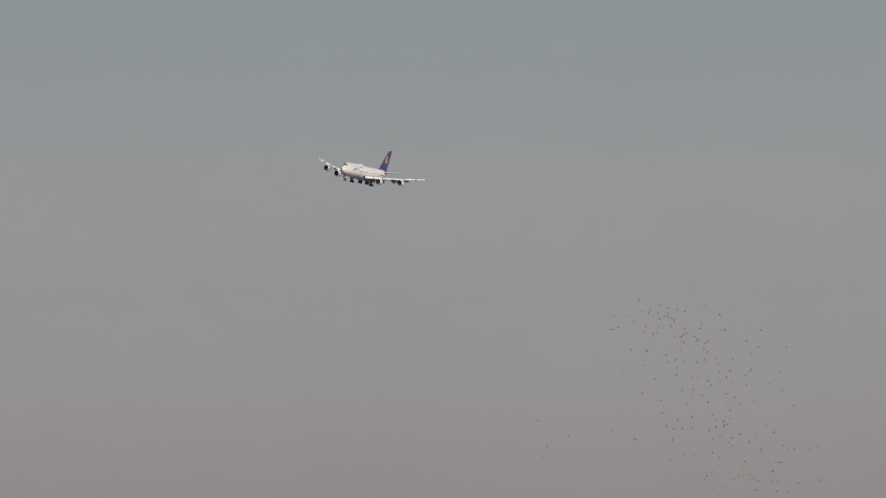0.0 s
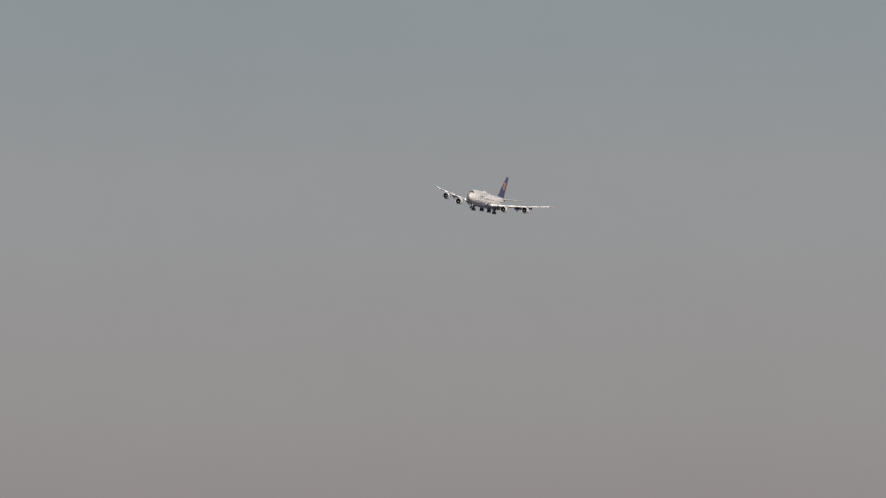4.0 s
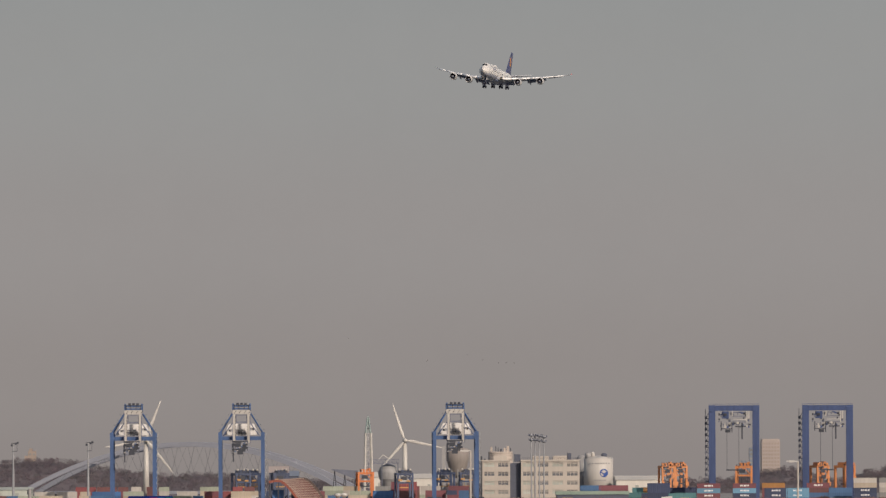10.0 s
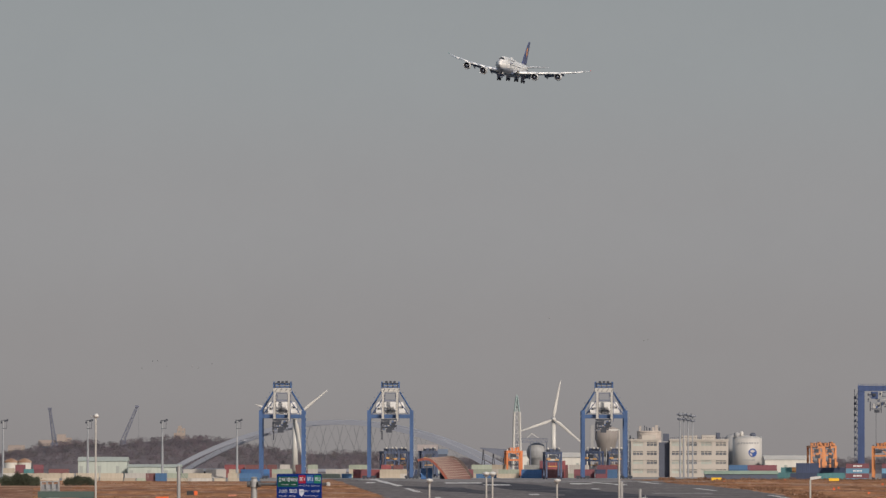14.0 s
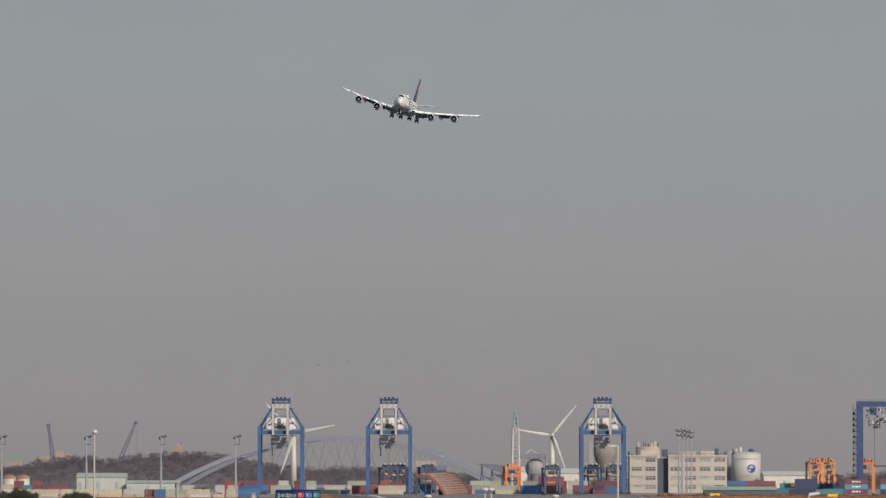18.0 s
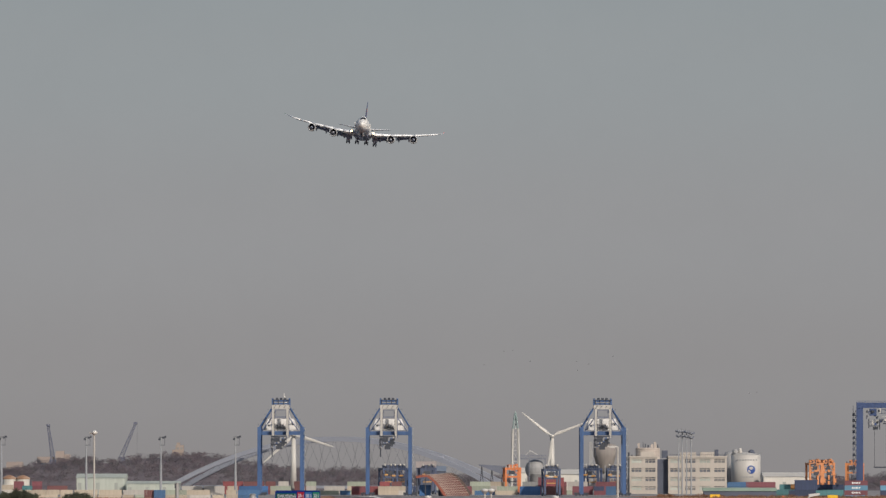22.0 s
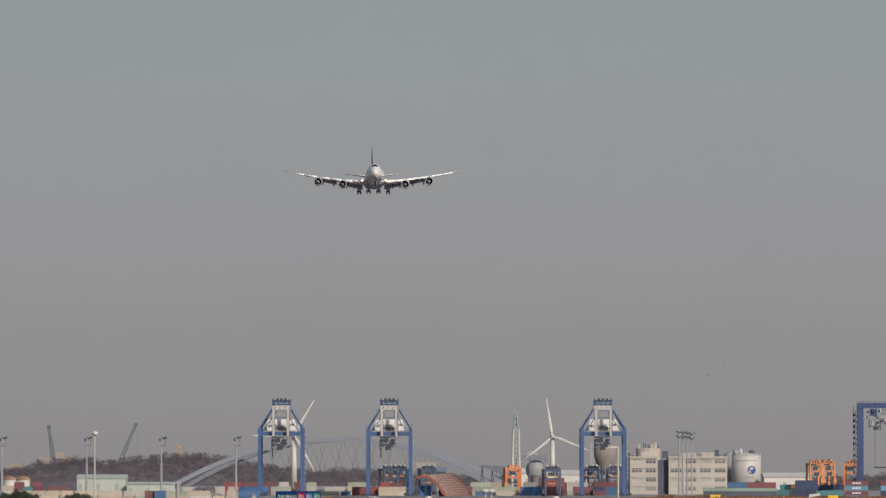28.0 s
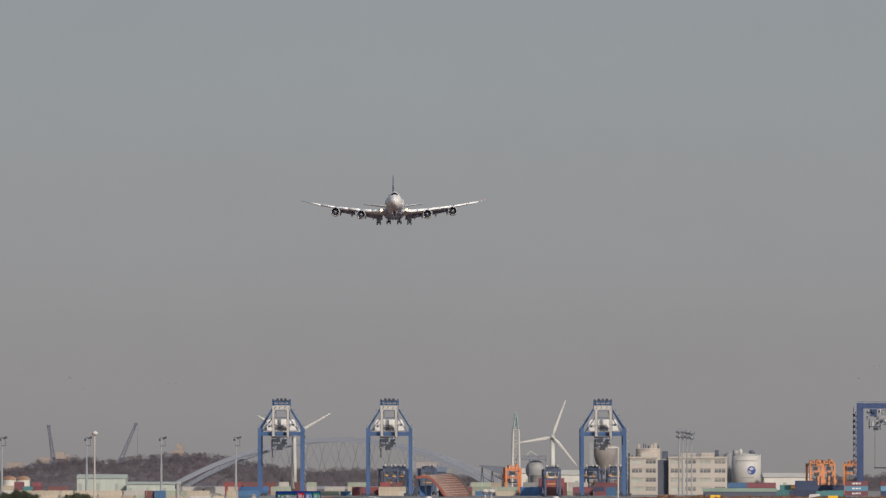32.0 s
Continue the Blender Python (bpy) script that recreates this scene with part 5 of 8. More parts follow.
# the cluster of four tall round-headed masts
for u, v in ((1202, 764), (1208.5, 764), (1216, 765), (1224, 767)):
    h = EYE + (808 - v) * 4130 / 12123.6 - QUAY
    m = thing("signal_mast", pose(lead(u) * 4130, 4130 + (u % 3), QUAY), "slim dark steel mast with ringed head beside the warehouse", "mast", "cluster of slim masts")
    bm = bmesh.new()
    tube(bm, (0, 0, 0), (0, 0, h), 0.5, 0.36, 10)
    part("pole", bm, M_MAST, m)
    for k, r in ((0.4, 1.9), (3.2, 1.5)):
        bm = bmesh.new()
        for i in range(10):
            a, b = 2 * math.pi * i / 10, 2 * math.pi * (i + 1) / 10
            beam(bm, (r * math.cos(a), r * math.sin(a), h - k), (r * math.cos(b), r * math.sin(b), h - k), 0.3)
            beam(bm, (r * math.cos(a), r * math.sin(a), h - k), (r * math.cos(a), r * math.sin(a), h - k + 1.0), 0.25)
        beam(bm, (-r, 0, h - k), (r, 0, h - k), 0.3)
        part("lamp_ring", bm, M_STAIR, m)
        bm = bmesh.new()
        vertical(bm, [(h - k - 0.5, r * 0.5), (h - k - 0.4, r * 0.8), (h - k + 0.8, r * 0.8), (h - k + 1.0, r * 0.4)], 12)
        part("lamp_drum", bm, M_MAST, m, "", True)
    bm = bmesh.new()
    beam(bm, (-0.6, 0, h), (-0.6, 0, h + 1.4), 0.15)
    part("antenna", bm, M_IRON, m)

# white lattice tower with a green pointed head
M_TEAL = mat("faded_green_steel", (0.27, 0.335, 0.325), 0.5, vary=0.15, size=3)
tower = thing("lattice_tower", pose(44.69, 4200, QUAY), "white slender lattice tower with a faded green pointed head", "tower")
zt = 42.9 - QUAY
zn = zt - 9.0


def tower_half(z):
    return 2.5 - 0.85 * z / zn


for sx in (-1, 1):
    for sy in (-1, 1):
        bm = bmesh.new()
        beam(bm, (sx * tower_half(0), sy * 2.0, 0), (sx * tower_half(zn), sy * 1.3, zn), 1.1)
        part("leg", bm, M_TURB, tower)
for k in range(6):
    za, zb = zn * k / 6, zn * (k + 1) / 6
    bm = bmesh.new()
    for sy in (-1.9, 1.9):
        beam(bm, (-tower_half(za), sy, za), (tower_half(zb), sy, zb), 0.15)
        beam(bm, (tower_half(za), sy, za), (-tower_half(zb), sy, zb), 0.15)
    beam(bm, (-tower_half(zb), -1.9, zb), (tower_half(zb), -1.9, zb), 0.26)
    part("cross_brace", bm, M_TURB, tower)
bm = bmesh.new()
for sx in (-1, 1):
    for sy in (-1, 1):
        beam(bm, (sx * 1.5, sy * 1.3, zn), (sx * 0.3, sy * 0.2, zt + 0.6), 0.7)
    for f in (0.3, 0.6):
        beam(bm, (-1.3 * (1 - f), -1.2 * (1 - f), zn + 9.6 * f), (1.3 * (1 - f), -1.2 * (1 - f), zn + 9.6 * f), 0.4)
beam(bm, (0, 0, zn), (0, 0, zt + 1.8), 0.5)
part("head", bm, M_TEAL, tower, "faded green pyramid head")

# ---- warehouse ----
M_CONC = mat("warehouse_concrete", (0.41, 0.368, 0.325), 0.8, vary=0.1, size=8, streak=0.3, bump=0.2)
M_GLASS = mat("window_glass", (0.25, 0.245, 0.24), 0.25, vary=0.3, size=3, each=0.25)
M_BLIND = mat("drawn_blinds", (0.36, 0.385, 0.35), 0.6, vary=0.2, size=2, each=0.2)
M_DIMGLASS = mat("dim_window_glass", (0.13, 0.135, 0.15), 0.25, vary=0.3, size=3, each=0.3)
# dark blue-grey for dark parts, and for shade painted into recesses and openings
M_SHADE = mat("dark_grey_and_shade", (0.085, 0.095, 0.13), 0.8, vary=0.15, size=5)
ware = thing("warehouse", pose(114.67, 4200, QUAY), "pale beige concrete four-storey harbour warehouse with ribbon windows", "building")
K = 4200 / 12123.6
WH = 16.26 - QUAY


def facade(x0, x1, bays, storeys, z0, z1, parent):
    """A front wall built of piers and storey bands round real window openings."""
    sh = (z1 - z0) / storeys
    bw = (x1 - x0) / bays
    bm = bmesh.new()
    for s in range(storeys):
        zb = z0 + s * sh
        box(bm, x0, x1, 0, 0.8, zb, zb + sh * 0.42)
        box(bm, x0, x1, 0, 0.8, zb + sh * 0.86, zb + sh)
    for b in range(bays + 1):
        x = x0 + b * bw
        w = bw * 0.13
        for s in range(storeys):
            zb = z0 + s * sh
            box(bm, max(x0, x - w), min(x1, x + w), 0.003, 0.797, zb + sh * 0.42, zb + sh * 0.86)
    wall = part("wall", bm, M_CONC, parent, "pale beige concrete front with bands and piers")
    for s in range(storeys):
        for b in range(bays):
            x = x0 + b * bw
            zb = z0 + s * sh
            bm = bmesh.new()
            box(bm, x + bw * 0.13, x + bw * 0.87, 0.45, 0.6, zb + sh * 0.42, zb + sh * 0.86)
            shut = (s * 5 + b * 3 + s) % 4 if s != 2 else 1
            win = part("window", bm, (M_BLIND, M_DIMGLASS, M_BLIND, M_GLASS)[shut], wall, "window with drawn pale blinds" if shut % 2 == 0 else "dark recessed window")
            bm = bmesh.new()
            for k in (0.13, 0.38, 0.62, 0.87):
                box(bm, x + bw * k - 0.12, x + bw * k + 0.12, 0.3, 0.44, zb + sh * 0.42, zb + sh * 0.86)
            box(bm, x + bw * 0.12, x + bw * 0.88, 0.3, 0.44, zb + sh * 0.70, zb + sh * 0.76)
            part("window_frame", bm, M_CONC, win)
    return wall


facade(0, 49 * K, 2, 4, 0, WH, ware)
facade(68.5 * K, 172 * K, 4, 4, 0, WH, ware)
bm = bmesh.new()
box(bm, 0.1, 49 * K - 0.1, 0.85, 30, 0, WH - 0.2)
box(bm, 68.5 * K + 0.1, 172 * K - 0.1, 0.85, 30, 0, WH - 0.2)
part("block", bm, M_CONC, ware)
bm = bmesh.new()
box(bm, 49 * K - 0.1, 68.5 * K + 0.1, 5, 29, 0, WH - 1)
part("stairwell", bm, M_SHADE, ware, "recessed stairwell bay, painted dark for its shade")
for x0, x1, z in ((-0.6, 49.8 * K, WH), (68 * K, 173 * K, WH)):
    bm = bmesh.new()
    box(bm, x0, x1, -0.5, 30.5, z, z + 1.0)
    part("parapet", bm, M_CONC, ware)
for x0, x1, z1, mm in ((58, 68, 3.4, M_SHADE), (20, 44, 2.6, M_CONC), (90, 118, 2.2, M_CONC), (126, 150, 2.4, M_CONC), (152, 158, 4.0, M_SHADE)):
    bm = bmesh.new()
    box(bm, x0 * K, x1 * K, 6, 14, WH - 0.2 if 49 < x0 < 68 else WH + 1.0, WH + 1 + z1)
    part("roof_hut", bm, mm, ware)
bm = bmesh.new()
for k in range(30):
    x = (70 + 3.4 * k) * K
    beam(bm, (x, 0, WH + 1), (x, 0, WH + 2.1), 0.12)
beam(bm, (70 * K, 0, WH + 2.1), (169 * K, 0, WH + 2.1), 0.14)
part("roof_rail", bm, M_IRON, ware)

# ---- tanks, silos, hoppers ----
M_TANK = mat("tank_white", (0.46, 0.435, 0.405), 0.5, vary=0.07, size=6, streak=0.25)
M_SILO = mat("silo_concrete", (0.42, 0.36, 0.315), 0.75, vary=0.12, size=6, streak=0.3)
M_HOPPER = mat("dull_beige_steel", (0.235, 0.208, 0.19), 0.7, vary=0.15, size=6, streak=0.3)
M_STEELGREY = mat("grey_tank", (0.28, 0.275, 0.275), 0.6, vary=0.15, size=6, streak=0.3)
M_LOGO = mat("emblem_blue", (0.03, 0.08, 0.30), 0.5, vary=0.08, size=3)


K = 4260 / 12123.6
tank = thing("storage_tank", pose(189.04, 4270, QUAY), "large round white storage tank with blue emblem", "tank")
zt = 17.65 - QUAY
bm = bmesh.new()
vertical(bm, [(0, 9.15), (zt, 9.15), (zt + 1.2, 6.5), (zt + 2.0, 1.0)], 40)
part("shell", bm, M_TANK, tank, "white painted tank shell", True)
bm = bmesh.new()
for i in range(28):
    a, b = 2 * math.pi * i / 28, 2 * math.pi * (i + 1) / 28
    beam(bm, (9 * math.cos(a), 9 * math.sin(a), zt + 1.1), (9 * math.cos(b), 9 * math.sin(b), zt + 1.1), 0.2)
    beam(bm, (9 * math.cos(a), 9 * math.sin(a), zt), (9 * math.cos(a), 9 * math.sin(a), zt + 1.1), 0.15)
part("roof_rail", bm, M_GREY, tank)
for x, r, h, mm in ((-6.6, 1.9, 4.0, M_STEELGREY), (3.4, 1.9, 3.6, M_SHADE), (-3.6, 1.2, 4.6, M_TANK)):
    bm = bmesh.new()
    vertical(bm, [(zt + 0.2, r), (zt + h - 1, r), (zt + h - 0.2, r * 0.7), (zt + h, 0.2)], 18, (x, -2))
    part("roof_dome", bm, mm, tank, "", True)
# emblem: a round blue field with a pale lozenge, and a plain bar of lettering above and below
ze = 8.87 - QUAY
bm = bmesh.new()
tube(bm, (2.9, -9.2, ze), (2.9, -8.3, ze), 2.6, 2.6, 24)
emb = part("emblem", bm, M_LOGO, tank, "round dark blue emblem")
bm = bmesh.new()
hexa(bm, [(2.9, -9.3, ze - 0.2), (4.6, -9.3, ze + 0.9), (2.9, -9.3, ze + 2.0), (1.2, -9.3, ze + 0.9), (2.9, -9.15, ze - 0.2), (4.6, -9.15, ze + 0.9), (2.9, -9.15, ze + 2.0), (1.2, -9.15, ze + 0.9)])
hexa(bm, [(1.0, -9.3, ze - 1.2), (2.6, -9.3, ze - 2.2), (2.6, -9.3, ze - 0.9), (1.0, -9.3, ze + 0.1), (1.0, -9.15, ze - 1.2), (2.6, -9.15, ze - 2.2), (2.6, -9.15, ze - 0.9), (1.0, -9.15, ze + 0.1)])
part("emblem_mark", bm, M_TANK, emb)
for z, w in ((14.84 - QUAY, 6.0), (4.3 - QUAY, 3.6)):
    bm = bmesh.new()
    for k in range(8):
        x = 0.6 - w + k * w * 0.27
        y = -math.sqrt(9.15 ** 2 - x * x)
        box(bm, x - w * 0.1, x + w * 0.1, y - 0.12, y + 0.3, z - 0.45, z + 0.45)
    part("lettering_bar", bm, M_STEELGREY, tank, "row of plain grey bars")
side = thing("side_tank", pose(180.82, 4296, QUAY), "grey steel side tank beside the white tank", "tank")
bm = bmesh.new()
vertical(bm, [(0, 4.6), (zt + 0.5, 4.6), (zt + 2.2, 3.0), (zt + 2.6, 0.4)], 26)
part("shell", bm, M_STEELGREY, side, "", True)

silo = thing("silo", pose(129.7, 4330, QUAY), "round beige concrete silo behind the warehouse", "silo")
zs = 21.22 - QUAY
bm = bmesh.new()
vertical(bm, [(0, 7.7), (zs + 0.9, 7.7), (zs + 1.3, 6.9)], 32)
part("shell", bm, M_SILO, silo, "", True)
for z in (-3.6, -1.4, 0.3):
    bm = bmesh.new()
    vertical(bm, [(zs + z, 7.6), (zs + z, 7.9), (zs + z + 0.35, 7.9), (zs + z + 0.35, 7.6)], 32)
    part("hoop", bm, M_SILO, silo)
for x, w, h in ((-5.8, 1.2, 4.2), (4.6, 1.6, 4.8), (2.6, 1.3, 3.6), (0.2, 1.0, 3.0), (-3, 0.4, 4.6), (-1.6, 0.5, 3.8), (6.3, 0.5, 3.4)):
    bm = bmesh.new()
    box(bm, x - w / 2, x + w / 2, -3, -1.5, zs + 0.8, zs + h)
    part("roof_hut", bm, M_SILO if w > 1 else M_IRON, silo)
pipes = thing("pipe_rack", pose(116.38, 4260, QUAY), "dark steel pipe rack with upright stacks beside the silo", "pipe rack")
for k, (x, h) in enumerate(((-2.4, 23), (-0.6, 25.5), (1.4, 24), (3.2, 22))):
    bm = bmesh.new()
    tube(bm, (x, 0, 0), (x, 0, h), 0.55, 0.5, 10)
    part("stack", bm, M_IRON, pipes)
bm = bmesh.new()
for z in (6, 12, 18, 21):
    box(bm, -3, 4, -1, 1, z, z + 0.4)
part("platform", bm, M_IRON, pipes)

hop = thing("hopper_silo", pose(98.82, 4170, QUAY), "large pale conical hopper silo on steel legs", "silo")
h0, h1, h2 = 7.01 - QUAY, 15.93 - QUAY, 23.82 - QUAY
bm = bmesh.new()
vertical(bm, [(h0 - 0.6, 3.4), (h0 + 0.4, 4.2), (h1, 6.4), (h1 + 1.4, 6.9), (h2, 6.9), (h2 + 1.3, 3.0)], 32)
part("shell", bm, M_HOPPER, hop, "", True)
for a in range(8):
    bm = bmesh.new()
    beam(bm, (5.0 * math.cos(a * math.pi / 4), 5.0 * math.sin(a * math.pi / 4), 0), (5.0 * math.cos(a * math.pi / 4), 5.0 * math.sin(a * math.pi / 4), h1), 0.6)
    part("leg", bm, M_STEELGREY, hop)
bm = bmesh.new()
box(bm, -9.6, -7.4, -2, 2, 0, h2 + 2)
part("stair_tower", bm, M_STEELGREY, hop)

egg = thing("digester_tank", pose(lead(948.5) * 4330, 4330, QUAY), "round grey banded tank under a broad truss deck", "tank")
ec, er = EYE + (808 - 832) * 4330 / 12123.6 - QUAY, 6.5
bm = bmesh.new()
vertical(bm, [(0, 3.2), (ec - er * 0.8, er * 0.6)] + [(ec + er * math.sin(radians(a)), er * math.cos(radians(a)) + 0.02) for a in range(-45, 91, 15)], 30)
part("shell", bm, M_STEELGREY, egg, "grey steel shell", True)
for a in (-25, 5, 35):
    bm = bmesh.new()
    zz, rr = ec + er * math.sin(radians(a)), er * math.cos(radians(a))
    vertical(bm, [(zz - 0.25, rr - 0.2), (zz - 0.25, rr + 0.18), (zz + 0.25, rr + 0.18), (zz + 0.25, rr - 0.2)], 30)
    part("band", bm, M_STEELGREY, egg)
d0, d1, zd = lead(912) * 4330 - lead(948.5) * 4330, lead(967) * 4330 - lead(948.5) * 4330, EYE + (808 - 814) * 4330 / 12123.6 - QUAY
bm = bmesh.new()
box(bm, d0, d1, -6.6, -4.2, zd, zd + 0.5)
beam(bm, (d0, -6.5, zd + 2.6), (d1, -6.5, zd + 2.6), 0.3)
for k in range(15):
    x = d0 + (d1 - d0) * k / 14
    beam(bm, (x, -6.5, zd + 0.5), (x, -6.5, zd + 2.6), 0.24)
    if k < 14:
        beam(bm, (x, -6.5, zd + (0.5 if k % 2 else 2.6)), (x + (d1 - d0) / 14, -6.5, zd + (2.6 if k % 2 else 0.5)), 0.2)
part("truss_deck", bm, M_STAIR, egg, "dark grey truss walkway")
for x in (d0 + 0.6, d0 + 9.0, d1 - 0.6):
    bm = bmesh.new()
    beam(bm, (x, -5.6, 0), (x, -5.6, zd), 0.55)
    part("leg", bm, M_STAIR, egg)
bm = bmesh.new()
for p, q in (((-6.2, zd + 2.6), (-3.4, zd + 5.6)), ((-3.4, zd + 5.6), (1.4, zd + 2.6))):
    beam(bm, (p[0], -5.4, p[1]), (q[0], -5.4, q[1]), 0.35)
part("hoist_frame", bm, M_TURB, egg, "pale gable-shaped hoist frame")

# ---- low sheds and far buildings ----
M_RUST = mat("rusty_orange_roof", (0.34, 0.17, 0.085), 0.8, vary=0.3, size=2, second=(0.52, 0.40, 0.31))
M_PALEGREEN = mat("pale_green_sheet", (0.385, 0.41, 0.365), 0.6, vary=0.14, size=5, streak=0.3)
M_MINT = mat("faded_green_roof", (0.24, 0.30, 0.235), 0.6, vary=0.2, size=3, streak=0.3)
M_ROOFWHITE = mat("white_sheet_roof", (0.56, 0.53, 0.48), 0.6, vary=0.08, size=6, streak=0.2)
M_BEIGE = mat("beige_plaster", (0.30, 0.245, 0.21), 0.75, vary=0.1, size=5)
M_TOWERPINK = mat("tower_cladding", (0.36, 0.305, 0.28), 0.6, vary=0.08, size=8)
M_TOWERGLASS = mat("tower_windows", (0.30, 0.25, 0.225), 0.4, vary=0.1, size=4)
# blue-grey of the distant blocks has the haze mixed into it
M_HAZEBLOCK = mat("hazy_blue_block", (0.17, 0.20, 0.25), 0.4, vary=0.1, size=8)


M_SHUTTER = mat("pale_roller_shutter", (0.30, 0.315, 0.29), 0.5, vary=0.12, size=2, streak=0.2)


def shed(name, u0, u1, vt, d, depth, wall, roof, label, category="building", ribs=10, eave=0.8, shade=False):
    """A long low shed with upright wall ribs, a door row and a pitched sheet roof."""
    x0, x1 = lead(u0) * d, lead(u1) * d
    h = EYE + (808 - vt) * d / 12123.6 - QUAY
    top = thing(name, pose(x0, d, QUAY), label, category)
    L = x1 - x0
    bm = bmesh.new()
    box(bm, 0, L, 0, depth, 0, h * eave)
    body = part("wall", bm, wall, top)
    bm = bmesh.new()
    hexa(bm, [(-0.4, -0.6, h * eave), (L + 0.4, -0.6, h * eave), (L + 0.4, depth + 0.6, h * eave), (-0.4, depth + 0.6, h * eave),
              (-0.4, depth * 0.4, h), (L + 0.4, depth * 0.4, h), (L + 0.4, depth * 0.6, h), (-0.4, depth * 0.6, h)])
    part("roof", bm, roof, top)
    for k in range(ribs):
        x = L * (k + 0.5) / ribs
        bm = bmesh.new()
        box(bm, x - L / ribs * 0.28, x + L / ribs * 0.28, -0.14, 0.06, h * 0.08, h * eave * 0.7)
        part("shutter", bm, M_SHADE if shade else (M_SHUTTER if k % 3 == 0 else wall), body)
    return top


shed("shed", 137, 223, 840, 4140, 30, M_PALEGREEN, M_PALEGREEN, "pale green sheet-metal harbour shed", ribs=8)
shed("shed", 226, 318, 853, 4120, 24, M_PALEGREEN, M_PALEGREEN, "low pale green sheet-metal shed", ribs=9)
shed("shed", 964, 1042, 832, 4240, 34, M_ROOFWHITE, M_ROOFWHITE, "long white flat shed behind the yard cranes", ribs=9)
shed("shed", 917, 934, 829, 4400, 24, M_ROOFWHITE, M_ROOFWHITE, "small cream shed beside a tank", ribs=4)
shed("shed", 67, 97, 810, 4886, 16, M_HAZEBLOCK, M_BEIGE, "low hazy grey far building", ribs=3)
shed("shed", 112, 124, 806, 4888, 12, M_BEIGE, M_BEIGE, "small low beige far building", ribs=2)
shed("shed", 772, 790, 826, 4350, 14, M_SHADE, M_HAZEBLOCK, "low dark blue-grey block beside the terminal building", ribs=3)
shed("shed", 1352, 1436, 837, 4220, 40, M_ROOFWHITE, M_ROOFWHITE, "long white shed with shallow roof", ribs=8)
shed("shed", 738, 772, 818, 4330, 20, M_SHADE, M_TOWERPINK, "dark blue-grey terminal building with a pale roof", ribs=5, shade=True)
# dark wall and shutters paint the shade under the open shed's roof
shed("shed", 1246, 1374, 864, 3640, 10, M_SHADE, M_MINT, "low open shed with pale green roof", ribs=12, eave=0.72, shade=True)
shed("shed", 100, 113, 800, 4884, 14, M_BEIGE, M_BEIGE, "small beige far building", ribs=2)
shed("shed", 13, 40, 819, 4880, 16, M_BEIGE, M_BEIGE, "small pinkish far building", ribs=3)

for u in (17, 41):
    t2 = thing("dome_tank", pose(lead(u) * 4130, 4135, QUAY), "short white round tank with a rusty orange roof", "tank", "white tanks with rusty roofs")
    h = 3.67 - QUAY
    bm = bmesh.new()
    vertical(bm, [(0, 4.1), (h - 0.6, 4.1)], 24)
    part("shell", bm, M_ROOFWHITE, t2)
    bm = bmesh.new()
    vertical(bm, [(h - 0.65, 3.9), (h - 0.65, 4.4), (h + 0.2, 4.4), (h + 1.5, 1.8), (h + 1.9, 0.3)], 24)
    part("roof", bm, M_RUST, t2, "rust-stained orange cone roof")

house = thing("hilltop_building", pose(-186.88, 4800, 20.07 - 3), "small beige building on top of the wooded hill", "building")
for x0, x1, z0, z1 in ((0, 5.6, 0, 7.6), (0.8, 3.0, 7.6, 9.4), (-2.4, 0, 0, 4.4)):
    bm = bmesh.new()
    box(bm, x0, x1, 0, 6, z0, z1)
    part("block", bm, M_BEIGE, house)
for k in range(2):
    bm = bmesh.new()
    box(bm, 0.8 + 2.6 * k, 2.2 + 2.6 * k, -0.06, 0.06, 4.6, 6.0)
    part("window", bm, M_GLASS, house)

tower2 = thing("tower_block", pose(333.84, 4900, QUAY), "tall pale pinkish tower block far behind the trees", "building")
hh = 31.45 - QUAY
bm = bmesh.new()
box(bm, 0, 13.2, 0, 13, 0, hh - 1.2)
wall = part("wall", bm, M_TOWERPINK, tower2)
bm = bmesh.new()
box(bm, 0.6, 12.6, 0.6, 12, hh - 1.2, hh)
part("roof", bm, M_TOWERPINK, tower2)
for s in range(11):
    for b in range(6):
        bm = bmesh.new()
        box(bm, 0.6 + 2.1 * b, 2.1 + 2.1 * b, -0.05, 0.05, hh - 4 - 2.6 * s, hh - 2.6 - 2.6 * s)
        part("window", bm, M_TOWERGLASS, wall)
for u0, u1, v in ((1588, 1598, 788), (1574, 1583, 811)):
    tb = thing("far_block", pose(lead(u0) * 4900, 4900, QUAY), "hazy blue-grey far office block", "building", "far office blocks")
    x1 = lead(u1) * 4900 - lead(u0) * 4900
    h = EYE + (808 - v) * 4900 / 12123.6 - QUAY
    bm = bmesh.new()
    box(bm, 0, x1, 0, 6, 0, h)
    w3 = part("wall", bm, M_HAZEBLOCK, tb)
    for s in range(4):
        bm = bmesh.new()
        box(bm, 0.3, x1 - 0.3, -0.05, 0.05, h - 2.4 - 3 * s, h - 1.2 - 3 * s)
        part("window_band", bm, M_GLASS, w3)

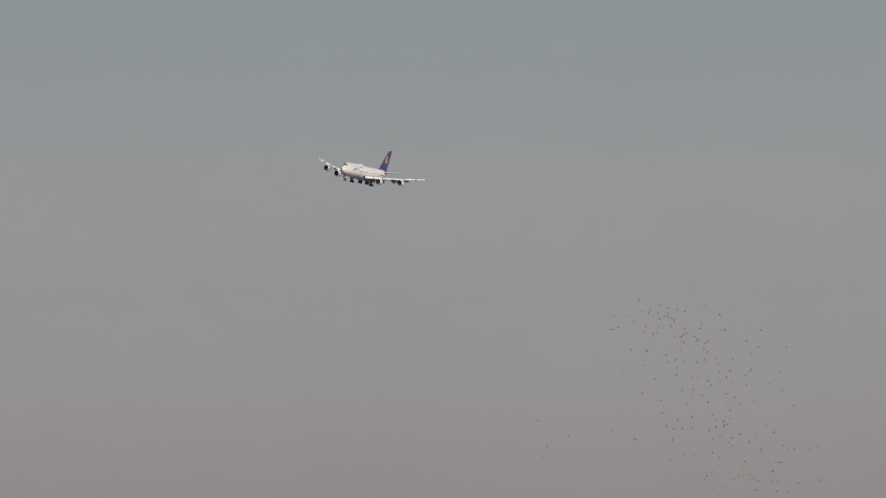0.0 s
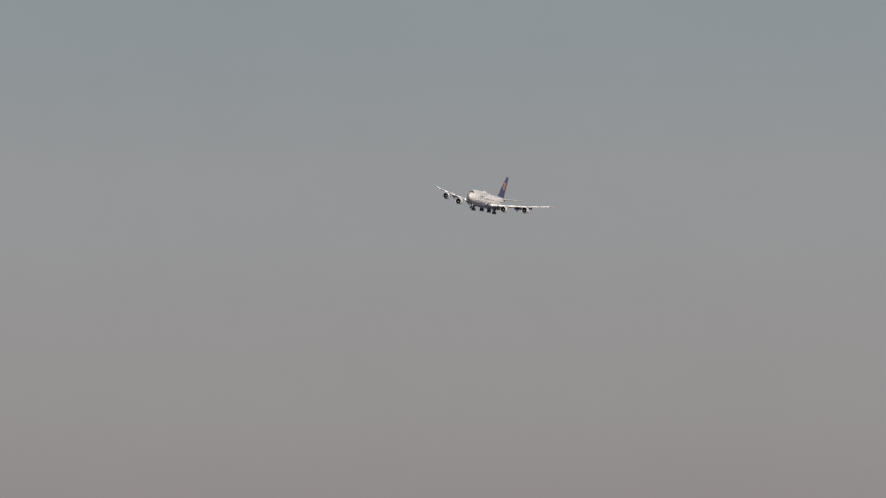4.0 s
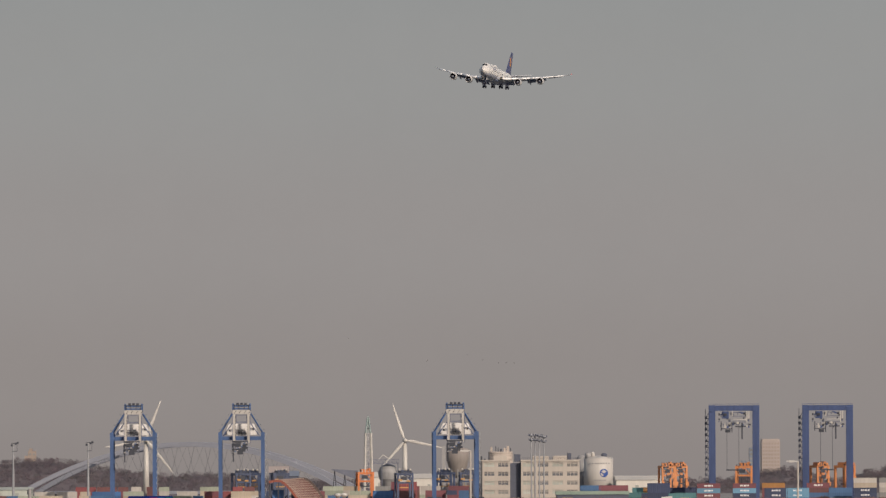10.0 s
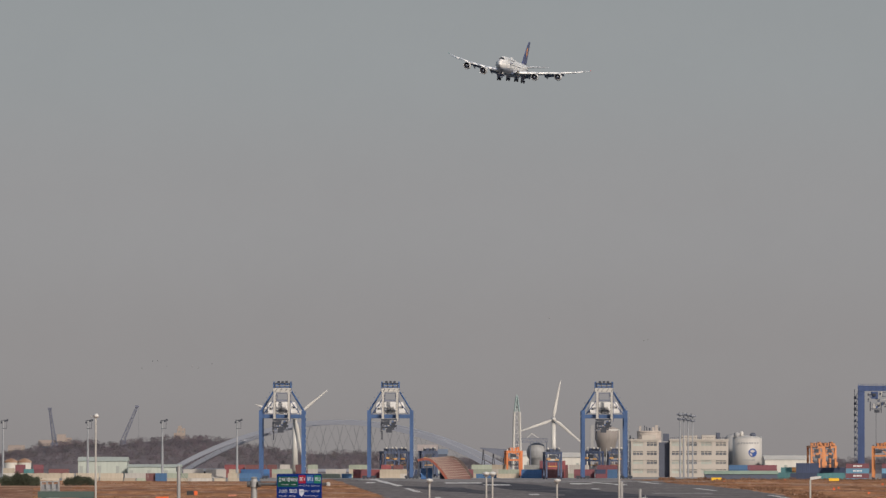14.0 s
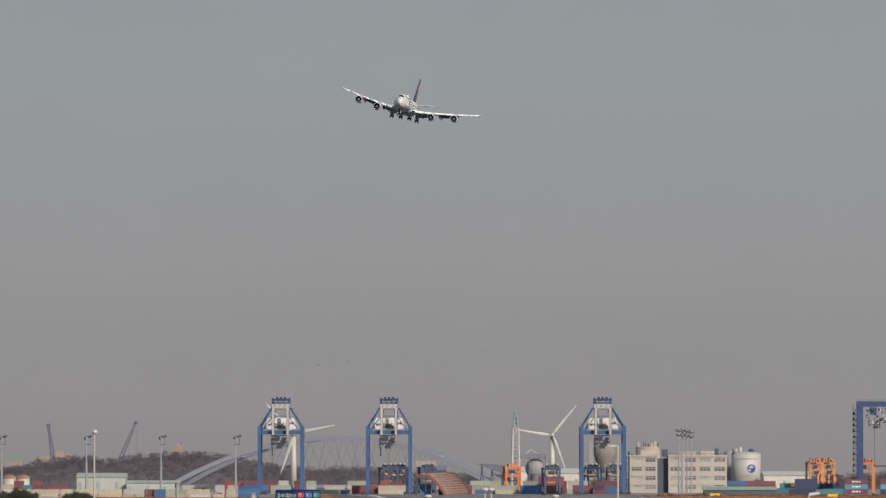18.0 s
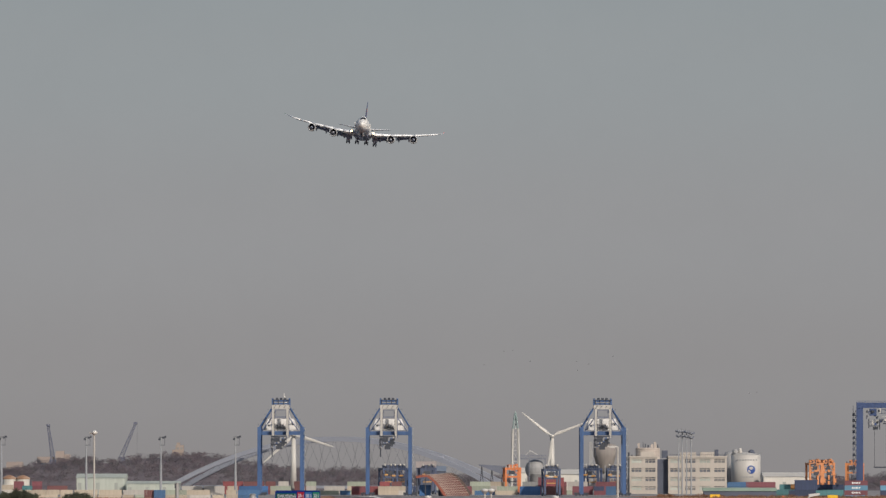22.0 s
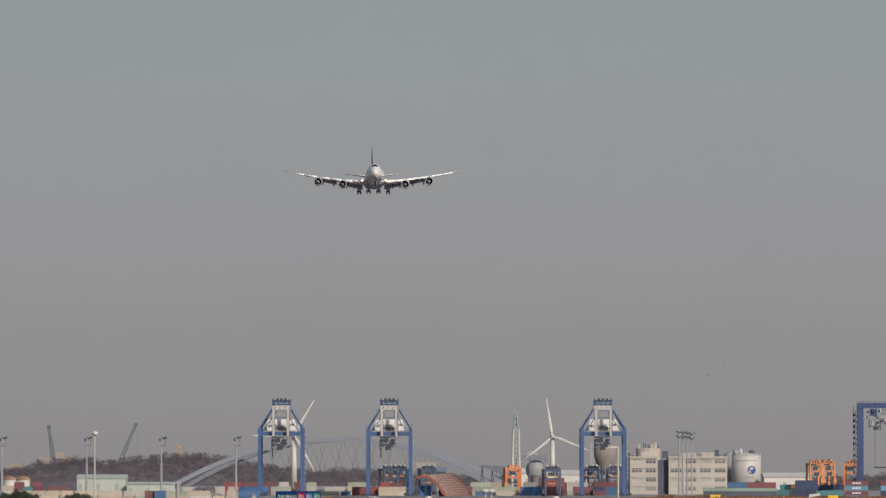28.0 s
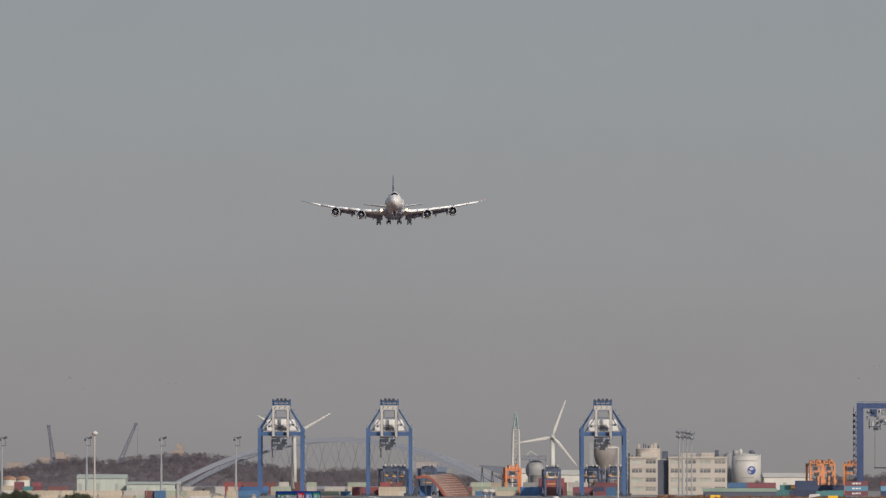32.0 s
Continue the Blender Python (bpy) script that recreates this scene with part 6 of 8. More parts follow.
# covered conveyor that slopes down towards the yard
cv = thing("conveyor", pose(lead(848) * 4300, 4300, QUAY), "dark grey covered conveyor sloping behind the yard", "conveyor")
L = lead(895) * 4300 - lead(848) * 4300
za, zb = EYE + (808 - 823) * 4300 / 12123.6 - QUAY, EYE + (808 - 826) * 4300 / 12123.6 - QUAY
bm = bmesh.new()
hexa(bm, [(0, 0, za - 0.6), (L, 0, zb - 6.0), (L, 4, zb - 6.0), (0, 4, za - 0.6), (0, 0, za), (L, 0, zb), (L, 4, zb), (0, 4, za)])
part("gallery", bm, M_STAIR, cv, "dark grey sheeted gallery")
for f in (0.12, 0.5, 0.9):
    bm = bmesh.new()
    beam(bm, (L * f - 1.4, 2, 0), (L * f, 2, za - 0.6 - 5.4 * f + 0.3), 0.5)
    beam(bm, (L * f + 1.4, 2, 0), (L * f, 2, za - 0.6 - 5.4 * f + 0.3), 0.5)
    part("trestle", bm, M_IRON, cv)

# arched shed with a ribbed red-brown roof, open at its front
M_REDROOF = mat("red_brown_roof", (0.15, 0.055, 0.047), 0.7, vary=0.2, size=2)
M_ROOFRIB = mat("pale_roof_rib", (0.36, 0.275, 0.235), 0.7, vary=0.1, size=2)
M_VERGE = mat("dark_brown_verge", (0.095, 0.066, 0.058), 0.8, vary=0.2, size=2)
M_REDEDGE = mat("red_orange_edge", (0.25, 0.07, 0.045), 0.6, vary=0.1, size=2)
K = 3620 / 12123.6
vault = thing("arched_shed", pose(-14.03, 3640, QUAY), "open arched shed with red-brown ribbed roof", "shed")
PROFILE = [(0.0, 847.0), (9.0, 845.0), (20.0, 845.0), (28.0, 850.0), (35.0, 857.0), (42.0, 865.5), (48.0, 874.0), (53.0, 882.0)]
prof = [(u * K, EYE + (808 - v) * K - QUAY) for u, v in PROFILE]
SK = 43 * K / 26
bm = bmesh.new()
for (xa, za), (xb, zb) in zip(prof, prof[1:]):
    hexa(bm, [(xa, 0, za), (xb, 0, zb), (xb + SK * 26, 26, zb + 0.6), (xa + SK * 26, 26, za + 0.6), (xa, 0, za + 0.5), (xb, 0, zb + 0.5), (xb + SK * 26, 26, zb + 1.1), (xa + SK * 26, 26, za + 1.1)])
bmesh.ops.remove_doubles(bm, verts=bm.verts[:], dist=0.01)
part("roof", bm, M_REDROOF, vault, "red-brown arched roof skin")
for k in range(14):
    y = 0.8 + 1.88 * k
    bm = bmesh.new()
    for (xa, za), (xb, zb) in zip(prof, prof[1:]):
        beam(bm, (xa + SK * y, y, za + 0.75), (xb + SK * y, y, zb + 0.75), 0.45, 0.4)
    part("roof_rib", bm, M_ROOFRIB, vault)
for (xa, za) in [(p[0] + (q[0] - p[0]) * f, p[1] + (q[1] - p[1]) * f) for p, q in zip(prof, prof[1:]) for f in (0.0, 0.5)]:
    bm = bmesh.new()
    beam(bm, (xa, 0, za + 0.85), (xa + SK * 26, 26, za + 1.45), 0.4, 0.3)
    part("roof_batten", bm, M_ROOFRIB, vault)
bm = bmesh.new()
for (xa, za), (xb, zb) in zip(prof, prof[1:]):
    beam(bm, (xa, -0.2, za + 0.3), (xb, -0.2, zb + 0.3), 0.7, 1.3)
part("roof_edge", bm, M_REDEDGE, vault, "red-orange front edge")
bm = bmesh.new()
for (xa, za), (xb, zb) in zip(prof, prof[1:]):
    beam(bm, (xa + SK * 27, 26.6, za + 1.3), (xb + SK * 27, 26.6, zb + 1.3), 2.4, 1.4)
part("far_verge", bm, M_VERGE, vault, "dark brown far verge of the roof")
for x in (0.3, 5.0):
    bm = bmesh.new()
    box(bm, x - 0.3, x + 0.3, 0.2, 0.8, 0, prof[0][1])
    part("post", bm, M_IRON, vault)
# dark wall that paints the shade inside the open front
bm = bmesh.new()
hexa(bm, [(SK * 24, 24, 0), (prof[-1][0] + SK * 24, 24, 0), (prof[-1][0] + SK * 24, 24.5, 0), (SK * 24, 24.5, 0), (SK * 24, 24, prof[0][1]), (prof[3][0] + SK * 24, 24, prof[3][1]), (prof[3][0] + SK * 24, 24.5, prof[3][1]), (SK * 24, 24.5, prof[0][1])])
part("back_wall", bm, M_SHADE, vault)

# ---- shipping containers ----
COLOURS = {"red": (0.15, 0.048, 0.06), "brown": (0.125, 0.05, 0.05), "cream": (0.38, 0.32, 0.25), "white": (0.385, 0.355, 0.325), "blue": (0.045, 0.105, 0.21), "cobalt": (0.04, 0.11, 0.26), "navy": (0.028, 0.04, 0.085), "sky": (0.1, 0.225, 0.33), "green": (0.27, 0.295, 0.235), "teal": (0.05, 0.14, 0.15), "orange": (0.36, 0.17, 0.05), "grey": (0.22, 0.22, 0.215), "scarlet": (0.2, 0.052, 0.056)}
BOXES = {}
MIXED = {"cream": ("white", "cream", "white", "grey", "white", "green"), "red": ("brown", "red", "scarlet"), "brown": ("red", "navy"), "green": ("cream", "grey"), "white": ("cream", "green"), "blue": ("sky", "blue", "navy"), "grey": ("green", "blue")}


def make_container(colour, length):
    """A corrugated steel box with corner posts; its doors are at one end."""
    paint = bpy.data.materials.get("container_" + colour) or mat("container_" + colour, COLOURS[colour], 0.55, vary=0.15, size=2, streak=0.35, each=0.18)
    n = int(length / 0.55)
    bm = bmesh.new()
    line = []
    for i in range(n):
        x = -length / 2 + 0.15 + (length - 0.3) * i / (n - 1)
        line.append((x, -1.22 + (0.05 if i % 2 else 0.0)))
    pts = line + [(x, -y) for x, y in reversed(line)]
    loft(bm, [[(x, y, 0.16) for x, y in pts], [(x, y, 2.5) for x, y in pts]])
    for sx in (-1, 1):
        for sy in (-1, 1):
            box(bm, sx * (length / 2 - 0.08) - 0.08, sx * (length / 2 - 0.08) + 0.08, sy * 1.17 - 0.07, sy * 1.17 + 0.07, 0, 2.59)
    for sy in (-1, 1):
        for z in (0.08, 2.52):
            box(bm, -length / 2 + 0.16, length / 2 - 0.16, sy * 1.19 - 0.05, sy * 1.19 + 0.05, z - 0.08, z + 0.07)
    ob = part("shipping_container", bm, paint, None)
    tagged(ob, colour + " corrugated steel shipping container stacked on the quay", "container", "stacked shipping containers")
    bm = bmesh.new()
    for sy in (-1, 1):
        box(bm, length / 2 - 0.1, length / 2 - 0.02, sy * 0.56 - 0.53, sy * 0.56 + 0.53, 0.18, 2.42)
    part("door", bm, paint, ob)
    return ob


def stack(u0, u1, vt, d, colour):
    """A block of containers on the quay, seen long side on, from one bearing to another and up to one height."""
    plain, colour = colour.endswith("!"), colour.strip("!")
    x0, x1 = lead(u0) * d, lead(u1) * d
    rows_n = max(1, round((EYE + (808 - vt) * d / 12123.6 - QUAY) / 2.6))
    for j in range(rows_n):
        units, sizes = max(1, round((x1 - x0) / 6.3)), []
        while units > 0:
            sizes.append(12.19 if units > 1 and random.random() < 0.8 else 6.06)
            units -= 2 if sizes[-1] > 7 else 1
        gap = (x1 - x0 - sum(sizes)) / len(sizes)
        if j == rows_n - 1 and rows_n > 1 and len(sizes) > 1 and random.random() < 0.3:
            sizes.pop(random.randrange(len(sizes)))
        left = x0
        for L in sizes:
            pick = random.choice(MIXED.get(colour, (colour,))) if random.random() < 0.45 and not plain else colour
            key = (pick, L)
            x = left + (L + gap) / 2
            left += L + gap
            m = pose(x, d + random.uniform(-0.1, 0.1), QUAY + 2.6 * j)
            if key not in BOXES:
                BOXES[key] = make_container(*key)
                BOXES[key].matrix_world = m
            else:
                copy_thing(BOXES[key], m)


STACKS = ["0 30 864 3625 cream", "30 60 868 3622 green", "60 132 869 3630 cream!", "132 262 868 3622 cream", "262 272 872 3622 brown",
          "272 296 871 3620 blue", "296 330 868 3622 green", "330 400 866 3622 cream", "340 372 874 3600 white", "400 424 866 3625 cream", "424 456 868 3625 blue",
          "0 22 863 4100 cream", "24 46 857 4125 red!", "46 54 858 4124 teal!", "54 80 857 4125 red!", "52 80 868 4100 green", "82 124 858 4120 brown", "80 126 869 4095 cream",
          "322 400 861 4100 cream", "396 432 854 4130 scarlet", "400 426 863 4100 cream", "426 474 865 4095 cobalt",
          "432 490 852 4125 red", "476 520 862 4100 cream", "490 516 850 4150 cream", "520 560 850 4140 brown", "540 564 851 4120 cream", "566 600 867 4080 cream", "572 614 858 4105 white",
          "600 624 866 4080 blue", "616 652 857 4110 cream", "625 672 862 4085 red", "672 720 863 4080 cream", "674 690 850 4110 scarlet", "690 716 851 4112 brown", "720 736 864 4080 navy",
          "800 836 861 4090 red", "836 866 856 4120 green", "838 880 866 4085 grey", "880 918 862 4080 green", "866 900 852 4130 white", "918 960 863 4075 cobalt!", "925 962 853 4110 grey",
          "955 1002 848 4110 red", "960 996 860 4085 brown", "1000 1046 850 4125 white", "1012 1052 862 4085 red", "1052 1094 852 4105 red", "1052 1070 864 4080 brown", "1068 1096 864 4080 blue",
          "1290 1322 853 4100 blue", "1322 1372 853 4100 red", "1376 1404 856 3760 teal", "1398 1412 854 3780 orange", "1408 1446 853 3700 navy", "1440 1492 857 3740 navy!", "1456 1492 866 3680 teal", "1376 1410 864 3720 teal!",
          "1394 1440 868 3640 navy", "1440 1490 872 3620 teal!"]
for s in STACKS:
    u0, u1, vt, d, colour = s.split()
    stack(float(u0), float(u1), float(vt), float(d), colour)
# banded stacks nearer the water, alternating colours course by course
M_NAMEBAR = mat("container_white_bar", (0.7, 0.7, 0.68), 0.6, vary=0.1, size=2)


def banded(u0, u1, d, courses):
    x0, x1 = lead(u0) * d, lead(u1) * d
    n = max(1, round((x1 - x0) / 12.5))
    for j, colour in enumerate(courses):
        for i in range(n):
            key = (colour, 12.19)
            m = pose(x0 + (x1 - x0) * (i + 0.5) / n, d, QUAY + 2.6 * j)
            if key not in BOXES:
                BOXES[key] = make_container(*key)
                BOXES[key].matrix_world = m
                ob = BOXES[key]
            else:
                ob = copy_thing(BOXES[key], m)
            if colour in ("sky", "red", "navy") and j > 0:
                for k, w in enumerate((0.75, 0.6, 0.85, 0.5, 0.7)):
                    bm = bmesh.new()
                    box(bm, -2.3 + 0.95 * k, -2.3 + 0.95 * k + w, -1.26, -1.235, 0.95, 1.75)
                    part("lettering_bar", bm, M_NAMEBAR, ob, "plain white bar")


stack(741, 766, 862, 3650, "cobalt!")
stack(962, 1000, 846.5, 4100, "scarlet!")
banded(1491, 1540, 3622, ["sky", "red", "sky", "red"])
banded(1552, 1606, 3622, ["brown", "navy", "sky", "red"])
banded(1606, 1655, 3660, ["navy", "red", "brown", "orange"])
banded(1614, 1656, 3622, ["red", "navy", "navy"])
banded(1656, 1690, 3622, ["navy", "sky", "sky"])
banded(1690, 1730, 3650, ["brown", "blue", "brown", "red"])
banded(1730, 1768, 3640, ["grey", "blue", "blue"])
banded(1768, 1818, 3622, ["brown", "navy", "navy", "cream", "white"])
banded(1818, 1900, 3640, ["red", "grey", "white", "white", "grey"])

# ---- airfield edge: yellow boards, shrubs, marker boxes ----
M_BOARD = mat("yellow_board", (0.80, 0.48, 0.02), 0.5, vary=0.08, size=2)
M_MARKER = mat("orange_marker", (0.72, 0.135, 0.035), 0.5, vary=0.12, size=2)
M_FADEDMARKER = mat("faded_orange_marker", (0.60, 0.20, 0.125), 0.6, vary=0.18, size=2, second=(0.68, 0.33, 0.23))
M_BLACKBOX = mat("black_box", (0.03, 0.03, 0.032), 0.6, vary=0.2, size=2)


def ground_box(name, u0, u1, v0, v1, paint, label, category, group, depth=1.6):
    """A low box on short feet on the airfield, from one bearing to another."""
    d = EYE * 12123.6 / (v1 - 808)
    k = d / 12123.6
    w, h = (u1 - u0) * k, (v1 - v0) * k
    top = thing(name, pose((u0 - 784) * k, d, 0), label, category, group)
    bm = bmesh.new()
    box(bm, 0, w, 0, depth, h * 0.12, h)
    bmesh.ops.bevel(bm, geom=bm.edges[:], offset=min(w, h) * 0.04, segments=1, affect="EDGES")
    body = part("body", bm, paint, top)
    n = max(1, round(w / 2.2))
    for i in range(n):
        bm = bmesh.new()
        box(bm, w * (i + 0.06) / n, w * (i + 0.94) / n, -0.05, 0.02, h * 0.2, h * 0.92)
        part("panel", bm, paint, body)
    for x in (0.12, 0.88):
        bm = bmesh.new()
        box(bm, w * x - 0.08, w * x + 0.08, depth * 0.3, depth * 0.6, -0.02, h * 0.125)
        part("foot", bm, M_BLACKBOX, top)
    return top


for u0, u1, v0, v1 in ((274, 297, 910, 923), (104, 127, 913, 925), (567, 585, 918, 928), (588, 600, 928, 934.5), (602, 640, 926, 935), (606, 636, 950, 962), (712, 743, 955, 969), (761, 774, 952, 965),
                       (800, 810, 966, 990), (826, 836, 966, 990), (846, 860, 975.5, 990), (348, 361, 980, 992), (375, 383, 979, 992), (680, 690, 954, 962), (566, 577, 953, 962)):
    ground_box("marker_box", u0, u1, v0, v1, M_MARKER, "bright orange equipment box on the airfield grass", "marker box", "orange airfield boxes")
for u0, u1, v0, v1 in ((869.5, 908.5, 966, 984), (331, 355, 959, 970), (361, 375, 984, 993), (403, 417, 906.5, 910.5)):
    ground_box("marker_box", u0, u1, v0, v1, M_FADEDMARKER, "sun-faded orange equipment box on the airfield grass", "marker box", "orange airfield boxes")
for u0, u1, v0, v1 in ((361.5, 374.5, 980, 985), (811, 825, 967, 989), (329, 342, 900, 909), (638, 650, 958, 963), (812, 824, 955, 960)):
    ground_box("equipment_box", u0, u1, v0, v1, M_BLACKBOX, "dark grey equipment cabinet on the airfield", "equipment box", "dark airfield cabinets")
ground_box("marker_box", 342, 348, 900, 909, M_MARKER, "small orange box beside a dark cabinet", "marker box", "orange airfield boxes")
for u0, u1, v0, v1 in ((1257, 1275, 876, 882), (1465, 1483, 877, 883)):
    ground_box("taxiway_sign", u0, u1, v0, v1, M_BOARD, "yellow taxiway guidance board at the runway edge", "sign", "yellow taxiway boards", 0.4)
for n, (u, v) in enumerate(((1325, 888), (1387, 882), (1474, 898), (1482, 897), (1536, 906), (1560, 890), (1609, 914), (1642, 908), (1659, 904), (1280, 884), (690, 947), (750, 928), (766, 937),
             (1108, 970), (1130, 968), (1190, 969), (1240, 974), (1265, 974), (1300, 978), (1345, 976), (1400, 977), (1554, 917), (1580, 918), (1640, 927), (1655, 930), (795, 934), (812, 936))):
    d = EYE * 12123.6 / (v - 808)
    field = u > 1380 and v < 925
    w = 0.4 if field else 0.32 if v < 945 else 0.6
    m = thing("marker_board", pose((u - 784) * d / 12123.6, d, 0.08), "low orange and white marker board at the runway edge", "marker board", "runway edge markers")
    bm = bmesh.new()
    box(bm, -w, w, -0.2, 0.2, -0.1, 0.2)
    part("base", bm, M_MARKER if field or n % 3 == 0 else M_PAINT, m)
    bm = bmesh.new()
    box(bm, -w * (0.8 if field else 0.5), w * 0.7, -0.12, 0.12, 0.2, 0.75 if field else 0.42)
    part("plate", bm, M_MARKER if field or n % 2 else M_PAINT, m)

M_SHRUB = mat("dry_shrub", (0.19, 0.12, 0.06), 0.95, vary=0.4, size=2)
M_DARKSHRUB = mat("evergreen_shrub", (0.062, 0.07, 0.045), 0.9, vary=0.4, size=2)


def shrub(name, u0, u1, v0, v1, count, paint, label):
    d = EYE * 12123.6 / (v1 - 808)
    k = d / 12123.6

    def spot(r):
        f = r.random()
        hump = (math.sin(math.pi * (0.06 + 0.88 * f)) ** 0.4) * (0.72 + 0.4 * noise.noise((f * 5 + u0, 0.3, 0.1)))
        return (((u0 + (u1 - u0) * f) - 784) * k, d + r.uniform(0, 6), r.random() ** 0.7 * (v1 - v0) * k * hump * 0.9), r.uniform(0.6, 1.2)
    clumps(name, count, spot, (v1 - v0) * k * 0.16, paint, label, "shrub")


shrub("dry_shrub", 880, 962, 946, 970, 900, M_SHRUB, "brown dry shrub beside the runway")
shrub("evergreen_shrub", 112, 166, 868, 891, 560, M_DARKSHRUB, "dark evergreen shrubs on the far airfield edge")
shrub("evergreen_shrub", 0, 66, 862, 891, 1100, M_DARKSHRUB, "dark evergreen shrubs on the far airfield edge")
shrub("low_shrub", 866, 890, 982, 1000, 200, M_DARKSHRUB, "low green shrub by the fence line")
shrub("low_shrub", 800, 830, 984, 1000, 200, M_DARKSHRUB, "low green shrub by the fence line")


M_TUFT = weathered("grass_blades", (0.19, 0.092, 0.05), (0.33, 0.185, 0.112), (0.43, 0.28, 0.185), (0.14, 0.08, 0.042), (6, 60), 0.53, 0.57, 0.95)

MOWN_ROWS = [rows for rows, _ in MOWN[:4]]


def on_strip(u, v, strips):
    for rows in strips:
        at = [q[0] for q in rows]
        if at[0] < u < at[-1] and np.interp(u, at, [q[1] for q in rows]) < v < np.interp(u, at, [q[2] for q in rows]):
            return True
    return False


def grass_blades(count):
    """Upright dry blades in loose tufts on the grass, joined."""
    r = random.Random(3)
    verts, faces = [], []
    while len(faces) < count * 3:
        if r.random() < 0.66:
            y = 1135 + (2790 - 1135) * r.random() ** 0.8
            u = r.uniform(60, 1090)
            v = 808 + EYE * 12123.6 / y
            edge = np.interp(v, (879, 914, 931, 950, 957, 971, 1010), (588, 687, 781, 880, 985, 1100, 1130))
            if u > edge - 3 or on_strip(u, v, TAXI) or (on_strip(u, v, MOWN_ROWS) and r.random() < 0.85):
                continue
        else:
            y = r.uniform(1800, 2880)
            u = r.uniform(1140, 1900)
            if u < np.interp(808 + EYE * 12123.6 / y, (880.6, 883.5, 887.5, 890, 895, 899, 905, 912, 918, 925), (1120, 1160, 1196, 1246, 1286, 1326, 1366, 1396, 1436, 1664)) + 3:
                continue
        x = (u - 784) * y / 12123.6
        if noise.noise((x * 0.012, y * 0.011, 0.0)) + 0.4 * noise.noise((x * 0.06, y * 0.03, 3.0)) < 0.02:
            continue
        for k in range(3):
            a, h, w = r.uniform(0, math.pi), r.uniform(0.1, 0.55), r.uniform(0.05, 0.16)
            o = len(verts)
            px, py = x + r.gauss(0, 0.4), y + r.gauss(0, 1.5)
            verts += [(px - w * math.cos(a), py - w * math.sin(a), 0), (px + w * math.cos(a), py + w * math.sin(a), 0), (px + r.gauss(0, 0.15), py, h)]
            faces.append((o, o + 1, o + 2))
    me = bpy.data.meshes.new("grass_blades")
    me.from_pydata(verts, [], faces)
    me.materials.append(M_TUFT)
    tagged(new("dry_grass", me), "rough upright blades of dry brown grass", "grass", kind="stuff")


grass_blades(110000)


def far_verge(rng):
    """Rough dry growth along the far edge of the grass and where it meets the asphalt."""
    if rng.random() < 0.72:
        u, y = 1165 + 735 * rng.random() ** 1.3, rng.uniform(2820, 2885)
        tall = 0.9
    else:
        v = rng.uniform(894, 914)
        u, y, tall = np.interp(v, (894, 905, 914), (1284, 1374, 1412)) + rng.uniform(4, 70), EYE * 12123.6 / (v - 808), 0.45
    s = max(0.3, 0.5 + noise.noise((u * 0.05, y * 0.01, 0.0)) * 0.9)
    return ((u - 784) * y / 12123.6, y, 0.15 + tall * s * 0.5), s * tall


M_VERGE = weathered("dry_verge", (0.13, 0.07, 0.042), (0.25, 0.14, 0.088), (0.36, 0.235, 0.16), (0.075, 0.045, 0.03), (3, 30), 0.55, 0.56, 0.95)
clumps("dry_verge", 1500, far_verge, 0.9, M_VERGE, "rough dry brown growth along the airfield edge", "dry growth")

# ---- poles, lamps and the road sign in the foreground ----
M_POLE = mat("pole_grey", (0.33, 0.328, 0.325), 0.5, 0.35, vary=0.1, size=1, streak=0.2)
M_POLECREAM = mat("pole_cream", (0.42, 0.40, 0.37), 0.5, vary=0.08, size=1, streak=0.2)
M_LAMPHEAD = mat("lamp_glass", (0.52, 0.51, 0.49), 0.3, vary=0.05, size=1)
M_BLACKPOLE = mat("black_pole", (0.04, 0.04, 0.042), 0.55, vary=0.2, size=1)
M_PIPE = mat("dark_grey_pipe", (0.085, 0.085, 0.09), 0.5, 0.2, vary=0.15, size=1)
M_PANELGREY = mat("dull_grey_panel", (0.26, 0.265, 0.28), 0.7, vary=0.15, size=1)
M_GREENSTEEL = mat("green_steel", (0.055, 0.085, 0.075), 0.5, vary=0.15, size=1, streak=0.2)
FD = 640.0
FK = FD / 12123.6


def fx(u):
    return (u - 784) * FK


def fz(v):
    return EYE + (808 - v) * FK


def make_globe_lamp(h):
    top = thing("street_lamp", Matrix(), "grey street lamp with a white mushroom-shaped head", "street lamp", "mushroom-headed street lamps")
    bm = bmesh.new()
    tube(bm, (0, 0, 0), (0, 0, h * 0.4), 0.13, 0.11, 14)
    tube(bm, (0, 0, h * 0.4), (0, 0, h - 0.3), 0.10, 0.08, 14)
    tube(bm, (0, 0, 0), (0, 0, 0.5), 0.2, 0.18, 14)
    part("pole", bm, M_POLECREAM, top)
    bm = bmesh.new()
    vertical(bm, [(h - 0.36, 0.08), (h - 0.3, 0.30), (h - 0.16, 0.35), (h - 0.05, 0.30), (h, 0.08)], 20)
    part("head", bm, M_LAMPHEAD, top, "white rounded lamp head", True)
    bm = bmesh.new()
    vertical(bm, [(h - 0.48, 0.1), (h - 0.44, 0.2), (h - 0.37, 0.22), (h - 0.36, 0.1)], 16)
    part("collar", bm, M_POLE, top)
    return top


globe = make_globe_lamp(fz(866))
globe.matrix_world = pose(fx(859), FD, 0)
for u, v in ((870, 866), (758.5, 878), (984, 878)):
    copy_thing(globe, pose(fx(u), FD, fz(v) - fz(866)))

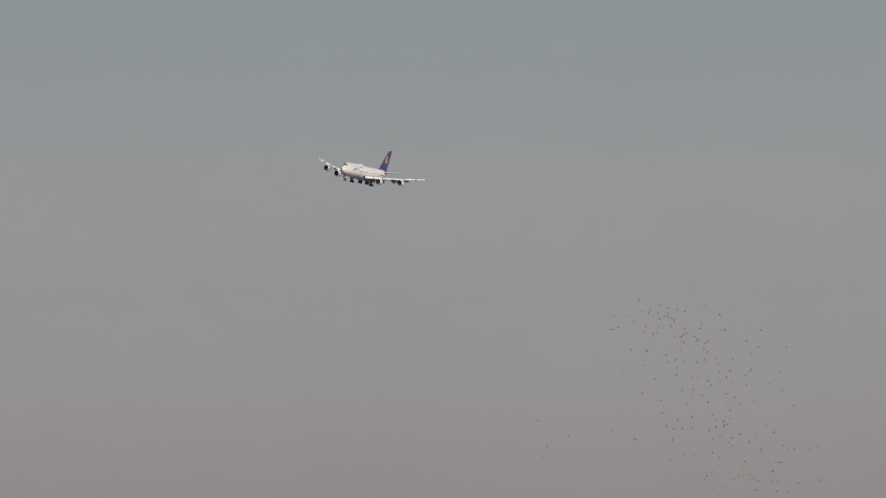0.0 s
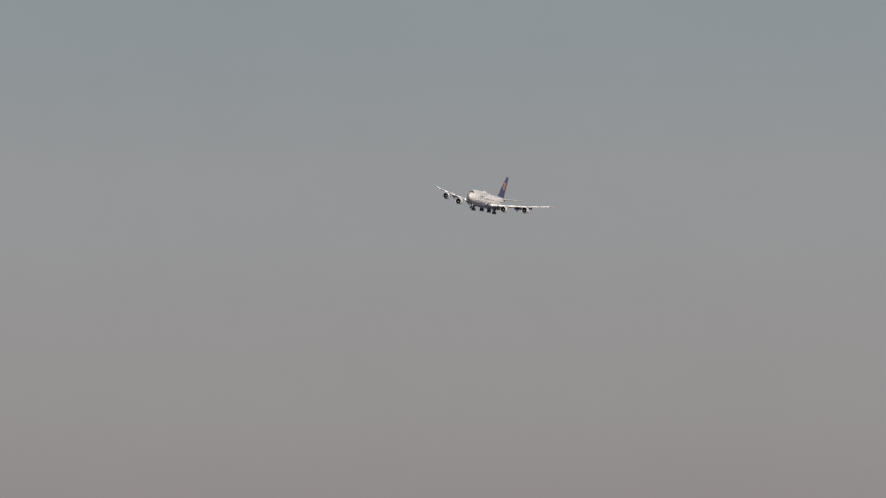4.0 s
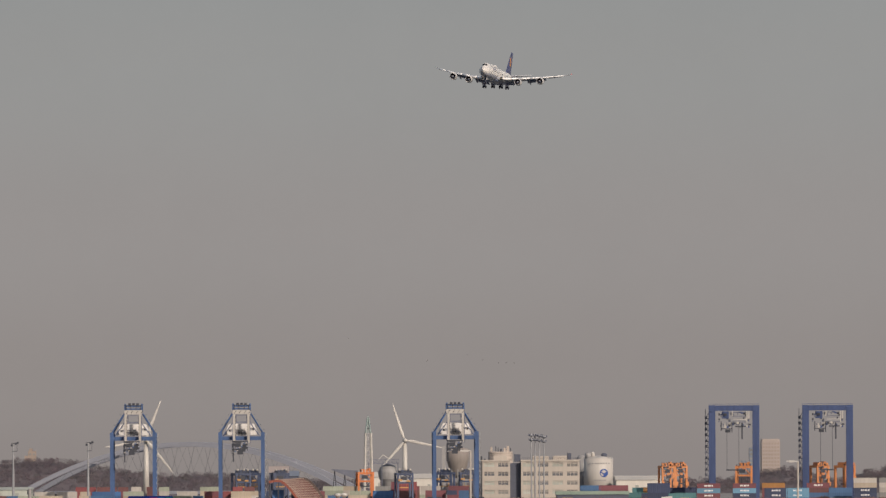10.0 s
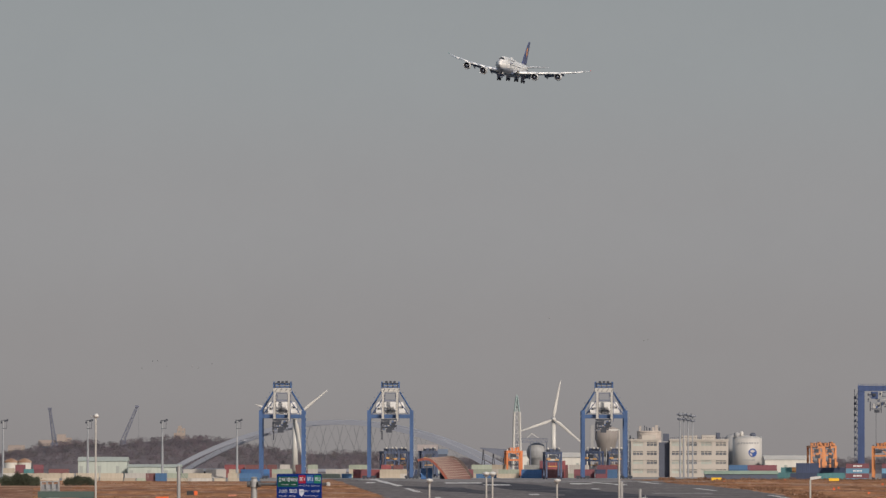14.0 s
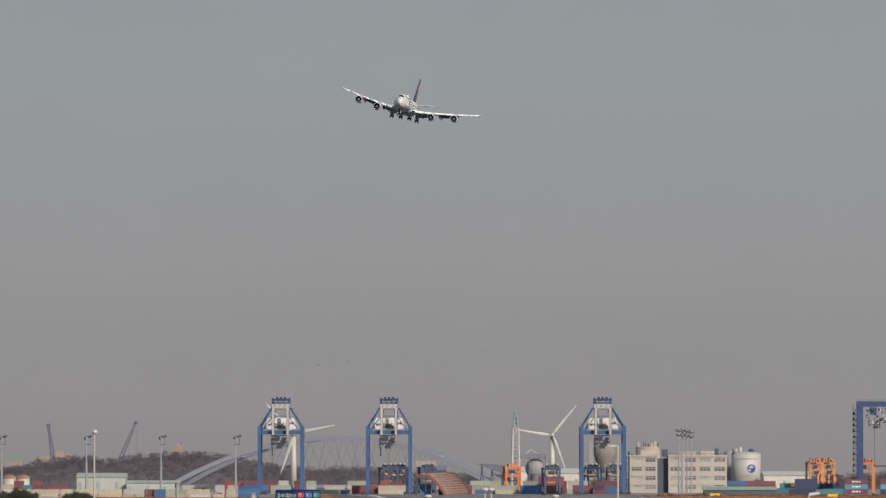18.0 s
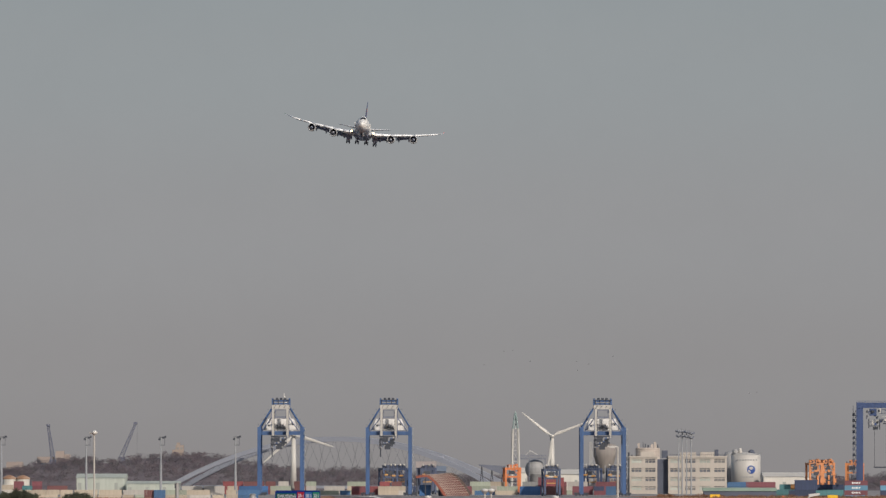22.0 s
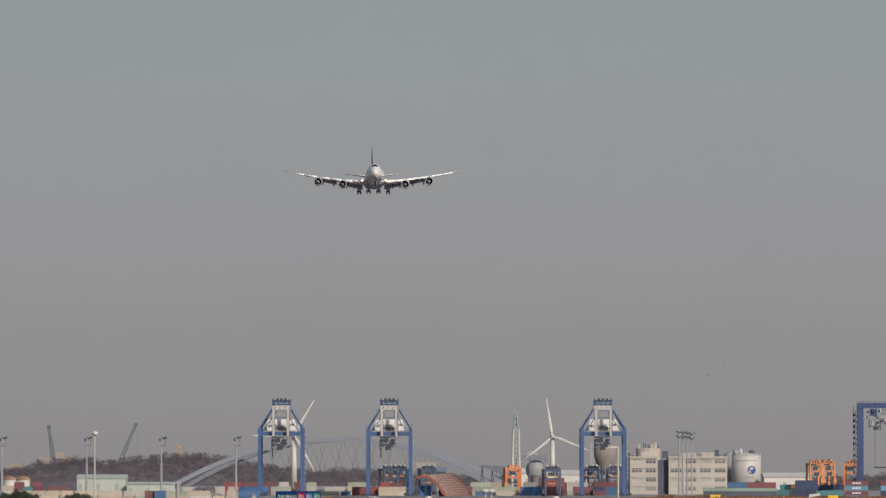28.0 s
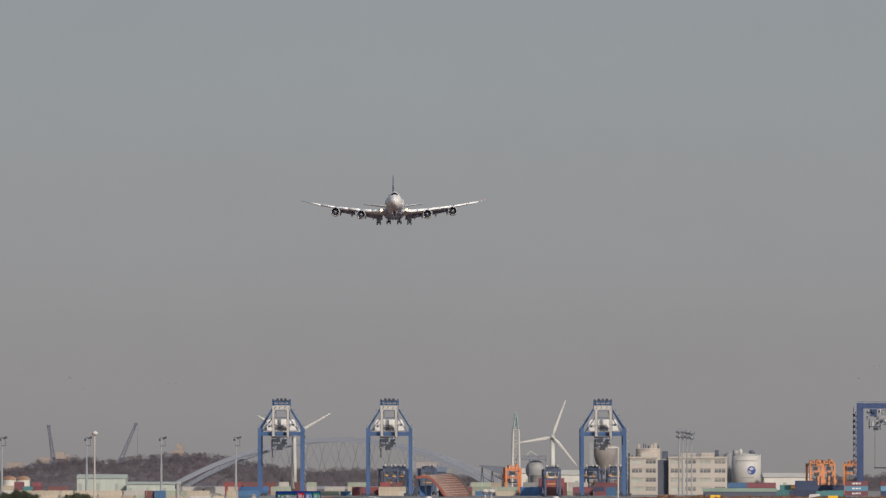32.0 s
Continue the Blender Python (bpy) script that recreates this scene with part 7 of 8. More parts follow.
tall = thing("floodlight_pole", pose(fx(168), FD, 0), "tall thin pale pole with a white lamp head", "street lamp")
h = fz(768)
bm = bmesh.new()
tube(bm, (0, 0, 0), (0, 0, h), 0.12, 0.075, 12)
part("pole", bm, M_POLECREAM, tall)
bm = bmesh.new()
vertical(bm, [(h - 0.16, 0.09), (h - 0.1, 0.24), (h + 0.08, 0.27), (h + 0.2, 0.2), (h + 0.26, 0.05)], 16, (0.04, 0))
part("lamp_head", bm, M_LAMPHEAD, tall, "white rounded lamp head", True)
bm = bmesh.new()
beam(bm, (-0.42, 0, h - 0.06), (0.3, 0, h - 0.06), 0.06)
box(bm, -0.5, -0.34, -0.1, 0.1, h - 0.04, h + 0.06)
part("bracket", bm, M_POLE, tall)


def arm_lamp(u, v, du, label, thick=0.085, d=FD, rise=0.0):
    k = d / 12123.6
    h = EYE + (808 - v) * k
    top = thing("street_lamp", pose((u - 784) * k, d, 0), label, "street lamp", "arm street lamps")
    bm = bmesh.new()
    tube(bm, (0, 0, 0), (0, 0, h), thick * 1.4, thick, 12)
    part("pole", bm, M_POLECREAM, top)
    bm = bmesh.new()
    L = du * k
    q = rise * 0.6
    hexa(bm, [(min(0, L), -0.09, h - 0.03), (max(0, L), -0.09, h - 0.03 + q), (max(0, L), 0.09, h - 0.03 + q), (min(0, L), 0.09, h - 0.03),
              (min(0, L), -0.06, h + 0.08 + q), (max(0, L), -0.06, h + 0.05 + rise), (max(0, L), 0.06, h + 0.05 + rise), (min(0, L), 0.06, h + 0.08 + q)])
    if abs(L) > 0.6 and not rise:
        box(bm, L * 0.55 - 0.25, L * 0.55 + 0.25, -0.14, 0.14, h - 0.08, h + 0.1)
    part("lamp_arm", bm, M_LAMPHEAD, top, "flat white lamp arm")
    return top


arm_lamp(1094, 792, -18, "tall pale street lamp with a flat arm")
arm_lamp(1674, 813, -20, "tall pale street lamp with a flat arm")
arm_lamp(1432, 880, 19, "pale street lamp with a flat tilted head", rise=0.3)


def plain_pole(u, v, w, paint, label, bands=()):
    top = thing("utility_pole", pose(fx(u), FD, 0), label, "pole", "utility poles")
    h = fz(v)
    bm = bmesh.new()
    tube(bm, (0, 0, 0), (0, 0, h), w * FK / 2 * 1.05, w * FK / 2, 14)
    part("pole", bm, paint, top)
    bm = bmesh.new()
    tube(bm, (0, 0, h), (0, 0, h + 0.06), w * FK / 2 * 1.1, w * FK / 2 * 0.8, 14)
    part("cap", bm, paint, top)
    for v2 in bands:
        bm = bmesh.new()
        tube(bm, (0, 0, fz(v2)), (0, 0, fz(v2) + 0.14), w * FK / 2 * 1.3, w * FK / 2 * 1.3, 14)
        part("clamp", bm, M_STRUT, top)
    return top


p1 = plain_pole(315, 857, 6.5, M_POLE, "thick galvanised steel pole carrying a cable bracket", (930, 945, 958))
bm = bmesh.new()
box(bm, 0.2, 0.45, -0.2, 0.15, fz(934), fz(922))
part("junction_box", bm, M_LAMPHEAD, p1, "small white junction box")
bm = bmesh.new()
box(bm, -0.28, 0.28, -0.32, -0.16, fz(953), fz(943))
part("meter_box", bm, M_POLE, p1)
bm = bmesh.new()
lattice(bm, (0.2, 0, fz(957)), (fx(441) - fx(315), 0, fz(957)), 0.36, 16, 0.05)
part("lattice_arm", bm, M_POLE, p1, "horizontal lattice bracket")
bm = bmesh.new()
for x in (1.8, 3.6, 4.7, 5.4):
    box(bm, x - 0.18, x + 0.18, -0.2, 0.2, fz(965), fz(959))
    beam(bm, (x, 0, fz(961)), (x + 0.4, 0, fz(953)), 0.05)
part("insulator", bm, M_IRON, p1)
bm = bmesh.new()
beam(bm, (0.18, 0, fz(861)), (1.1, 0, fz(890)), 0.02)
beam(bm, (0.18, 0, fz(870)), (0.9, 0, fz(888)), 0.02)
beam(bm, (-0.2, -0.1, fz(866)), (-0.2, -0.1, fz(858)), 0.09)
part("stay_wire", bm, M_IRON, p1)

plain_pole(1098, 884, 6.2, M_POLE, "thick galvanised steel pole beside a lamp", (960,))
cam_pole = plain_pole(1131, 897, 5.6, M_POLE, "galvanised steel pole carrying monitoring equipment", (958, 968))
for u0, u1, v0, v1, mm in ((1138, 1146, 956, 964, M_LAMPHEAD), (1122, 1131, 963, 975, M_LAMPHEAD), (1134, 1140, 969, 978, M_LAMPHEAD), (1100, 1128, 963, 966, M_PIPE), (1101, 1105, 958, 972, M_PIPE), (1113, 1116, 955, 976, M_POLE), (1126, 1137, 956, 962, M_PIPE), (1139, 1141, 908, 926, M_POLE)):
    bm = bmesh.new()
    box(bm, fx(u0) - fx(1131), fx(u1) - fx(1131), -0.5, -0.2, fz(v1), fz(v0))
    bmesh.ops.bevel(bm, geom=bm.edges[:], offset=0.03, segments=2, affect="EDGES")
    part("camera_unit", bm, mm, cam_pole, "white weatherproof housing" if mm is M_LAMPHEAD else "")
bm = bmesh.new()
for a, b in (((1101, 932), (1105, 928)), ((1105, 928), (1106, 936)), ((1106, 936), (1103, 950)), ((1117, 952), (1122, 944)), ((1112, 972), (1114, 956)), ((1119, 966), (1124, 944)), ((1120, 966), (1125, 944)), ((1121, 966), (1126, 944)), ((1136, 960), (1146, 966)), ((1128, 958), (1136, 952))):
    beam(bm, (fx(a[0]) - fx(1131), -0.1, fz(a[1])), (fx(b[0]) - fx(1131), -0.1, fz(b[1])), 0.06)
part("cable", bm, M_IRON, cam_pole)
plain_pole(1261, 914, 4.8, M_POLE, "galvanised steel pole with a square collar", (938, 921))
plain_pole(1500, 919, 5.0, M_POLE, "galvanised steel pole with a square collar", (926,))
plain_pole(1160, 963, 2.6, M_POLECREAM, "short thin pale post")
bp = plain_pole(990.5, 912, 5.2, M_BLACKPOLE, "black utility pole with small crossarms", (955, 975))
bm = bmesh.new()
for a, b in (((993, 952), (1008, 952)), ((1000, 952), (1000, 944)), ((1007, 952), (1007, 942)), ((993, 914), (999, 936)), ((993, 946), (998, 938))):
    beam(bm, (fx(a[0]) - fx(990.5), 0, fz(a[1])), (fx(b[0]) - fx(990.5), 0, fz(b[1])), 0.05)
part("crossarm", bm, M_IRON, bp)
bm = bmesh.new()
box(bm, 0.4, 0.6, -0.1, 0.1, fz(949), fz(945))
part("insulator", bm, M_LAMPHEAD, bp)
sl = plain_pole(777, 973, 2.4, M_POLECREAM, "short pale post with a side arm")
bm = bmesh.new()
beam(bm, (-1.05, 0, fz(973)), (0.05, 0, fz(973)), 0.1)
part("arm", bm, M_IRON, sl)
sl = plain_pole(721, 983, 2.0, M_POLECREAM, "short curved lamp post")
bm = bmesh.new()
beam(bm, (0, 0, fz(983)), (1.0, 0, fz(976)), 0.07)
box(bm, 0.9, 1.7, -0.12, 0.12, fz(977), fz(974.5))
part("lamp_head", bm, M_LAMPHEAD, sl)
plain_pole(136, 969, 2.2, M_POLECREAM, "short thin white post beside a green frame")

# green steel frame with a ladder-backed cabinet
fr = thing("steel_frame", pose(fx(73), FD, 0), "dark green steel gantry frame with square posts", "frame")
for u0, u1, v0, v1 in ((148, 165, 902, 1100), (110, 117, 914, 964), (73, 80, 902, 1100)):
    bm = bmesh.new()
    box(bm, fx(u0) - fx(73), fx(u1) - fx(73), -0.3, 0.3, max(0, fz(v1)) if v1 < 1000 else 0, fz(v0) - 0.001)
    part("post", bm, M_GREENSTEEL, fr)
for v0, v1 in ((901, 912), (962, 973)):
    bm = bmesh.new()
    box(bm, fx(66) - fx(73), fx(165) - fx(73) + 0.02, -0.34, 0.34, fz(v1), fz(v0))
    part("rail", bm, M_GREENSTEEL, fr)
for v, s in ((912, 1), (973, 1)):
    bm = bmesh.new()
    hexa(bm, [(fx(138) - fx(73), -0.1, fz(v)), (fx(148) - fx(73), -0.1, fz(v)), (fx(148) - fx(73), 0.1, fz(v)), (fx(138) - fx(73), 0.1, fz(v)),
              (fx(147) - fx(73), -0.1, fz(v + 9)), (fx(148) - fx(73), -0.1, fz(v + 9)), (fx(148) - fx(73), 0.1, fz(v + 9)), (fx(147) - fx(73), 0.1, fz(v + 9))])
    part("gusset", bm, M_GREENSTEEL, fr)
cab = thing("ladder_tower", pose(fx(73), FD + 3, 0, 0, -1.2, 0), "grey steel caged ladder tower beside the green frame", "ladder")
for x in (0, 0.55, 1.1, 1.65):
    for y in (0, 0.9):
        bm = bmesh.new()
        beam(bm, (x, y, 0), (x, y, fz(883)), 0.1)
        part("upright", bm, M_POLE, cab)
bm = bmesh.new()
k = 0
while fz(884) - 0.78 * k > 6.5:
    z = fz(884) - 0.78 * k
    for y in (0, 0.9):
        beam(bm, (0, y, z), (1.65, y, z), 0.1)
    k += 1
part("rung", bm, M_POLE, cab)
bm = bmesh.new()
box(bm, 0.1, 1.55, 0.3, 0.6, 6.2, fz(889))
part("back_panel", bm, M_PANELGREY, cab)

# ---- blue direction sign ----
M_SIGNBLUE = mat("sign_blue", (0.003, 0.018, 0.135), 0.6, vary=0.06, size=2)
M_SIGNGREEN = mat("sign_green", (0.008, 0.055, 0.035), 0.4, vary=0.06, size=2)
M_SIGNRED = mat("sign_red", (0.26, 0.015, 0.03), 0.4, vary=0.06, size=2)
M_SIGNSKY = mat("sign_light_blue", (0.025, 0.10, 0.27), 0.4, vary=0.06, size=2)
M_SIGNTEAL = mat("sign_teal", (0.02, 0.15, 0.10), 0.4, vary=0.06, size=2)
M_SIGNWHITE = mat("sign_white", (0.44, 0.47, 0.54), 0.6, vary=0.04, size=2)
for m in (M_SIGNBLUE, M_SIGNGREEN, M_SIGNRED, M_SIGNSKY, M_SIGNTEAL):
    m.node_tree.nodes["Principled BSDF"].inputs["Specular IOR Level"].default_value = 0.1
sign = thing("road_sign", pose(fx(448), FD, 0), "large blue overhead road sign with white arrows and lettering", "sign")
ox = fx(448)
bm = bmesh.new()
tube(bm, (0, 0.55, 0), (0, 0.55, fz(877)), 0.36, 0.27, 18)
post = part("post", bm, M_POLE, sign, "thick round grey steel post")
bm = bmesh.new()
tube(bm, (0, 0.55, fz(877)), (0, 0.55, fz(875)), 0.36, 0.2, 18)
part("post_cap", bm, M_POLE, post)
for v in (888, 945):
    bm = bmesh.new()
    tube(bm, (-0.35, 0.55, fz(v)), (fx(577) - ox, 0.55, fz(v)), 0.16, 0.16, 14)
    armp = part("arm", bm, M_PIPE, sign, "round steel sign arm")
    bm = bmesh.new()
    vertical(bm, [(fz(v) - 0.2, 0.1), (fz(v) - 0.12, 0.2), (fz(v) + 0.12, 0.2), (fz(v) + 0.2, 0.1)], 16, (fx(579) - ox, 0.55))
    part("end_cap", bm, M_LAMPHEAD, armp, "white rounded end cap")
    bm = bmesh.new()
    vertical(bm, [(fz(v) - 0.36, 0.34), (fz(v) - 0.28, 0.38), (fz(v) + 0.28, 0.38), (fz(v) + 0.36, 0.34)], 18, (0, 0.55))
    part("flange", bm, M_POLE, post)
    bm = bmesh.new()
    for s in (-1, 1):
        tube(bm, (s * 0.5, 0.15, fz(v) + 0.25), (s * 0.5, 0.15, fz(v) - 0.25), 0.17, n=10)
        tube(bm, (s * 0.38, 0.1, fz(v)), (s * 0.62, 0.1, fz(v)), 0.3, n=14)
    part("flange_ring", bm, M_PIPE, post, "dark bolted pipe flange")
SX, SW, SZ, SH = fx(488) - ox, fx(568) - fx(488), fz(964), fz(869.5) - fz(964)


def sx(f):
    return SX + SW * f


def sz(f):
    return SZ + SH * (1 - f)


def plate(name, f0, f1, g0, g1, y, paint, parent, label=""):
    bm = bmesh.new()
    box(bm, sx(f0), sx(f1), y - 0.015, y, sz(g1), sz(g0))
    return part(name, bm, paint, parent, label)


bm = bmesh.new()
box(bm, sx(0), sx(1), 0.22, 0.3, sz(1), sz(0))
bmesh.ops.bevel(bm, geom=[e for e in bm.edges if abs(e.verts[0].co.y - e.verts[1].co.y) > 0.05], offset=0.08, segments=3, affect="EDGES")
board = part("board", bm, M_SIGNBLUE, sign, "blue reflective sign board")
for f in (0.2, 0.8):
    bm = bmesh.new()
    box(bm, sx(f) - 0.06, sx(f) + 0.06, 0.3, 0.42, sz(0.97), sz(0.03))
    part("bracket", bm, M_POLE, sign)


def letters(text, f, g, size, parent, y=0.18, paint=None):
    """Lettering cut from the built-in font, its left end at f, its middle line at g."""
    cu = bpy.data.curves.new("lettering", "FONT")
    cu.body, cu.size, cu.align_x, cu.align_y, cu.extrude = text, size, "LEFT", "CENTER", 0.006
    tmp = bpy.data.objects.new("lettering", cu)
    scene.collection.objects.link(tmp)
    me = bpy.data.meshes.new_from_object(tmp.evaluated_get(bpy.context.evaluated_depsgraph_get()))
    bpy.data.objects.remove(tmp)
    bpy.data.curves.remove(cu)
    me.materials.clear()
    me.materials.append(paint or M_SIGNWHITE)
    ob = new("lettering", me)
    ob.parent = parent
    ob.matrix_basis = pose(sx(f), y, sz(g), 90)
    return ob


plate("panel_border", 0.025, 0.465, 0.056, 0.244, 0.219, M_SIGNTEAL, board)
plate("panel_border", 0.555, 0.965, 0.556, 0.764, 0.219, M_SIGNTEAL, board)
g1 = plate("green_panel", 0.03, 0.46, 0.06, 0.24, 0.215, M_SIGNGREEN, board, "green expressway panel")
for f in (0.055, 0.255):
    ring = plate("route_mark", f, f + 0.04, 0.075, 0.15, 0.205, M_SIGNWHITE, g1, "small white route mark")
    plate("mark_field", f + 0.009, f + 0.031, 0.09, 0.135, 0.198, M_SIGNGREEN, ring)
letters("横浜", 0.11, 0.115, 0.36, g1)
letters("銀座", 0.30, 0.115, 0.36, g1)
letters("Yokohama     Ginza", 0.10, 0.20, 0.17, g1)
for f, n, mm in ((0.49, "第1", M_SIGNRED), (0.66, "第2", M_SIGNSKY), (0.83, "第3", M_SIGNTEAL)):
    p = plate("terminal_panel", f, f + 0.15, 0.03, 0.18, 0.215, mm, board, "coloured terminal number panel")
    letters(n, f + 0.01, 0.105, 0.40, p)
letters("ターミナル", 0.48, 0.225, 0.215, board)
letters("Terminal 1 2 3", 0.76, 0.225, 0.14, board)
letters("川崎", 0.05, 0.33, 0.40, board)
letters("蒲田", 0.27, 0.33, 0.40, board)
letters("Kawasaki", 0.05, 0.415, 0.2, board)
letters("Kamata", 0.28, 0.415, 0.2, board)
bm = bmesh.new()
hexa(bm, [(sx(0.50), 0.2, sz(0.38)), (sx(0.55), 0.2, sz(0.43)), (sx(0.55), 0.21, sz(0.43)), (sx(0.50), 0.21, sz(0.38)),
          (sx(0.50), 0.2, sz(0.29)), (sx(0.60), 0.2, sz(0.29)), (sx(0.60), 0.21, sz(0.38)), (sx(0.50), 0.21, sz(0.29))])
bmesh.ops.recalc_face_normals(bm, faces=bm.faces[:])
shield = part("route_shield", bm, M_SIGNWHITE, board, "white route shield")
letters("357", 0.515, 0.335, 0.2, shield, 0.17, M_SIGNBLUE)
letters("環七・大井ふ頭", 0.61, 0.33, 0.205, board)
letters("Kannana-Oi Wharf", 0.61, 0.415, 0.165, board)
letters("環八通り", 0.08, 0.62, 0.33, board)
letters("Kampachi-dori Ave.", 0.06, 0.705, 0.185, board)
g2 = plate("green_panel", 0.56, 0.96, 0.56, 0.76, 0.215, M_SIGNGREEN, board, "green expressway panel")
ring = plate("route_mark", 0.59, 0.645, 0.585, 0.68, 0.205, M_SIGNWHITE, g2, "small white route mark")
plate("mark_field", 0.603, 0.632, 0.605, 0.66, 0.198, M_SIGNGREEN, ring)
letters("湾岸線", 0.68, 0.63, 0.36, g2)
letters("Bayshore-route", 0.62, 0.72, 0.2, g2)
# the white T-shaped arrow
plate("arrow_bar", 0.26, 0.74, 0.478, 0.512, 0.205, M_SIGNWHITE, board, "white arrow bar")
plate("arrow_stem", 0.493, 0.525, 0.512, 0.96, 0.205, M_SIGNWHITE, board)
for f0, f1 in ((0.20, 0.27), (0.80, 0.73)):
    bm = bmesh.new()
    v = [bm.verts.new(p) for p in ((sx(f0), 0.19, sz(0.495)), (sx(f1), 0.19, sz(0.455)), (sx(f1), 0.19, sz(0.535)), (sx(f0), 0.203, sz(0.495)), (sx(f1), 0.203, sz(0.455)), (sx(f1), 0.203, sz(0.535)))]
    for q in ((0, 1, 2), (3, 5, 4), (0, 3, 4, 1), (1, 4, 5, 2), (2, 5, 3, 0)):
        bm.faces.new([v[i] for i in q])
    bmesh.ops.recalc_face_normals(bm, faces=bm.faces[:])
    part("arrow_head", bm, M_SIGNWHITE, board)

# ---- birds ----
M_BIRD = mat("dark_feathers", (0.15, 0.15, 0.155), 0.8, vary=0.2, size=0.5)


def make_bird():
    top = thing("bird", Matrix(), "dark cormorant-like bird flying in the haze", "bird", "flock of dark birds")
    bm = bmesh.new()
    loft(bm, [[(x, w * math.cos(2 * math.pi * i / 8), z + w * math.sin(2 * math.pi * i / 8)) for i in range(8)] for x, w, z in
              ((0.5, 0.01, 0.03), (0.42, 0.035, 0.03), (0.26, 0.035, 0.0), (0.14, 0.09, 0.0), (-0.1, 0.10, 0.0), (-0.3, 0.05, 0.0), (-0.45, 0.06, 0.0), (-0.5, 0.02, 0.0))])
    part("body", bm, M_BIRD, top)
    for s in (-1, 1):
        bm = bmesh.new()
        rings = []
        for y, c, z, x in ((0.07, 0.24, 0.02, 0.08), (0.3, 0.24, 0.14, 0.12), (0.55, 0.16, 0.2, 0.04), (0.74, 0.03, 0.2, -0.08)):
            ring = [(x + c / 2, s * y, z), (x, s * y, z + 0.02), (x - c / 2, s * y, z), (x, s * y, z - 0.02)]
            rings.append(ring if s > 0 else ring[::-1])
        loft(bm, rings)
        part("wing", bm, M_BIRD, top)
    return top


BIRD_D = 2400.0
BK = BIRD_D / 12123.6
FLOCK = []
rb = random.Random(11)
first = make_bird()


def add_bird(track, d):
    """track: rows of seconds, bearing and rise at the distance d."""
    ob = first if not FLOCK else copy_thing(first, Matrix())
    k = d / 12123.6
    tilt, face = rb.uniform(-60, 60), rb.uniform(-40, 40)
    FLOCK.append((ob, [(t, pose((u - 784) * k, d, EYE + (808 - v) * k, tilt + 8 * math.sin(3 * t + tilt), -6, face)) for t, u, v in track]))


# the large flock, strung out along a slanting band
LINE = [(2385, 312), (2425, 325), (2450, 362), (2515, 385), (2530, 440), (2525, 510), (2560, 575), (2590, 665), (2690, 695)]
for n in range(215):
    f = rb.random() ** 0.85 * (len(LINE) - 1)
    i = min(int(f), len(LINE) - 2)
    g = f - i
    u = LINE[i][0] + (LINE[i + 1][0] - LINE[i][0]) * g + rb.gauss(0, 34 + 7 * f)
    v = LINE[i][1] + (LINE[i + 1][1] - LINE[i][1]) * g + rb.gauss(0, 22 + 4 * f)
    s, w = 67 + rb.gauss(0, 3), rb.gauss(0, 2.5)
    add_bird([(0, u, v), (1.5, u + 1.5 * s, v + 1.5 * w + rb.gauss(0, 2)), (3, u + 3 * s, v + 3 * w), (32, u + 32 * s, v - 40)], BIRD_D + rb.uniform(-60, 60))
# stragglers behind the flock
for n in range(18):
    u, v = 2530 - rb.uniform(40, 330), rb.uniform(420, 700)
    s = 67 + rb.gauss(0, 4)
    add_bird([(0, u, v), (3, u + 3 * s, v + rb.gauss(0, 6)), (32, u + 32 * s, v - 40)], BIRD_D + rb.uniform(-60, 60))
# the loose party that crosses low over the port
for du, dv in ((-54, -12), (-43, -13), (40, 5), (56, 9), (88, -4), (-80, 10), (-20, 4)):
    add_bird([(0, -690 + du, 720 + dv), (12, 178 + du * 0.9, 694 + dv * 0.5), (13, 240 + du * 0.8, 687 + dv * 0.5), (19, 722 + du, 636 + dv), (23, 1038 + du * 1.4, 637 + dv * 1.2), (28, 1335 + du, 655 + dv), (32, 1600 + du, 660 + dv)], 3800)
for du, dv in ((-92, -4), (-88, -3), (-66, 16), (84, 6), (98, 7)):
    add_bird([(0, -2200 + du, 700 + dv), (28, -90 + du, 676 + dv), (32, 214 + du, 673 + dv)], 3800)
for du, dv in ((0, 0), (12, -2), (-300, -40)):
    add_bird([(0, -100 + du, 640 + dv), (13, 1190 + du * 0.5 - 60, 632 + dv), (19, 1151 + du, 675 + dv), (23, 1415 + du, 702 + dv), (32, 2000 + du, 715 + dv)], 3600)
for du, dv in ((0, 0), (26, 9), (55, 14), (68, 14), (82, 15)):
    add_bird([(0, -100 + du, 590 + dv), (9, 928 + du, 619 + dv), (10, 1090 + du, 622 + dv), (32, 2900 + du, 610 + dv)], 3600)
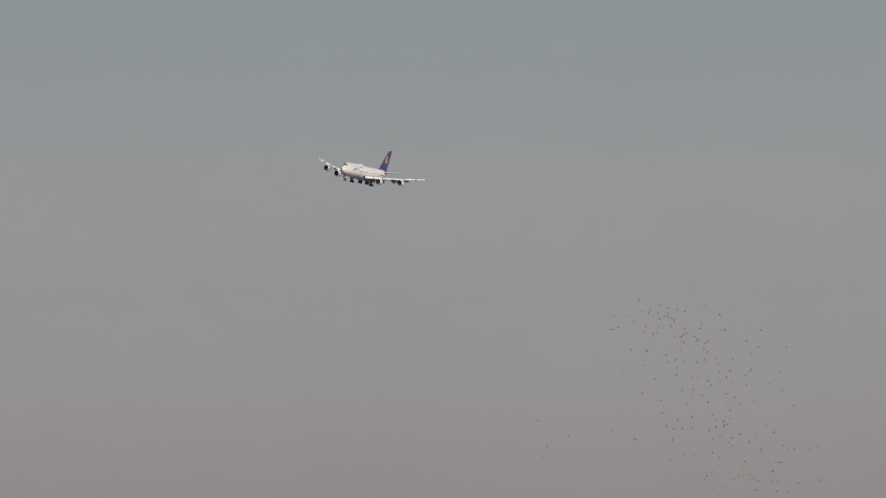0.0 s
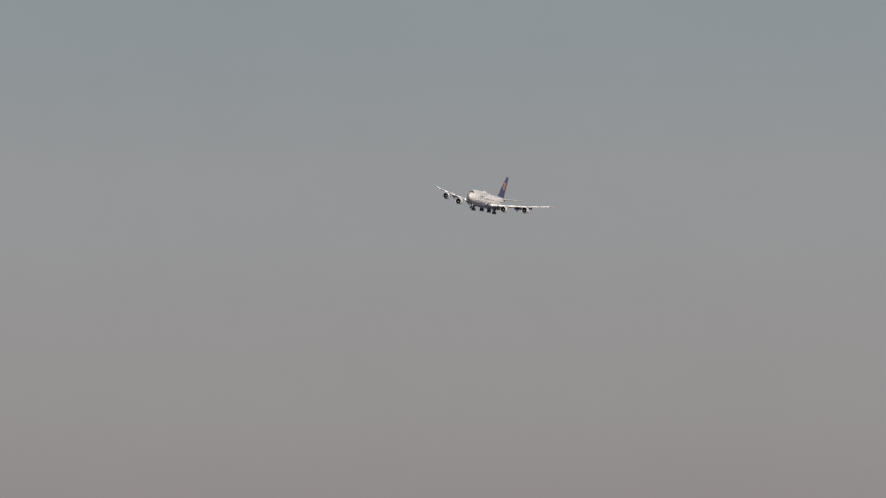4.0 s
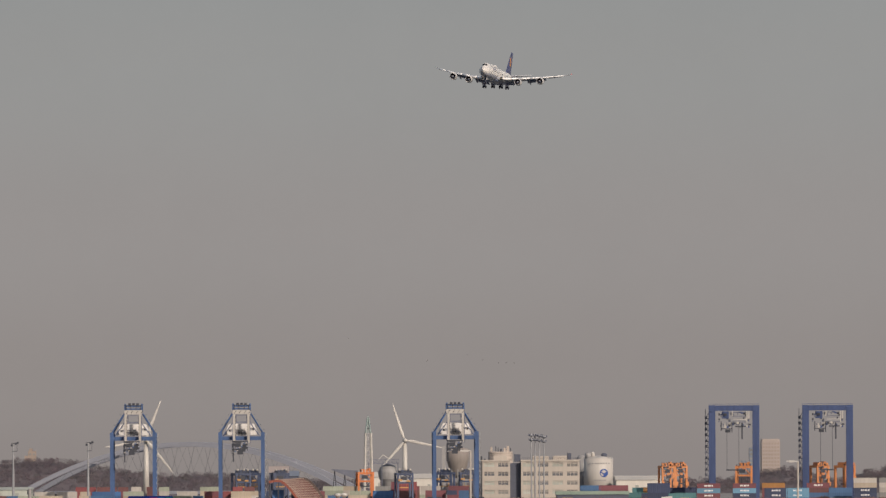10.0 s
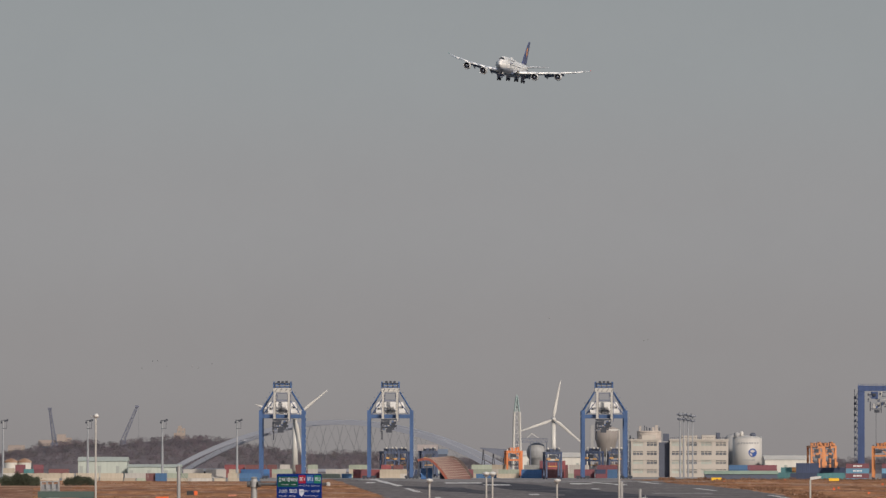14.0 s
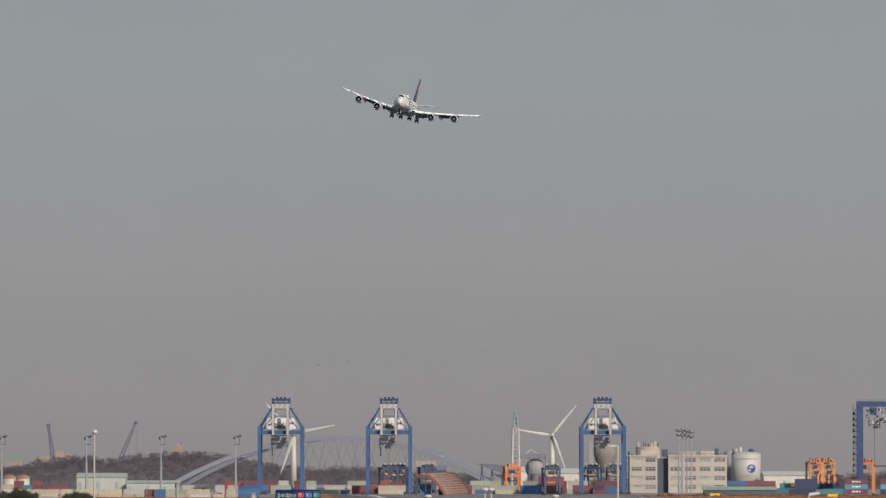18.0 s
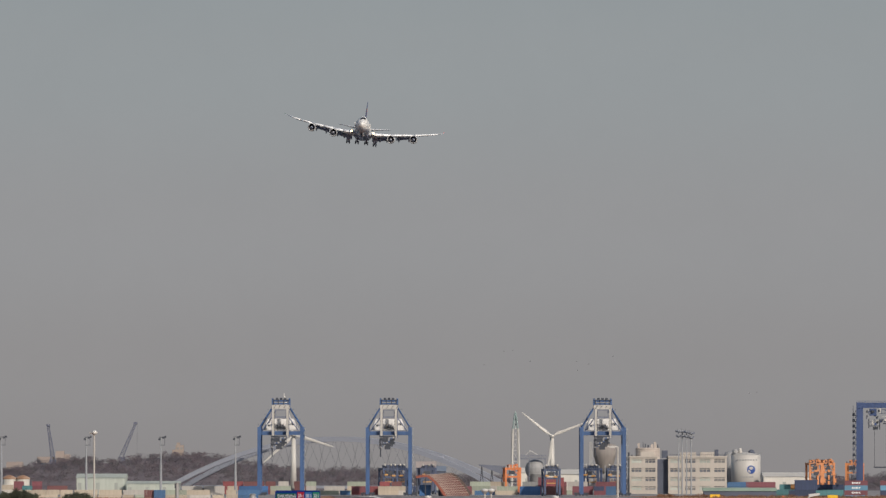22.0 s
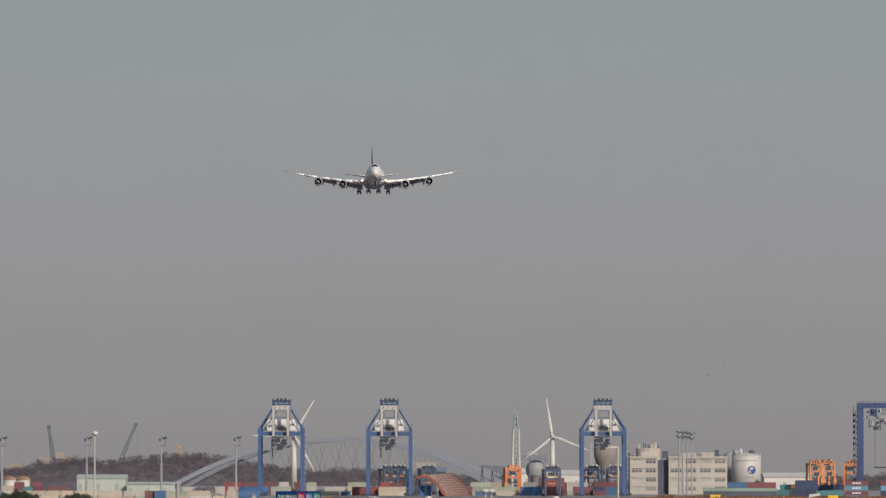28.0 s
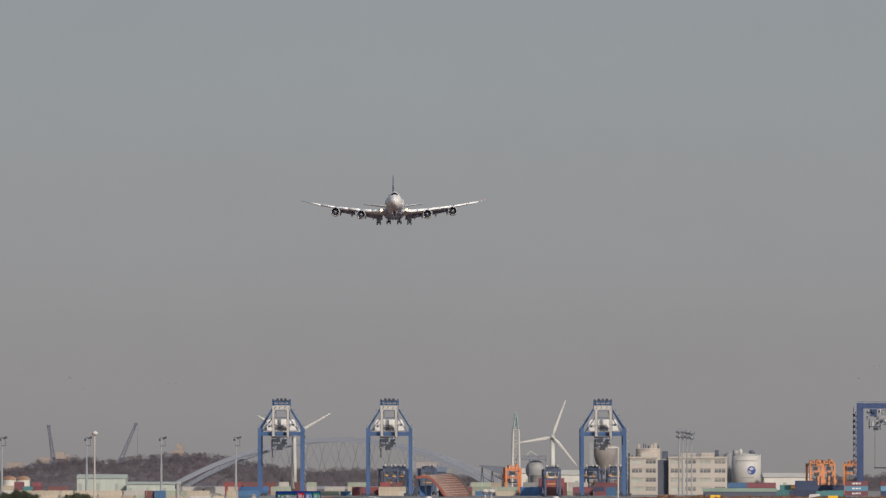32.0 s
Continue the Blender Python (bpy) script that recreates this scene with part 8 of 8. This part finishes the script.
# ---- what moves ----
FLIGHT = [
    (0, 324.88, 3673.08, 242.84, -12.09, 0.07, -113.99),
    (0.5, 306.74, 3654.59, 240.33, -12.13, 0.02, -113.05),
    (1, 290.45, 3636.02, 238.46, -12.33, 0.07, -112.22),
    (1.5, 275.67, 3617.35, 236.95, -12.61, 0.18, -111.45),
    (2, 261.39, 3598.59, 235.24, -13.05, 0.28, -110.6),
    (2.5, 247.83, 3579.7, 233.67, -13.39, 0.38, -109.7),
    (3, 236.19, 3560.69, 231.62, -13.47, 0.42, -108.86),
    (3.5, 220.67, 3541.63, 229.53, -12.49, 0.35, -107.99),
    (5.5, 175.11, 3464.34, 221.5, -8.08, -0.03, -105.21),
    (6, 164.63, 3444.99, 219.63, -7.32, -0.17, -104.66),
    (6.5, 154.33, 3425.64, 217.6, -6.58, -0.35, -104.21),
    (7, 144.33, 3406.29, 215.72, -6.02, -0.52, -103.78),
    (7.5, 134.83, 3386.93, 213.99, -5.49, -0.67, -103.35),
    (8, 126.03, 3367.54, 212.04, -4.9, -0.82, -102.92),
    (8.5, 117.23, 3348.14, 209.88, -4.48, -0.96, -102.56),
    (9, 108.37, 3328.69, 208.31, -4.12, -1.06, -102.36),
    (9.5, 99.63, 3309.22, 206.49, -3.92, -1.21, -102.2),
    (10, 90.99, 3289.74, 204.86, -3.97, -1.37, -102.03),
    (10.5, 82.28, 3270.28, 202.9, -4.09, -1.52, -101.81),
    (11, 73.69, 3250.83, 200.86, -4.12, -1.58, -101.6),
    (11.5, 65.12, 3231.41, 198.98, -4.03, -1.42, -101.46),
    (12, 56.63, 3212.02, 197.27, -3.93, -1.14, -101.29),
    (12.5, 48.62, 3192.66, 195.53, -4.15, -0.8, -101.05),
    (13, 40.6, 3173.34, 193.43, -4.93, -0.47, -100.74),
    (13.5, 33.09, 3154.04, 191.47, -6.14, -0.13, -100.4),
    (14, 25.55, 3134.76, 189.06, -7.6, 0.1, -99.95),
    (14.5, 18.51, 3115.49, 186.63, -8.99, 0.2, -99.48),
    (16.5, -5.41, 3038.61, 177.32, -11.33, -0.28, -96.72),
    (17, -10.4, 3019.54, 175.18, -11.41, -0.28, -96),
    (17.5, -14.76, 3000.55, 173.06, -11.59, -0.14, -95.32),
    (18, -18.69, 2981.63, 171.07, -11.9, 0.12, -94.73),
    (18.5, -22.05, 2962.79, 169.05, -11.94, 0.34, -94.14),
    (19, -25.11, 2944.07, 167.24, -11.74, 0.47, -93.53),
    (19.5, -27.67, 2925.47, 165.26, -11.61, 0.47, -92.83),
    (20, -29.74, 2907.01, 163.27, -11.85, 0.38, -92.1),
    (20.5, -31.22, 2888.69, 161.31, -12.18, 0.26, -91.4),
    (21, -32.28, 2870.52, 159.2, -11.54, 0.04, -90.79),
    (21.5, -32.99, 2852.5, 156.92, -9.54, -0.33, -90.3),
    (22, -33.28, 2834.61, 154.42, -6.96, -0.75, -89.84),
    (22.5, -33.25, 2816.81, 151.94, -4.41, -1.05, -89.46),
    (23, -33.01, 2799.06, 149.57, -2.44, -1.18, -89.21),
    (23.5, -32.75, 2781.32, 147.18, -1.86, -1.14, -89.08),
    (24, -32.53, 2763.56, 144.69, -2.58, -0.95, -88.99),
    (24.5, -32.2, 2745.74, 142.07, -4.02, -0.7, -88.91),
    (25, -31.68, 2727.84, 139.59, -4.86, -0.48, -88.79),
    (25.5, -31.07, 2709.87, 137.15, -4.31, -0.48, -88.7),
    (27.5, -26.98, 2637.49, 128.07, 0.75, -0.79, -88.39),
    (28, -25.92, 2619.37, 125.89, 0.25, -0.79, -88.48),
    (28.5, -25.01, 2601.24, 123.61, -0.41, -0.8, -88.6),
    (29, -23.94, 2583.13, 121.27, -0.3, -0.79, -88.71),
    (29.5, -22.83, 2565.05, 119.15, 0.03, -0.78, -88.77),
    (30, -21.78, 2547.01, 117.15, 0.08, -0.79, -88.86),
    (30.5, -20.59, 2529.01, 115.16, -0.06, -0.87, -88.99),
    (31, -19.58, 2511.04, 113.24, -0.2, -1.04, -89.05),
    (31.5, -18.49, 2493.09, 111.45, 0.02, -1.26, -89.13),
    (32, -17.48, 2475.14, 109.61, 0.45, -1.54, -89.22),
]


# the rolling yard crane: seconds, bearing
ROLL = [(0, 1640), (10, 1579.5), (11, 1573.5), (12, 1568), (13, 1563), (14, 1557.5), (17, 1539.5), (18.5, 1529.5), (20, 1520.5), (21.5, 1514.5), (23, 1511.5), (25.5, 1510), (28, 1509), (32, 1509)]


def motions():
    walk(airliner, [(t, pose(x, y, z, rx, ry, rz)) for t, x, y, z, rx, ry, rz in FLIGHT])
    walk(rolling_crane, [(t, pose(lead(u) * 3960, 3960, QUAY, 0, 0, -10)) for t, u in ROLL])
    for rotor, h, start in TURBINES:
        walk(rotor, [(0.5 * i, pose(0, -2.9, h, 0, start + 67.2 * (0.5 * i - 17), 0)) for i in range(65)])
    for ob, rows in FLOCK:
        walk(ob, rows)


motions()
